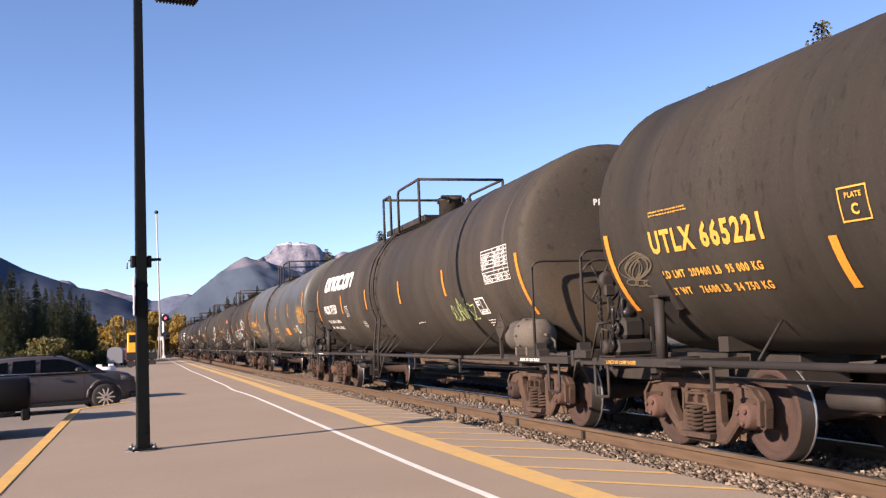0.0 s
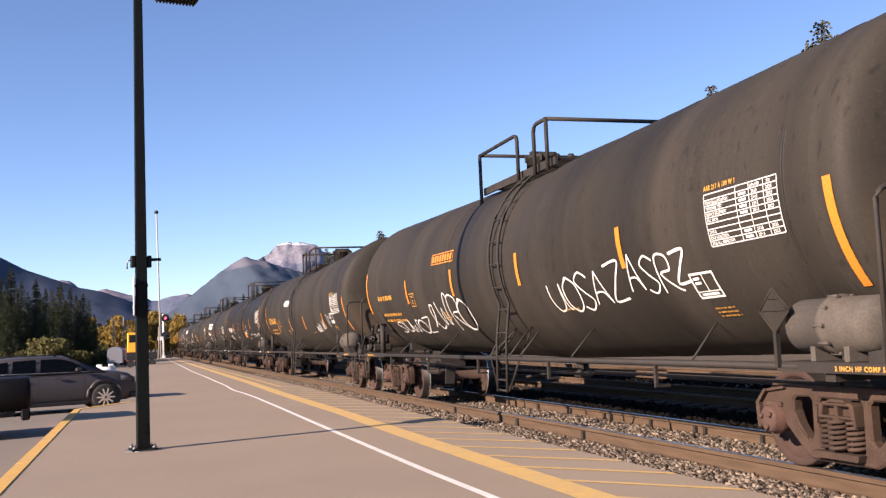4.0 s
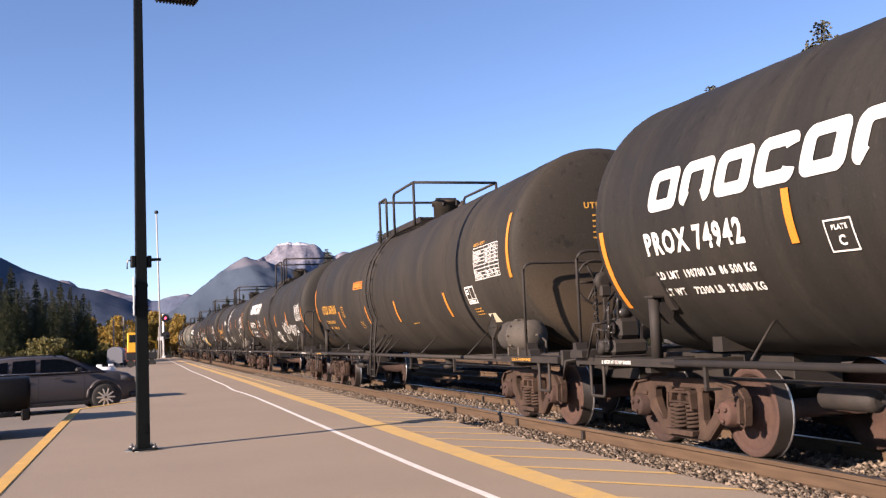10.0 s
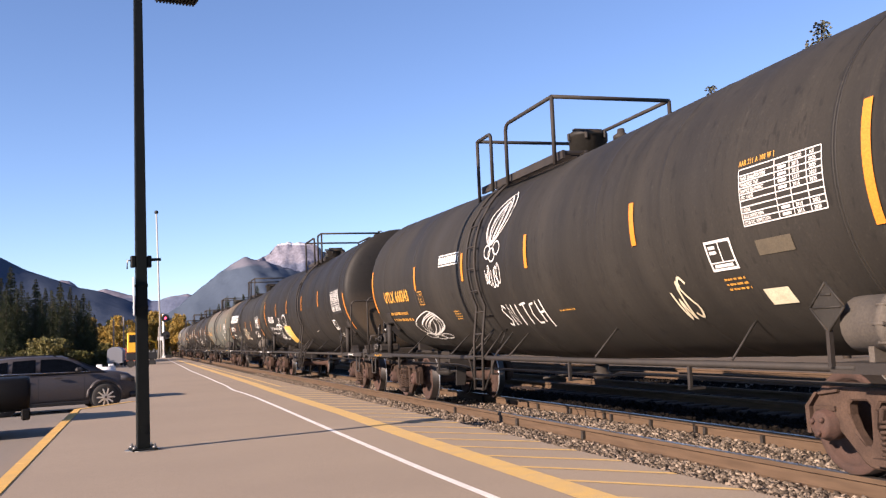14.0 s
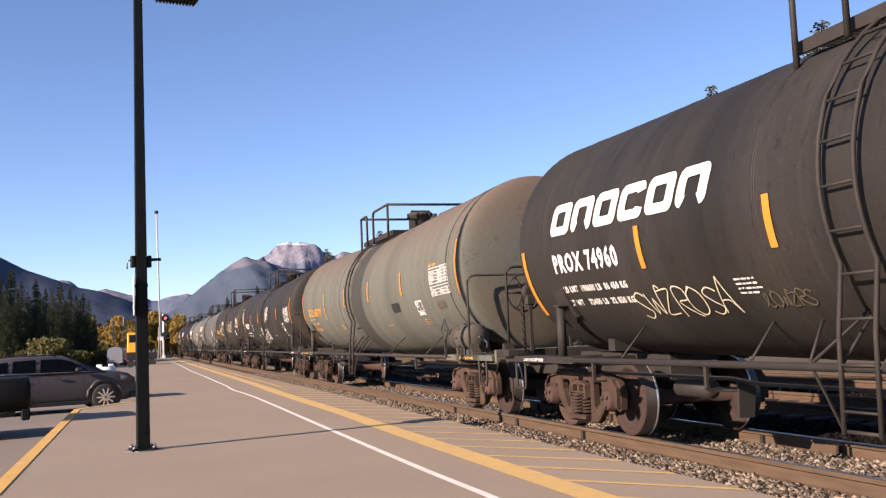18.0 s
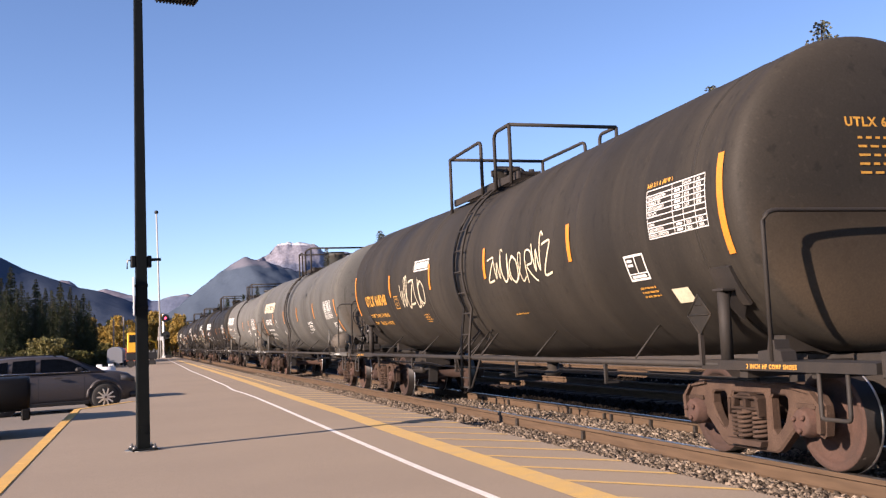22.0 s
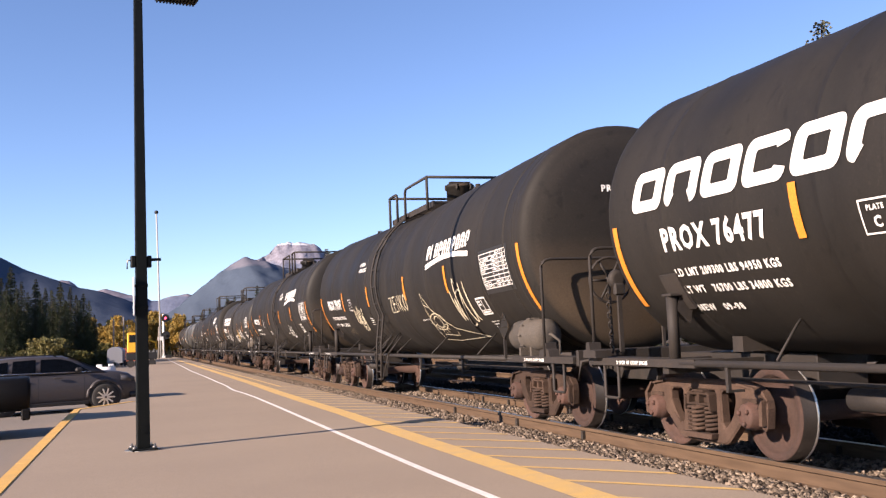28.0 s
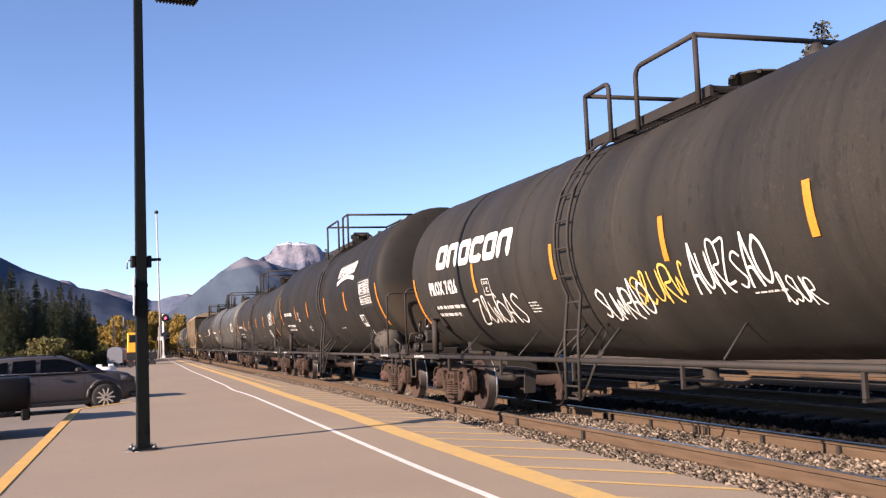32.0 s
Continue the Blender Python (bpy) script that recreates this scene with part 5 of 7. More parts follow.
            def pyramid(bm):
                stroke(bm, [(0.0, 0.08 * h), (0.06 * w, 0.55 * h), (0.05 * w, h), (0.2 * w, 0.68 * h), (0.48 * w, 0.3 * h), (w, 0.06 * h)], 0.021)
                stroke(bm, [(0.0, 0.08 * h), (0.3 * w, 0.02 * h), (w, 0.06 * h)], 0.021)
                ring_stroke(bm, 0.2 * w, 0.46 * h, 0.17 * w, 0.16 * h, 0.018)
                ring_stroke(bm, 0.2 * w, 0.46 * h, 0.08 * w, 0.11 * h, 0.017)
                for j in range(7):
                    a = math.pi * (1.1 + 0.13 * j)
                    stroke(bm, [(0.2 * w + 0.09 * w * math.cos(a), 0.46 * h + 0.12 * h * math.sin(a)), (0.2 * w + 0.17 * w * math.cos(a), 0.46 * h + 0.24 * h * math.sin(a))], 0.018)
                stroke(bm, [(0.05 * w, 0.8 * h), (0.14 * w, 0.74 * h)], 0.017)
                stroke(bm, [(0.1 * w, 0.2 * h), (0.4 * w, 0.14 * h), (0.44 * w, 0.24 * h)], 0.02)
            mark("graffiti", key, mat, pyramid, tank, y, z, "sprayed outline of a pyramid with an eye")
        elif what.startswith("hand:"):
            mark("graffiti", key, mat, lambda bm: hand_letters(bm, what[5:], w, h, 0.008 + 0.07 * h), tank, y, z, "sprayed word in thin capitals")
        elif what == "arrow":
            mark("graffiti", key, mat, lambda bm: (stroke(bm, [(0, 0.1 * h), (0.3 * w, 0), (0.6 * w, 0.5 * h), (w, 0.6 * h)], 0.022), stroke(bm, [(0.62 * w, 1.1 * h), (w, 0.6 * h), (0.9 * w, 0)], 0.022)), tank, y, z, "sprayed red-brown arrow")
        elif what == "swirl":
            mark("graffiti", key, mat, lambda bm: leaf_swirl(bm, w, h, 0.020), tank, y, z, "sprayed nest of long loops")
        elif what == "eyes":
            def eyes(bm):
                ring_stroke(bm, w * 0.25, h * 0.55, w * 0.24, h * 0.5, 0.03)
                ring_stroke(bm, w * 0.6, h * 0.5, w * 0.34, h * 0.48, 0.03)
                ring_stroke(bm, w * 0.22, h * 0.85, w * 0.12, h * 0.14, 0.04)
                ring_stroke(bm, w * 0.5, h * 0.9, w * 0.12, h * 0.14, 0.04)
                ring_stroke(bm, w * 1.2, h * 1.25, w * 0.2, h * 0.3, 0.04)
                scribble(bm, w * 0.55, h * 0.35, 4, 4, 0.03)
            mark("graffiti", key, mat, eyes, tank, y, z, "sprayed cartoon outline")
        else:
            mark("graffiti", key, mat, lambda bm: scribble(bm, w, h, spec["seed"] * 7 + i, int(what), 0.036 if h > 0.5 else 0.028 if h > 0.38 else 0.018), tank, y, z, "sprayed graffiti tag")
    return car, wheels


# ---- the cars of the train, front to back ----
# Each car: its middle at the start, the bogies' span, paint, cage place and style, ink, number, load limits, other marks.
WH, YE, OR, GS, RS, YS, DK, CR, DU = M_WHITE_MARK, M_YELLOW_MARK, M_ORANGE, M_GREEN_SPRAY, M_RED_SPRAY, M_YELLOW_SPRAY, M_DARK_PATCH, M_CREAM, M_DUSTY_PATCH
CARS = [
    (1.71, 13.0, "brown", 1.80, 1, YE, "UTLX 665221", ('LD LMT  209400 LB  95 000 KG', 'LT WT    76600 LB  34 750 KG'), [("bars", 7.39, 2.47, 0.9, 0.07, YE), ("swirl", 8.35, 1.8, 0.9, 0.4, DU)]),
    (20.79, 13.0, "dusty", 2.08, 1, WH, "PROX 77159", ('LD LMT  209800 LB  95200 KG', 'LT WT    76200 LB  34550 KG'), [("5", -4.2, 1.61, 1.5, 0.34, GS), ("wordmark", 7.29, 2.69, 3.72, 0.41, WH)]),
    (39.93, 13.0, "slate", 1.64, 1, YE, "UTLX 661942", ('LD LMT  210,300 LBS  95,400 KG', 'LT WT    75,700 LBS  34,350 KG'), [("panel", -3.1, 1.62, 0.66, 0.28, OR), ("words:12 LINE EXT. HEATER|BOTTOM OPERATED", -0.1, 1.74, 1.1, 0.075, YE), ("bars", -0.1, 1.36, 0.95, 0.34, YE), ("words:EXT AMERLOCK 2|GERS 09-18", -4.85, 1.70, 0.62, 0.06, YE), ("bars", 4.95, 1.85, 2.78, 0.12, YE)]),
    (59.14, 13.0, "brown", 1.68, 2, YE, "", (), [("4", -2.01, 1.62, 2.51, 0.5, WH), ("3", -4.26, 1.75, 1.53, 0.41, WH), ("badge", 3.1, 2.64, 1.29, 0.2, OR), ("4", 6.74, 1.45, 3.12, 0.39, WH), ("3", 3.86, 1.49, 2.84, 0.61, WH)]),
    (78.38, 13.0, "brown", 1.76, 1, YE, "UTLX 666687", (), [("badge", 3.08, 2.64, 1.21, 0.2, WH), ("6", -3.05, 1.64, 0.8, 0.22, WH), ("2", -5.05, 1.77, 0.42, 0.36, WH), ("3", -4.05, 1.7, 0.45, 0.25, WH)]),
    (97.51, 13.0, "fresh", 1.30, 2, WH, "TILX 255942", (), [("panel", -0.9, 1.70, 0.77, 0.30, OR), ("bars", -1.62, 1.85, 0.83, 0.23, WH), ("bars", -1.84, 2.16, 0.7, 0.09, WH), ("bars", -3.3, 1.74, 0.69, 0.12, WH), ("bars", -4.61, 1.68, 1.17, 0.18, WH), ("bars", -7.15, 1.96, 0.4, 0.34, WH)]),
    (115.84, 11.45, "black", 2.14, 2, WH, "PROX 74942", ('LD LMT  190700 LB  86 500 KG', 'LT WT    72300 LB  32 800 KG'), [("wordmark", 6.54, 2.51, 3.72, 0.42, WH)]),
    (134.35, 13.0, "brown", 2.17, 1, YE, "UTLX 667615", ("LD LMT  208900 LB", "LT WT    77000 LB"), [("badge", 3.03, 2.57, 1.07, 0.18, OR), ("panel", -6.2, 1.54, 0.34, 0.18, CR)]),
    (153.61, 13.0, "black", 2.14, 2, WH, "PROX 77110", ("LD LMT  208600 LB  95100 KG", "LT WT    76400 LB  34650 KG"), [("5", -2.95, 1.67, 1.6, 0.42, WH), ("6", -4.4, 1.58, 1.3, 0.42, WH), ("swirl", -0.55, 1.38, 1.3, 0.5, WH), ("2", -2.5, 1.43, 0.95, 0.22, WH), ("4", 4.92, 1.55, 1.55, 0.42, RS), ("arrow", 3.2, 1.62, 0.85, 0.2, RS), ("hand:CHILLEN", 2.62, 1.72, 0.86, 0.2, CR), ("hand:RFM", 2.48, 1.45, 0.62, 0.14, CR), ("hand:CHILLEN", 8.36, 1.80, 0.85, 0.2, CR), ("panel", 6.55, 1.62, 1.7, 0.48, DK), ("wordmark", 7.34, 2.68, 3.65, 0.44, WH)]),
    (172.82, 13.0, "black", 2.45, 1, YE, "UTLX 668343", (), [("badge", 3.25, 2.56, 1.13, 0.2, WH), ("swirl", 6.1, 1.28, 2.5, 0.75, WH), ("swirl", 0.9, 2.45, 0.95, 1.12, WH), ("4", 0.8, 2.08, 0.75, 0.32, WH), ("hand:SNITCH", 0.62, 1.47, 1.66, 0.36, WH), ("2", -4.35, 1.42, 0.42, 0.5, CR), ("panel", -5.89, 1.52, 0.36, 0.18, CR), ("panel", -6.1, 1.95, 0.5, 0.14, DU)]),
    (192.22, 13.0, "fresh", 1.57, 2, WH, "BRCX 5396", ('LD LMT  206500 LB  93660 KG', 'LT WT    79500 LB  36060 KG'), [("eyes", 6.11, 1.44, 2.25, 0.63, WH), ("5", 4.19, 1.55, 0.7, 0.28, WH), ("panel", 3.97, 1.3, 1.5, 0.75, YS)]),
    (210.85, 11.45, "black", 2.24, 1, WH, "PROX 74960", ('LD LMT  190600 LB  86 450 KG', 'LT WT    72400 LB  32 850 KG'), [("6", 4.99, 1.47, 2.35, 0.36, CR), ("5", 2.6, 1.50, 0.85, 0.17, DU), ("4", -0.01, 1.58, 2.31, 0.51, CR), ("5", 0.31, 1.63, 2.29, 0.28, RS), ("3", -5.0, 1.5, 0.8, 0.4, WH), ("wordmark", 6.68, 2.55, 3.74, 0.4, WH)]),
    (229.38, 13.0, "olive", 1.83, 1, YE, "UTLX 665177", ("LD LMT  210200 LB", "LT WT    75800 LB"), [("bars", 7.62, 1.985, 1.45, 0.055, YE), ("panel", -3.1, 1.89, 0.6, 0.2, DK), ("panel", -6.3, 1.86, 0.5, 0.14, DU)]),
    (248.59, 13.0, "black", 1.72, 2, WH, "BRCX 2088", (), [("6", -0.41, 2.26, 1.16, 0.62, WH), ("5", 1.94, 1.37, 2.08, 0.65, WH), ("4", 0.01, 1.51, 1.04, 0.55, WH), ("3", 8.76, 2.3, 0.64, 0.7, WH)]),
    (267.83, 13.0, "brown", 2.19, 2, YE, "UTLX 668348", ('LD LMT  211000 LB  95 700 KG', 'LT WT    75000 LB  34 000 KG'), [("badge", 3.05, 2.6, 1.01, 0.2, WH), ("4", 4.25, 1.96, 2.1, 0.56, CR), ("7", -1.15, 2.10, 2.85, 0.46, CR), ("panel", -6.23, 1.6, 0.32, 0.18, CR)]),
    (287.14, 13.0, "streak", 1.37, 1, WH, "PROX 74453", ('LD LMT 190800 LBS 86550 KGS', 'LT WT   72200 LBS 32750 KGS', 'NEW   06-1997'), [("wordmark", 7.72, 2.58, 3.08, 0.4, CR), ("words:EXTERIOR COATING|SYSTEM PSBAB|PRE   06-2016", -2.85, 1.70, 0.85, 0.07, WH), ("chips", -2.4, 2.75, 1.7, 0.95, DK)]),
    (305.51, 11.45, "grey", 1.50, 1, WH, "", (), [("wordmark", 7.12, 2.48, 3.16, 0.4, WH), ("words:EXTERIOR COATING|SYSTEM PSBAB|PRE   02-2016", -3.2, 1.74, 0.82, 0.07, WH)]),
    (323.88, 13.0, "fresh", 1.74, 1, WH, "PROX 76477", ('LD LMT 209300 LBS 94950 KGS', 'LT WT   76700 LBS 34800 KGS', 'NEW   09-98'), [("wordmark", 8.0, 2.52, 4.05, 0.42, WH), ("bars", 2.69, 1.79, 0.75, 0.18, WH), ("words:BOTTOM OPERATING VALVE", 0.36, 1.63, 0.9, 0.055, WH)]),
    (342.56, 12.0, "fresh", 2.13, 1, WH, "PROX 79197", ("LD LMT  207200 LB  93 950 KG", "LT WT    78800 LB  35 750 KG"), [("flag", -2.92, 2.47, 2.45, 0.40, WH), ("pyramid", -2.16, 1.24, 2.4, 1.08, CR), ("5", -4.06, 1.5, 0.95, 0.7, CR), ("hand:ZENKO", 0.08, 1.83, 1.34, 0.31, CR), ("4", 3.89, 1.66, 1.0, 0.40, CR), ("2", 3.6, 1.52, 0.55, 0.14, CR), ("3", 5.64, 1.47, 0.8, 0.2, DU), ("words:CAUTION|NITROGEN BLANKET", 2.92, 2.80, 0.75, 0.08, WH)]),
    (360.80, 12.0, "fresh", 1.85, 2, WH, "PROX 78692", ('LD LMT  207700 LB  94 200 KG', 'LT WT    78300 LB  35 500 KG'), [("flag", -2.9, 2.55, 2.4, 0.42, WH), ("words:CAUTION|NITROGEN BLANKET", -1.42, 2.79, 0.75, 0.08, WH), ("2", -2.65, 1.5, 0.9, 0.4, WH)]),
    (379.00, 12.0, "black", 1.08, 1, WH, "PROX 7426", (), [("wordmark", 6.41, 2.51, 3.75, 0.42, WH), ("5", 0.3, 1.47, 1.47, 0.43, WH), ("4", -0.66, 1.64, 1.31, 0.44, YS), ("6", -1.95, 1.69, 1.48, 0.47, WH), ("6", -5.3, 1.47, 1.1, 0.38, WH), ("4", -3.2, 1.52, 0.5, 0.28, WH), ("5", 4.77, 1.5, 2.33, 0.47, WH)]),
    (397.23, 12.0, "fresh", 1.49, 2, WH, "", (), [("flag", -3.09, 2.66, 2.12, 0.46, WH)]),
    (415.40, 12.0, "black", 1.50, 1, WH, "", (), []),
    (433.75, 13.0, "slate", 1.80, 1, WH, "", (), []),
    (452.40, 12.0, "black", 1.80, 1, WH, "", (), []),
    (470.90, 12.0, "tan", 1.80, 1, WH, "", (), []),
    (489.60, 12.0, "black", 1.80, 1, WH, "", (), []),
    (508.30, 12.0, "slate", 1.80, 1, WH, "", (), []),
    (527.00, 12.0, "black", 1.80, 1, WH, "", (), []),
    (545.70, 12.0, "black", 1.80, 1, WH, "", (), []),
    (564.40, 12.0, "grey", 1.80, 1, WH, "", (), []),
    (583.10, 12.0, "black", 1.80, 1, WH, "", (), []),
    (601.80, 12.0, "black", 1.80, 1, WH, "", (), []),
]
# what stands on each car's end decks: r air reservoir, v brake valve, w brake wheel
GEAR = {0: "vw", 1: "rvw", 2: "r", 4: "rw", 5: "rw", 3: "rv", 6: "vw", 7: "r", 8: "vw", 9: "rv", 10: "w", 11: "rw", 12: "r", 13: "v", 14: "vw", 15: "rw", 16: "rv", 17: "w", 18: "r", 19: "vw", 20: "rv", 21: "r"}
# how much lower the guard rail stands than the tallest kind, and how long it is
CAGE_SIZE = {2: (0.19, 3.0), 3: (0.2, 2.9), 4: (0.21, 2.65), 5: (0.17, 2.75), 6: (0.08, 3.05), 9: (-0.03, 3.25), 12: (0.15, 2.9), 13: (0.25, 2.6), 15: (0.1, 2.55), 16: (0.2, 2.45), 18: (0.26, 3.12), 19: (0.15, 3.1), 20: (0.2, 2.7)}
# how far back of its plain place each car's front and rear bogie stands
BOGIE_SHIFT = {0: (0.1, 0.03), 1: (0.15, 0.23), 2: (0.28, 0.27), 4: (0.17, 0.26), 5: (0.31, 0.09), 6: (0.10, 0.25), 7: (0.10, 0.24), 8: (0.15, 0.25), 9: (0.14, 0.25), 10: (0.25, 0.50), 11: (0.28, 0.38), 12: (0.24, 0.33), 13: (0.29, 0.41), 14: (0.33, 0.34), 15: (0.18, 0.25), 16: (0.24, 0.25), 17: (0.19, 0.26), 18: (0.19, 0.24), 19: (0.10, 0.31), 20: (0.18, 0.25)}
# where each car's four short stripes stand along it, and the height of their feet
STRIPES = {0: (4.72, 2.0, -1.1, -4.2), 1: (4.97, 2.03, -1.12, -4.21), 2: (5.3, 2.25, -1.21, -4.46), 4: (5.29, 2.05, -1.05, -4.42), 5: (4.68, 1.73, -0.94, -3.79), 6: (4.29, 2.02, -1.13, -3.53), 7: (5.21, 1.91, -0.88, -4.40), 8: (5.02, 1.93, -1.28, -4.26), 9: (4.9, 1.97, -0.84, -3.95), 10: (5.41, 2.49, -0.9, -4.0), 11: (4.43, 2.12, -1.0, -3.4), 12: (4.64, 1.77, -1.05, -4.07), 13: (5.14, 2.09, -0.87, -4.11), 14: (5.07, 2.05, -0.98, -4.12), 15: (5.16, 2.15, -1.04, -4.30), 16: (4.85, 2.03, -1.17, -3.94), 17: (5.32, 2.06, -1.34, -4.3), 18: (4.96, 2.08, -1.22, -3.98), 19: (4.82, 1.99, -1.19, -4.05), 20: (4.46, 1.28, -1.57, -3.90)}
STRIPE_FOOT = {0: 1.60, 10: 2.3, 1: 2.05, 2: 2.23, 4: 1.74, 5: 2.06, 6: 2.0, 7: 1.69, 8: 1.98, 9: 2.24, 11: 2.0, 12: 2.21, 13: 2.24, 14: 2.21, 15: 2.05, 16: 2.02, 17: 2.02, 18: 2.02, 19: 2.01, 20: 2.03}
# feet of the tall stripes at the head and at the tail where they stand higher or lower than usual
HEAD_AT = {9: 0.3, 14: 0.18, 16: 0.30}
HEAD_FOOT = {2: 2.02, 5: 2.10, 7: 2.16, 9: 2.04, 12: 2.05, 13: 2.0, 14: 2.0}
TAIL_FOOT = {0: 1.55, 10: 2.03, 6: 1.59, 8: 1.59, 11: 1.59, 15: 1.59, 16: 1.59, 17: 1.59, 18: 1.59, 19: 1.59, 20: 1.59}
# the near edge and the foot of the data table and of the test panel
TABLE = {1: (-6.36, 2.14), 2: (-6.49, 1.98), 5: (-6.50, 2.32), 6: (-5.58, 2.06), 7: (-6.31, 2.22), 8: (-6.42, 2.08), 9: (-6.02, 2.22), 11: (-5.48, 2.06), 12: (-6.21, 2.10), 13: (-6.16, 2.10), 14: (-6.19, 2.28), 15: (-6.17, 1.99), 16: (-5.28, 2.02), 18: (-5.89, 1.98), 19: (-6.07, 1.99), 20: (-5.65, 2.19)}
TEST = {1: (-5.61, 1.68), 2: (-5.55, 1.64), 4: (-5.66, 1.84), 5: (-6.03, 1.57), 6: (-4.68, 1.66), 7: (-5.64, 1.86), 8: (-5.59, 1.67), 9: (-5.31, 1.86), 11: (-4.61, 1.65), 12: (-4.94, 1.78), 13: (-5.29, 1.79), 14: (-5.52, 1.87), 15: (-7.0, 1.6), 16: (-5.29, 1.59), 18: (-5.19, 1.62), 19: (-5.34, 1.62), 20: (-5.06, 1.70)}
# the near edge and the foot of the boxed plate letter where it stands elsewhere
PLATE = {0: (4.5, 2.08), 6: (3.85, 1.88), 8: (4.30, 2.08), 18: (4.25, 2.0)}
# the ladder's place and the black joint of the jacket behind it
LADDER = {1: 1.03, 2: 1.07, 4: 1.03, 5: -0.43, 6: -0.02, 7: 1.08, 8: -0.07, 9: 1.28, 11: 1.09, 12: 0.99, 13: 0.19, 14: 0.09, 15: 1.07, 16: 1.11, 17: 0.97, 18: 0.98, 19: -0.26, 20: 0.75}
JOINT = {1: 2.51, 4: 3.49, 5: 1.38, 6: 1.38, 8: 2.60, 9: 2.14, 11: 2.26, 12: 2.34, 13: 3.0, 14: 2.33, 15: 3.01, 16: 2.14, 18: 2.19, 19: 2.46, 20: 2.53}
LOOKS = {'dusty': 'dusty grey-brown paint', 'brown': 'dark brown-grey dusty paint', 'black': 'dusty black paint', 'fresh': 'fairly clean black paint', 'grey': 'weathered light grey paint', 'streak': 'dark grey paint streaked from top to bottom', 'slate': 'dirty slate grey paint', 'olive': 'grey-green paint with a rusty top', 'tan': 'tan paint'}

POLY = (358.4447, 9.3722, 14.7100, -14.0560)


def travelled(t):
    """How far the train has rolled after t seconds."""
    u = t / 32.0
    return sum(c * u ** (k + 1) for k, c in enumerate(POLY))


def build_hopper_body(bm):
    """A covered hopper: upright sides, sloping ends, a rounded roof and three bays under it."""
    prof = [(-1.45, 1.15), (-1.6, 1.4), (-1.6, 3.9), (-1.45, 4.2), (-0.9, 4.42), (0.9, 4.42), (1.45, 4.2), (1.6, 3.9), (1.6, 1.4), (1.45, 1.15)]
    ys = [(-7.6, 2.9), (-5.6, 0.0), (5.6, 0.0), (7.6, 2.9)]
    rings = [[bm.verts.new((x, y, max(z, 1.15 + lift) if z < 3 else z)) for x, z in prof] for y, lift in ys]
    n = len(prof)
    for a, b in zip(rings, rings[1:]):
        for j in range(n):
            bm.faces.new((a[j], a[(j + 1) % n], b[(j + 1) % n], b[j]))
    bm.faces.new(rings[0][::-1]), bm.faces.new(rings[-1])
    bmesh.ops.recalc_face_normals(bm, faces=bm.faces)


def build_bay(bm):
    plate(bm, [(-1.5, 1.2), (1.5, 1.2), (0.35, 0.5), (-0.35, 0.5)], -1.2, 1.2)


def make_hopper():
    car = new("hopper_car")
    body = shared("body", "hopper", PAINT["tan"], build_hopper_body, car)
    for i in range(11):
        y = -7.4 + 1.48 * i
        for s in (-1, 1):
            bm = bmesh.new()
            box(bm, s * 1.605, s * 1.68, y - 0.06, y + 0.06, 2.0 if abs(y) > 6 else 1.3, 3.95)
            part("side_rib", bm, PAINT["tan"], body)
    for y in (-3.4, 0, 3.4):
        shared("bay", "bay", PAINT["tan"], build_bay, car, (0, y, 0))
    bm = bmesh.new()
    box(bm, -0.35, 0.35, -6.8, 6.8, 4.43, 4.55)
    part("roof_hatch", bm, M_STEEL_DARK, body)
    wheels = []
    for s in (-1, 1):
        wheels.append((s * 6.9, make_bogie(car, s * 6.9, False)))
        bm = bmesh.new()
        box(bm, -1.5, 1.5, s * 8.0 - 0.9, s * 8.0 + 0.9, 0.85, 1.1)
        part("end_platform", bm, M_STEEL_DARK, car)
        shared("coupler", "coupler", M_TRUCK, build_coupler, car, (0, s * 8.3, 0), math.pi if s < 0 else 0)
    return car, wheels


def make_train():
    train = []
    for i, (mid, span, paint, cage, style, ink, number, load, extra) in enumerate(CARS):
        if paint == "tan":
            car, wheels = make_hopper()
            tagged(car, label="tan covered hopper car far back in the train", category="hopper car")
        else:
            spec = dict(span=span, paint=paint, cage=cage, style=style, ink=ink, number=number, load=load, extra=extra, seed=i + 1, fat={4: 1.012, 5: 1.005, 11: 1.005, 17: 1.022, 6: 1.012, 14: 1.012, 12: 1.011, 2: 1.022, 10: 1.057, 18: 1.08, 19: 1.085, 21: 1.08, 0: 1.018, 8: 1.017, 13: 1.015, 1: 1.012, 7: 1.012, 9: 1.012}.get(i, 1.0), look=LOOKS[paint], panel=YE if i == 2 else WH, cage_size=CAGE_SIZE.get(i, (0.0, 3.12)), number_of=i, tail=0.42 if i == 10 else 0.0, nose={13: -0.08, 14: -0.2, 18: 0.17, 19: 0.17, 21: 0.17}.get(i, 0.0), gear=GEAR.get(i, ""), bogies=BOGIE_SHIFT.get(i, (0.19, 0.25)))
            car, wheels = make_car(spec, i < 23)
            tagged(car, label="railway tank car in " + LOOKS[paint] + (", tagged with graffiti" if any(e[0] in "234567" or e[0] == "eyes" for e in extra) else ""), category="tank car", group="tank cars of the train")
        train.append((mid, car, wheels, i < 23))
    return train


TRAIN = make_train()


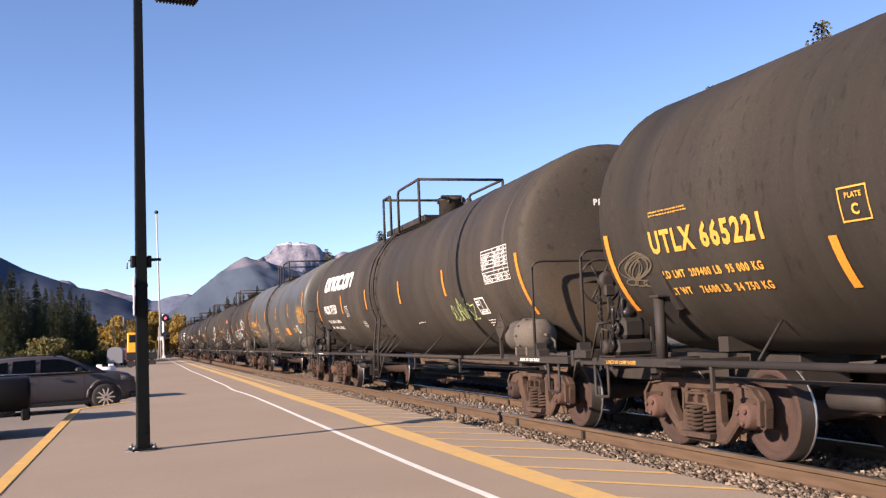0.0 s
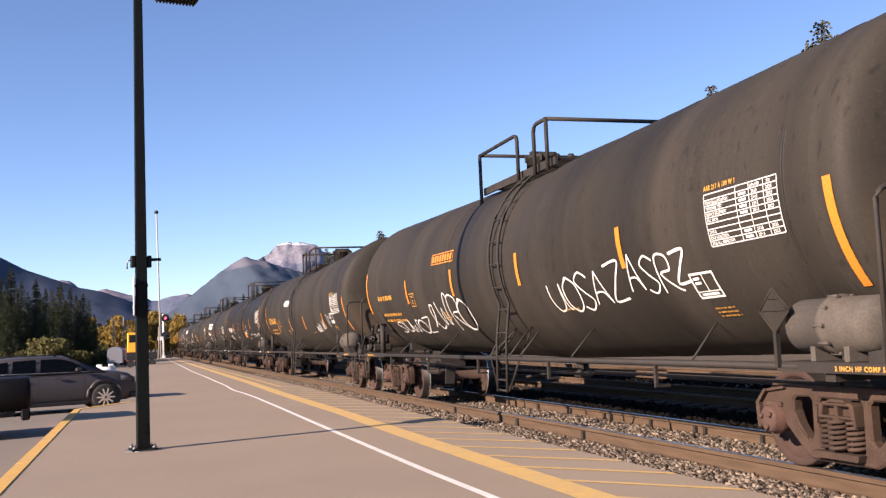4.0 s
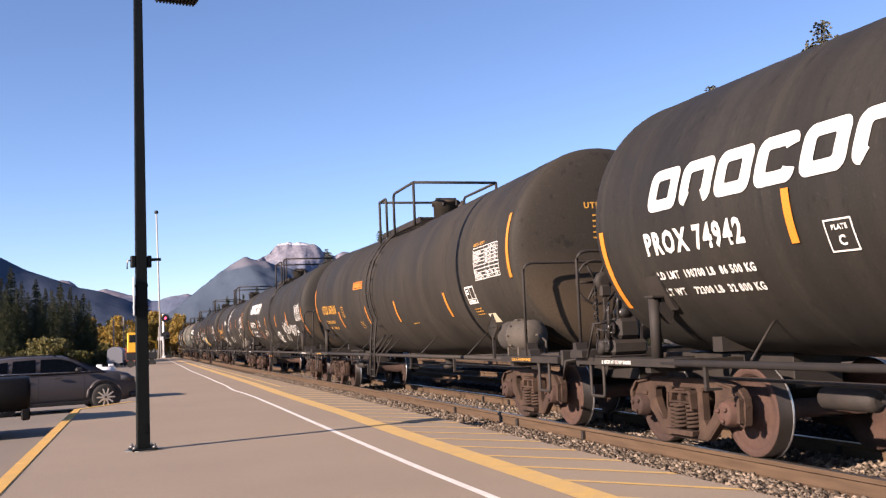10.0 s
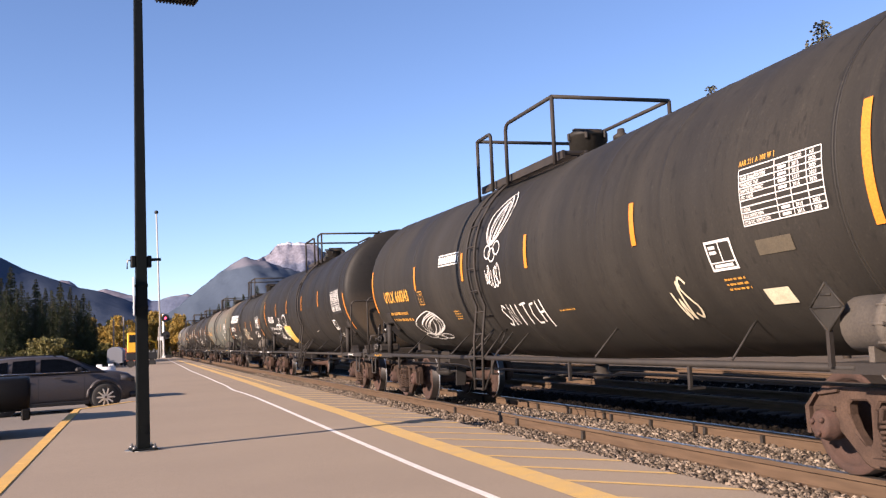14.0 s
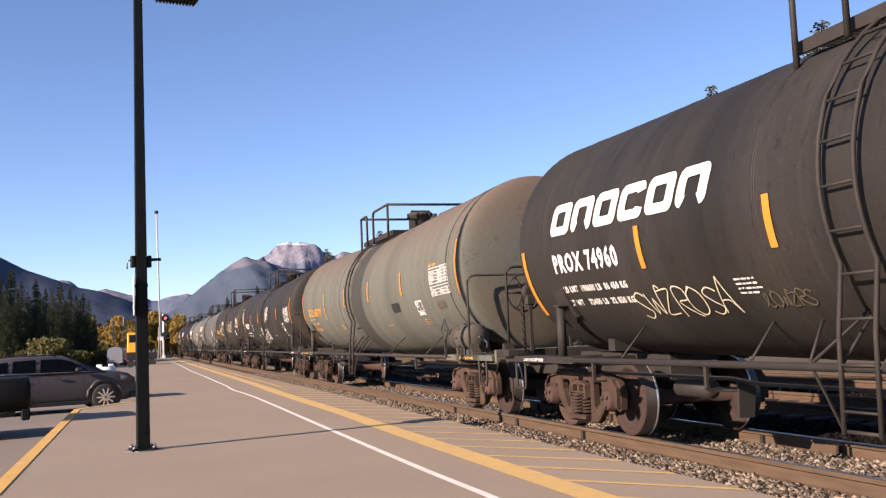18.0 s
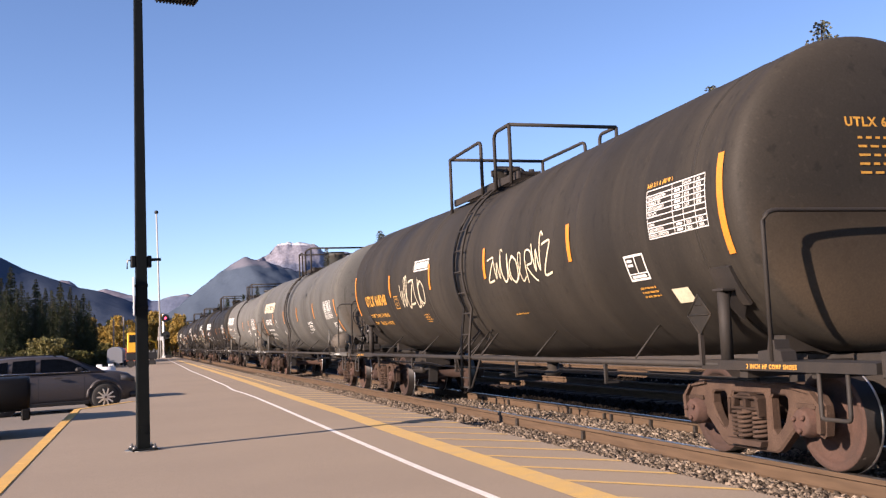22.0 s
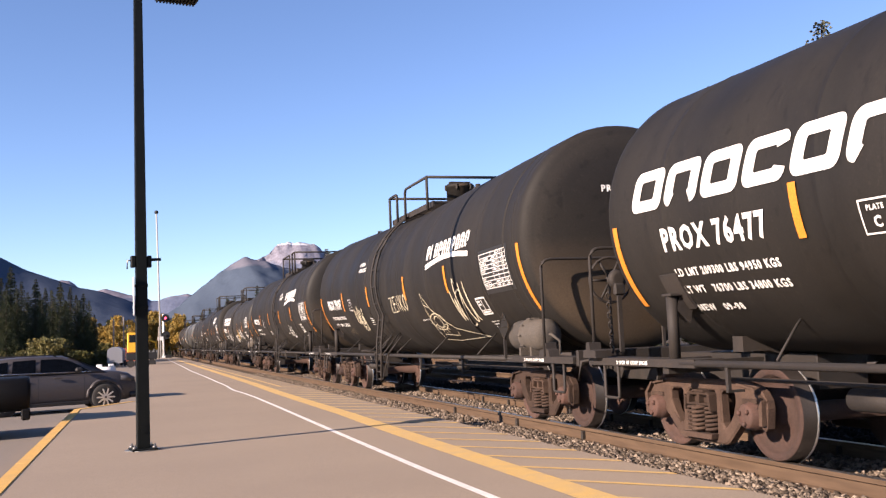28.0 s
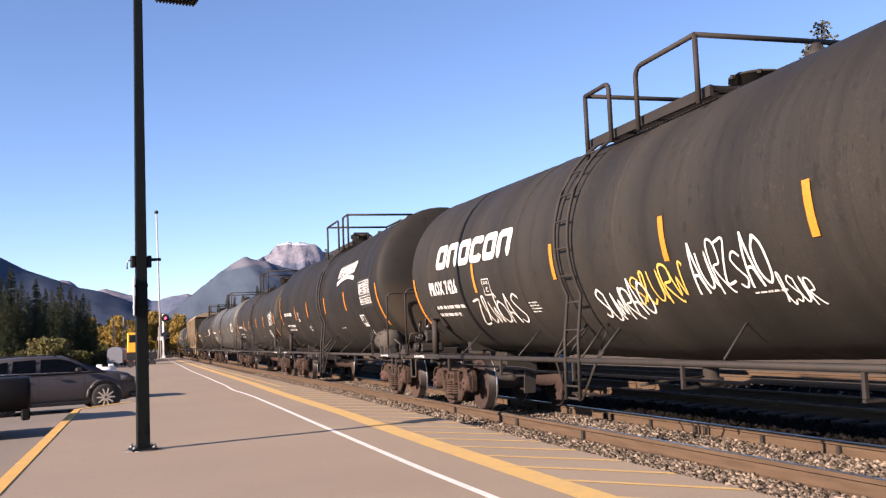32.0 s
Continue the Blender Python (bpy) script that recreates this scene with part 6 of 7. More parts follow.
def motions():
    """The train rolls towards the camera and past it; its wheels turn while they are close."""
    for mid, car, wheels, near in TRAIN:
        rows = []
        for i in range(33):
            px, py, h = along(mid - travelled(i))
            rows.append((float(i), pose(px, py, RAIL_Z, 0, 0, h)))
        walk(car, rows)
        for off, pair in wheels if near else ():
            for d, wheel in zip((-AXLE, AXLE), pair):
                steps = [k / 30 for k in range(961) if 3.0 < mid + off - travelled(k / 30) < 32.0]
                if not steps:
                    continue
                times = sorted({0.0, *steps, 32.0})
                spin = [min(max(t, steps[0]), steps[-1]) for t in times]
                walk(wheel, [(t, pose(0, d, 0.457) @ Matrix.Rotation(travelled(u) / 0.457, 4, "X")) for t, u in zip(times, spin)])


# ---- the lamp post on the platform ----
M_SIGN_WHITE = material("white_sign", (0.75, 0.75, 0.73), 0.5, bump=0.02)
M_GALV = material("galvanised_steel", (0.2112, 0.2112, 0.2046), 0.5, 0.6, second=(0.132, 0.1254, 0.1188), bump=0.1)


def lamp_post():
    post = new("lamp_post")
    post.location, post.rotation_euler, post.scale = (0.036, 13.95, PLATFORM_Z), (0, radians(0.17), radians(9)), (0.896, 0.896, 0.896)
    bm = bmesh.new()
    box(bm, -0.088, 0.088, -0.088, 0.088, 0.03, 7.15)
    for v in bm.verts:
        k = 1.04 - 0.36 * v.co.z / 7.15
        v.co.x, v.co.y = v.co.x * k, v.co.y * k
    bmesh.ops.bevel(bm, geom=bm.edges[:], offset=0.012, segments=2, affect="EDGES")
    part("pole", bm, M_POLE, post)
    bm = bmesh.new()
    plate(bm, [(-0.19, -0.19), (0.19, -0.19), (0.19, 0.19), (-0.19, 0.19)], 0.001, 0.035, "z")
    bmesh.ops.bevel(bm, geom=bm.edges[:], offset=0.01, segments=1, affect="EDGES")
    part("base_plate", bm, M_POLE, post)
    bm = bmesh.new()
    plate(bm, [(0.25 * math.cos(a) * (1 + 0.12 * math.sin(3 * a)), 0.25 * math.sin(a)) for a in (2 * math.pi * i / 16 for i in range(16))], -0.02, 0.012, "z")
    part("mortar_pad", bm, M_GALV, post)
    for x in (-0.145, 0.145):
        for y in (-0.145, 0.145):
            bm = bmesh.new()
            lathe(bm, [(0.035, 0.035), (0.065, 0.035), (0.066, 0.016), (0.10, 0.014)], "z", 6, (x, y, 0))
            part("bolt", bm, M_GALV, post)
    bm = bmesh.new()
    plate(bm, [(0.05 * math.cos(a), 0.33 + 0.075 * math.sin(a)) for a in (2 * math.pi * i / 14 for i in range(14))], -0.100, -0.086, "y")
    part("hand_hole_cover", bm, M_POLE, post)
    for s in (-1, 1):
        bm = bmesh.new()
        box(bm, s * 0.118 - 0.033, s * 0.118 + 0.033, -0.06, 0.06, 2.76, 2.94, 0.01)
        part("terminal_box", bm, M_POLE, post)
    bm = bmesh.new()
    tube(bm, [(0.14, 0, 2.88), (0.30, 0, 2.885)], 0.024, 6)
    part("bracket_arm", bm, M_POLE, post)
    bm = bmesh.new()
    tube(bm, [(-0.14, 0, 2.87), (-0.20, 0, 2.87), (-0.205, 0, 2.74)], 0.012, 6)
    part("hook", bm, M_GALV, post)
    bm = bmesh.new()
    box(bm, -0.122, -0.098, -0.30, 0.30, 2.03, 2.60, 0.004)
    sign = part("sign_plate", bm, M_SIGN_WHITE, post, "white sign plate fixed on edge")
    sign.rotation_euler = (0, 0, radians(-9))
    for z in (2.15, 2.48):
        bm = bmesh.new()
        box(bm, -0.097, 0.1, -0.1, 0.1, z - 0.02, z + 0.02)
        part("strap", bm, M_POLE, sign)
    bm = bmesh.new()
    tube(bm, [(0, 0, 7.1), (0.1, 0, 7.2), (0.32, 0, 7.24)], 0.035, 8)
    part("lamp_arm", bm, M_POLE, post)
    bm = bmesh.new()
    box(bm, 0.27, 0.95, -0.2, 0.2, 7.055, 7.31, 0.03)
    head = part("lamp_head", bm, M_POLE, post)
    for i in range(12):
        bm = bmesh.new()
        box(bm, 0.31 + 0.052 * i, 0.335 + 0.052 * i, -0.17, 0.17, 7.03, 7.054)
        part("louvre", bm, M_POLE, head)
    return tagged(post, label="dark green steel lamp post bolted to the platform", category="lamp post")


lamp_post()

# ---- signals and masts at the platform's far end ----
M_RED_GLOW = bpy.data.materials.new("red_signal_light")
M_RED_GLOW.use_nodes = True
_b = M_RED_GLOW.node_tree.nodes["Principled BSDF"]
_b.inputs["Base Color"].default_value = (0.6, 0.02, 0.02, 1)
_b.inputs["Emission Color"].default_value, _b.inputs["Emission Strength"].default_value = (1.0, 0.03, 0.05, 1), 5.0
M_WHITE_PAINT = material("white_mast_paint", (0.72, 0.71, 0.68), 0.5, bump=0.03)
M_BLACK = material("matt_black_paint", (0.0099, 0.0099, 0.0106), 0.6, bump=0.03)


def signal_mast(x, y):
    mast = new("railway_signal")
    mast.location = (x, y, PLATFORM_Z)
    bm = bmesh.new()
    tube(bm, [(0, 0, 0), (0, 0, 5.6)], 0.14, 10)
    part("mast", bm, M_WHITE_PAINT, mast)
    for z, lit in ((5.1, True), (2.9, False)):
        bm = bmesh.new()
        lathe(bm, [(-0.03, 0.52), (0.03, 0.52)], "y", 24, (0.28, -0.2, z))
        back = part("background_disc", bm, M_BLACK, mast)
        bm = bmesh.new()
        lathe(bm, [(-0.5, 0.16), (-0.2, 0.16)], "y", 14, (0.28, -0.05, z))
        part("hood", bm, M_BLACK, back)
        bm = bmesh.new()
        lathe(bm, [(-0.56, 0.13), (-0.51, 0.15)], "y", 14, (0.28, -0.05, z))
        part("lens", bm, M_RED_GLOW if lit else M_BLACK, back, "glowing red lens" if lit else "dark lens")
    bm = bmesh.new()
    box(bm, -0.35, 0.35, -0.35, 0.35, -0.1, 0.25, 0.03)
    part("foot", bm, M_SIGN_WHITE, mast)
    return tagged(mast, label="white signal mast with two round heads showing red", category="railway signal")


signal_mast(3.05, 131.3)


M_PALE_POLE = material("pale_grey_pole_paint", (0.42, 0.42, 0.40), 0.55, second=(0.25, 0.24, 0.23), mix=0.5, scale=2, bump=0.03)


def antenna_pole(x, y):
    pole = new("antenna_pole")
    pole.location, pole.rotation_euler = (x, y, PLATFORM_Z), (0, radians(-0.9), 0)
    bm = bmesh.new()
    tube(bm, [(0, 0, 0), (0, 0, 9), (0, 0, 18.1)], 0.10, 8)
    part("shaft", bm, M_PALE_POLE, pole)
    bm = bmesh.new()
    lathe(bm, [(-0.25, 0.05), (-0.17, 0.2), (0, 0.26), (0.17, 0.2), (0.25, 0.05)], "z", 12, (0, 0, 18.3))
    part("finial", bm, M_BLACK, pole)
    bm = bmesh.new()
    box(bm, -0.35, 0.35, -0.25, -0.15, 2.2, 2.7, 0.02)
    part("notice_board", bm, M_SIGN_WHITE, pole)
    return tagged(pole, label="tall slender grey pole with a ball finial", category="pole")


antenna_pole(2.62, 126.5)
bm = bmesh.new()
box(bm, 3.2, 4.0, 129.5, 130.3, PLATFORM_Z, 0.55, 0.04)
tagged(link_mesh("equipment_box", bm, M_BLACK), label="small black equipment box on the ground", category="box")

# ---- vehicles ----
M_CAR_GREY = material("dark_grey_car_paint", (0.058, 0.053, 0.055), 0.42, 0.1, second=(0.064, 0.058, 0.059), bump=0.01, gloss=0.35)
M_CAR_BLACK = material("black_car_paint", (0.004, 0.004, 0.0045), 0.6, bump=0.01, gloss=0.15)
M_CAR_GLASS = material("tinted_car_glass", (0.006, 0.007, 0.009), 0.12, bump=0.0, gloss=0.25)
M_WINDSCREEN = material("windscreen_glass", (0.01, 0.012, 0.015), 0.05, bump=0.0, gloss=0.6)
M_TYRE = material("tyre_rubber", (0.0165, 0.0165, 0.0165), 0.9, second=(0.0396, 0.0363, 0.033), mix=0.5, scale=8)
M_ALLOY = material("alloy_rim", (0.65, 0.65, 0.63), 0.35, 0.8, bump=0.02)
M_CHROME = material("chrome_trim", (0.6, 0.6, 0.6), 0.15, 1.0, bump=0.0)
M_LAMP_GLASS = material("headlight_glass", (0.05, 0.05, 0.055), 0.15, bump=0.0)


def loft(bm, sections):
    """Skins closed rings of points, one after another along x."""
    rings = [[bm.verts.new(p) for p in s] for s in sections]
    n = len(rings[0])
    for a, b in zip(rings, rings[1:]):
        for j in range(n):
            bm.faces.new((a[j], a[(j + 1) % n], b[(j + 1) % n], b[j])).smooth = True
    bm.faces.new(rings[0][::-1]), bm.faces.new(rings[-1])
    bmesh.ops.recalc_face_normals(bm, faces=bm.faces)


def wheel(parent, x, y, r, spokes=10):
    s = -1 if y < 0 else 1
    bm = bmesh.new()
    lathe(bm, [(-0.10, r * 0.66), (-0.11, r * 0.93), (-0.08, r), (0.08, r), (0.11, r * 0.93), (0.10, r * 0.66)], "y", 28)
    w = part("wheel", bm, M_TYRE, parent)
    w.location = (x, y, r)
    bm = bmesh.new()
    lathe(bm, [(s * 0.02, r * 0.6), (s * 0.098, r * 0.64), (s * 0.102, r * 0.68), (s * 0.09, r * 0.69)], "y", 28)
    part("rim", bm, M_BLACK, w)
    for i in range(spokes):
        a = 2 * math.pi * i / spokes
        bm = bmesh.new()
        u, v = Vector((math.cos(a), 0, math.sin(a))), Vector((-math.sin(a), 0, math.cos(a)))
        pts = [u * r * 0.08 + v * r * 0.07, u * r * 0.66 + v * r * 0.05, u * r * 0.66 - v * r * 0.05, u * r * 0.08 - v * r * 0.07]
        q = [bm.verts.new(p + Vector((0, s * 0.115, 0))) for p in pts] + [bm.verts.new(p + Vector((0, s * 0.09, 0))) for p in pts]
        bm.faces.new(q[:4]), bm.faces.new(q[7:3:-1])
        for j in range(4):
            bm.faces.new((q[j], q[(j + 1) % 4], q[4 + (j + 1) % 4], q[4 + j]))
        part("spoke", bm, M_ALLOY, w)
    return w


def body_section(x, w, z0, z1, zb):
    """A rounded car section at x: half width w, from z0 to z1, widest at zb."""
    half = [(0.55 * w, z0), (0.93 * w, z0 + 0.05), (0.985 * w, z0 + 0.2), (w, zb), (0.97 * w, z1 - 0.12), (0.88 * w, z1 - 0.03), (0.5 * w, z1)]
    return [(x, -a, b) for a, b in half] + [(x, a, b) for a, b in reversed(half)]


def estate_car():
    """Its nose is +x, the flank that the camera sees is -y, its origin on the ground under the middle."""
    car = new("suv")
    bm = bmesh.new()
    loft(bm, [body_section(x, w, z0, z1, zb) for x, w, z0, z1, zb in ((-2.28, 0.74, 0.42, 0.96, 0.6), (-2.2, 0.84, 0.3, 1.07, 0.65), (-1.6, 0.9, 0.2, 1.10, 0.66), (-0.6, 0.9, 0.18, 1.09, 0.64), (0.6, 0.9, 0.18, 1.09, 0.64), (0.95, 0.9, 0.19, 1.09, 0.66), (1.5, 0.88, 0.22, 1.06, 0.66), (1.85, 0.83, 0.25, 0.99, 0.62), (2.02, 0.75, 0.30, 0.88, 0.56), (2.09, 0.6, 0.36, 0.70, 0.52))])
    part("body", bm, M_CAR_GREY, car, smooth=True)
    bm = bmesh.new()
    loft(bm, [[(x, -a, b) for a, b in q] + [(x, a, b) for a, b in reversed(q)] for x, q in (
        (-2.15, [(0.78, 1.03), (0.76, 1.07), (0.7, 1.1), (0.5, 1.12)]), (-1.8, [(0.84, 1.05), (0.78, 1.28), (0.66, 1.44), (0.4, 1.49)]), (-0.7, [(0.85, 1.05), (0.78, 1.3), (0.65, 1.49), (0.4, 1.54)]),
        (0.14, [(0.85, 1.05), (0.78, 1.3), (0.64, 1.48), (0.4, 1.53)]), (0.5, [(0.84, 1.05), (0.78, 1.24), (0.67, 1.37), (0.4, 1.41)]), (1.2, [(0.82, 1.04), (0.8, 1.06), (0.74, 1.075), (0.45, 1.09)]))])
    part("cabin", bm, M_CAR_GREY, car, smooth=True)
    for name, o in (("rear_quarter_window", [(-1.72, 1.14), (-1.24, 1.12), (-1.22, 1.42), (-1.55, 1.38)]), ("rear_door_window", [(-1.14, 1.12), (-0.56, 1.10), (-0.54, 1.45), (-1.10, 1.43)]), ("front_door_window", [(-0.44, 1.10), (0.80, 1.09), (0.36, 1.36), (0.08, 1.44), (-0.42, 1.45)])):
        bm = bmesh.new()
        q = [bm.verts.new((x, -0.868 + (z - 1.05) * 0.34, z)) for x, z in o]
        bm.faces.new(q)
        bmesh.ops.solidify(bm, geom=bm.faces[:], thickness=0.012)
        part(name, bm, M_CAR_GLASS, car)
    bm = bmesh.new()
    q = [bm.verts.new(p) for p in ((1.17, -0.76, 1.105), (1.17, 0.76, 1.105), (0.33, 0.62, 1.485), (0.33, -0.62, 1.485))]
    bm.faces.new(q)
    bmesh.ops.solidify(bm, geom=bm.faces[:], thickness=0.012)
    part("windscreen", bm, M_WINDSCREEN, car)
    bm = bmesh.new()
    tube(bm, [(-1.7, -0.88, 1.10), (0.84, -0.88, 1.075)], 0.009, 6)
    part("window_trim", bm, M_CHROME, car)
    for x in (-1.05, 0.0):
        bm = bmesh.new()
        box(bm, x - 0.11, x + 0.11, -0.93, -0.90, 0.93, 0.97, 0.01)
        part("door_handle", bm, M_CAR_GREY, car)
    for x in (-1.2, -0.5, 0.66):
        bm = bmesh.new()
        tube(bm, [(x, -0.884, 0.36), (x, -0.897, 0.64), (x, -0.871, 0.97)], 0.006, 5)
        part("door_gap", bm, M_BLACK, car)
    bm = bmesh.new()
    box(bm, -0.92, 0.78, -0.915, -0.88, 0.2, 0.30, 0.015)
    part("sill_moulding", bm, M_BLACK, car)
    bm = bmesh.new()
    box(bm, 0.42, 0.60, -1.06, -0.90, 1.08, 1.20, 0.04)
    part("wing_mirror", bm, M_BLACK, car)
    bm = bmesh.new()
    loft(bm, [[(x, -0.84 + d, z0), (x, -0.70 + d, z0), (x, -0.70 + d, z1), (x, -0.84 + d, z1)] for x, d, z0, z1 in ((1.62, -0.03, 0.80, 0.94), (1.86, 0.02, 0.76, 0.92), (2.02, 0.11, 0.72, 0.86))])
    part("headlight", bm, M_LAMP_GLASS, car)
    bm = bmesh.new()
    loft(bm, [[(x, -w, 0.30), (x, w, 0.30), (x, w, 0.46), (x, -w, 0.46)] for x, w in ((1.86, 0.85), (2.06, 0.77), (2.13, 0.58))])
    part("front_bumper", bm, M_BLACK, car)
    for x in (-1.38, 1.2):
        bm = bmesh.new()
        lathe(bm, [(-0.908, 0.415), (-0.70, 0.415)], "y", 28, (x, 0, 0.38))
        part("wheel_arch", bm, M_BLACK, car)
        bm = bmesh.new()
        tube(bm, [(x + 0.455 * math.cos(a), -0.895, 0.38 + 0.455 * math.sin(a)) for a in (math.pi * k / 14 for k in range(15))], 0.045, 8)
        part("arch_flare", bm, M_CAR_GREY, car)
        for y in (-0.85, 0.85):
            wheel(car, x, y, 0.36)
    for y in (-0.6, 0.6):
        bm = bmesh.new()
        tube(bm, [(-1.7, y, 1.45), (-1.6, y, 1.545), (-0.1, y, 1.555), (0.02, y, 1.48)], 0.015, 6)
        part("roof_rail", bm, M_BLACK, car)
    return tagged(car, label="dark grey compact SUV parked nose to the kerb", category="car")


_c = estate_car()
_c.matrix_world = Matrix.Translation((-2.25, 28.95, -0.11)) @ Matrix.Rotation(radians(12), 4, "Z")


def pickup():
    """The front of a black pickup; its nose is +x."""
    car = new("pickup_truck")
    bm = bmesh.new()
    loft(bm, [body_section(x, w, z0, z1, zb) for x, w, z0, z1, zb in ((-3.0, 0.95, 0.5, 1.04, 0.75), (-2.9, 0.98, 0.42, 1.08, 0.75), (0.6, 0.98, 0.42, 1.08, 0.75), (0.9, 0.98, 0.42, 1.07, 0.75), (2.1, 0.97, 0.42, 1.08, 0.75), (2.52, 0.96, 0.42, 1.09, 0.75), (2.58, 0.94, 0.45, 1.07, 0.75))])
    part("body", bm, M_CAR_BLACK, car)
    bm = bmesh.new()
    loft(bm, [[(x, -a, b) for a, b in q] + [(x, a, b) for a, b in reversed(q)] for x, q in ((-1.2, [(0.92, 1.15), (0.8, 1.7), (0.5, 1.78)]), (0.1, [(0.92, 1.15), (0.8, 1.72), (0.5, 1.8)]), (1.0, [(0.9, 1.13), (0.85, 1.17), (0.5, 1.19)]))])
    part("cab", bm, M_CAR_GLASS, car)
    bm = bmesh.new()
    box(bm, 2.42, 2.585, -0.93, 0.93, 0.26, 0.48, 0.03)
    part("bumper", bm, M_CAR_BLACK, car)
    bm = bmesh.new()
    box(bm, 2.575, 2.60, -0.80, -0.62, 0.72, 0.97, 0.01)
    part("tail_lamp", bm, M_BLACK, car)
    for x in (-1.9, 1.15):
        for y in (-0.88, 0.88):
            wheel(car, x, y, 0.4, 6)
    return tagged(car, label="black pickup truck parked at the kerb", category="pickup truck")


_p = pickup()
_p.matrix_world = Matrix.Translation((-4.69, 21.2, -0.02)) @ Matrix.Rotation(radians(6), 4, "Z")


def far_van(name, x, y, l, w, h, mat, turn, label, cab=0.0):
    van = new(name)
    van.location, van.rotation_euler = (x, y, -0.11), (0, 0, radians(turn))
    bm = bmesh.new()
    loft(bm, [[(-l / 2, -w / 2, 0.4), (-l / 2, w / 2, 0.4), (-l / 2, w / 2, h * 0.9), (-l / 2, w * 0.4, h), (-l / 2, -w * 0.4, h), (-l / 2, -w / 2, h * 0.9)], [(l / 2 - cab, -w / 2, 0.4), (l / 2 - cab, w / 2, 0.4), (l / 2 - cab, w / 2, h * 0.9), (l / 2 - cab, w * 0.4, h), (l / 2 - cab, -w * 0.4, h), (l / 2 - cab, -w / 2, h * 0.9)]] + ([[(l / 2, -w / 2, 0.4), (l / 2, w / 2, 0.4), (l / 2, w / 2, h * 0.5), (l / 2, w * 0.4, h * 0.55), (l / 2, -w * 0.4, h * 0.55), (l / 2, -w / 2, h * 0.5)]] if cab else []))
    part("body", bm, mat, van)
    bm = bmesh.new()
    box(bm, -l * 0.3, l * 0.3, -w / 2 - 0.01, w / 2 + 0.01, h * 0.6, h * 0.82)
    part("windows", bm, M_CAR_GLASS, van)
    for px in (-l * 0.32, l * 0.32):
        for py in (-w / 2 + 0.05, w / 2 - 0.05):
            wheel(van, px, py, 0.36, 5)
    return tagged(van, label=label, category="vehicle")


M_BLUE_CAR = material("dark_blue_car_paint", (0.0132, 0.0198, 0.0528), 0.3, bump=0.01)
M_ORANGE_VAN = material("faded_red_van_paint", (0.231, 0.066, 0.0396), 0.5, bump=0.02)
M_MACHINE = material("yellow_machine_paint", (0.80, 0.42, 0.02), 0.5, second=(0.6, 0.32, 0.03), mix=0.4, bump=0.03)
M_WHITE_VAN = material("white_van_paint", (0.7, 0.7, 0.69), 0.4, bump=0.02)
far_van("parked_car", -8.0, 86, 4.4, 1.8, 1.4, M_BLUE_CAR, 20, "dark blue car parked far across the lot", 1.2)


def concrete_block(x, y):
    """A cast block with two lifting lugs on its top."""
    bm = bmesh.new()
    loft(bm, [[(s * 0.40, -0.3, -0.11), (s * 0.40, 0.3, -0.11), (s * 0.38, 0.24, 0.78), (s * 0.38, -0.24, 0.78)] for s in (-1, 1)])
    block = link_mesh("concrete_block", bm, M_WHITE_VAN)
    block.location, block.rotation_euler = (x, y, 0), (0, 0, radians(8))
    for d in (-0.27, 0.22):
        bm = bmesh.new()
        box(bm, d - 0.12, d + 0.12, -0.1, 0.1, 0.775, 0.90, 0.03)
        part("lifting_lug", bm, M_WHITE_VAN, block)
    return tagged(block, label="whitewashed concrete block with two lifting lugs", category="barrier")


concrete_block(-1.40, 45.5)
far_van("van", -0.72, 104, 4.5, 1.6, 1.75, M_ORANGE_VAN, 80, "faded red van parked near the crossing", 0.8)


def box_trailer(x, y):
    t = new("box_trailer")
    t.location, t.rotation_euler = (x, y, -0.11), (0, 0, radians(-4))
    bm = bmesh.new()
    o = [(-0.68, 0.35), (0.68, 0.35), (0.68, 1.45)] + [(0.68 * math.cos(q), 1.45 + 0.42 * math.sin(q)) for q in (math.pi * i / 8 for i in range(1, 8))] + [(-0.68, 1.45)]
    plate(bm, o, -1.6, 1.6, "y")
    part("body", bm, M_TRAILER, t)
    bm = bmesh.new()
    box(bm, -0.03, 0.03, -2.6, -1.6, 0.4, 0.48)
    part("drawbar", bm, M_BLACK, t)
    for px in (-0.75, 0.75):
        bm = bmesh.new()
        lathe(bm, [(px - 0.08, 0.3), (px + 0.08, 0.3)], "x", 18, (0, 0.2, 0.31))
        part("wheel", bm, M_TYRE, t)
    return tagged(t, label="pale grey box trailer with a rounded roof", category="trailer")


M_TRAILER = material("pale_grey_trailer", (0.2112, 0.2178, 0.2376), 0.5, bump=0.02)
box_trailer(-2.05, 98)


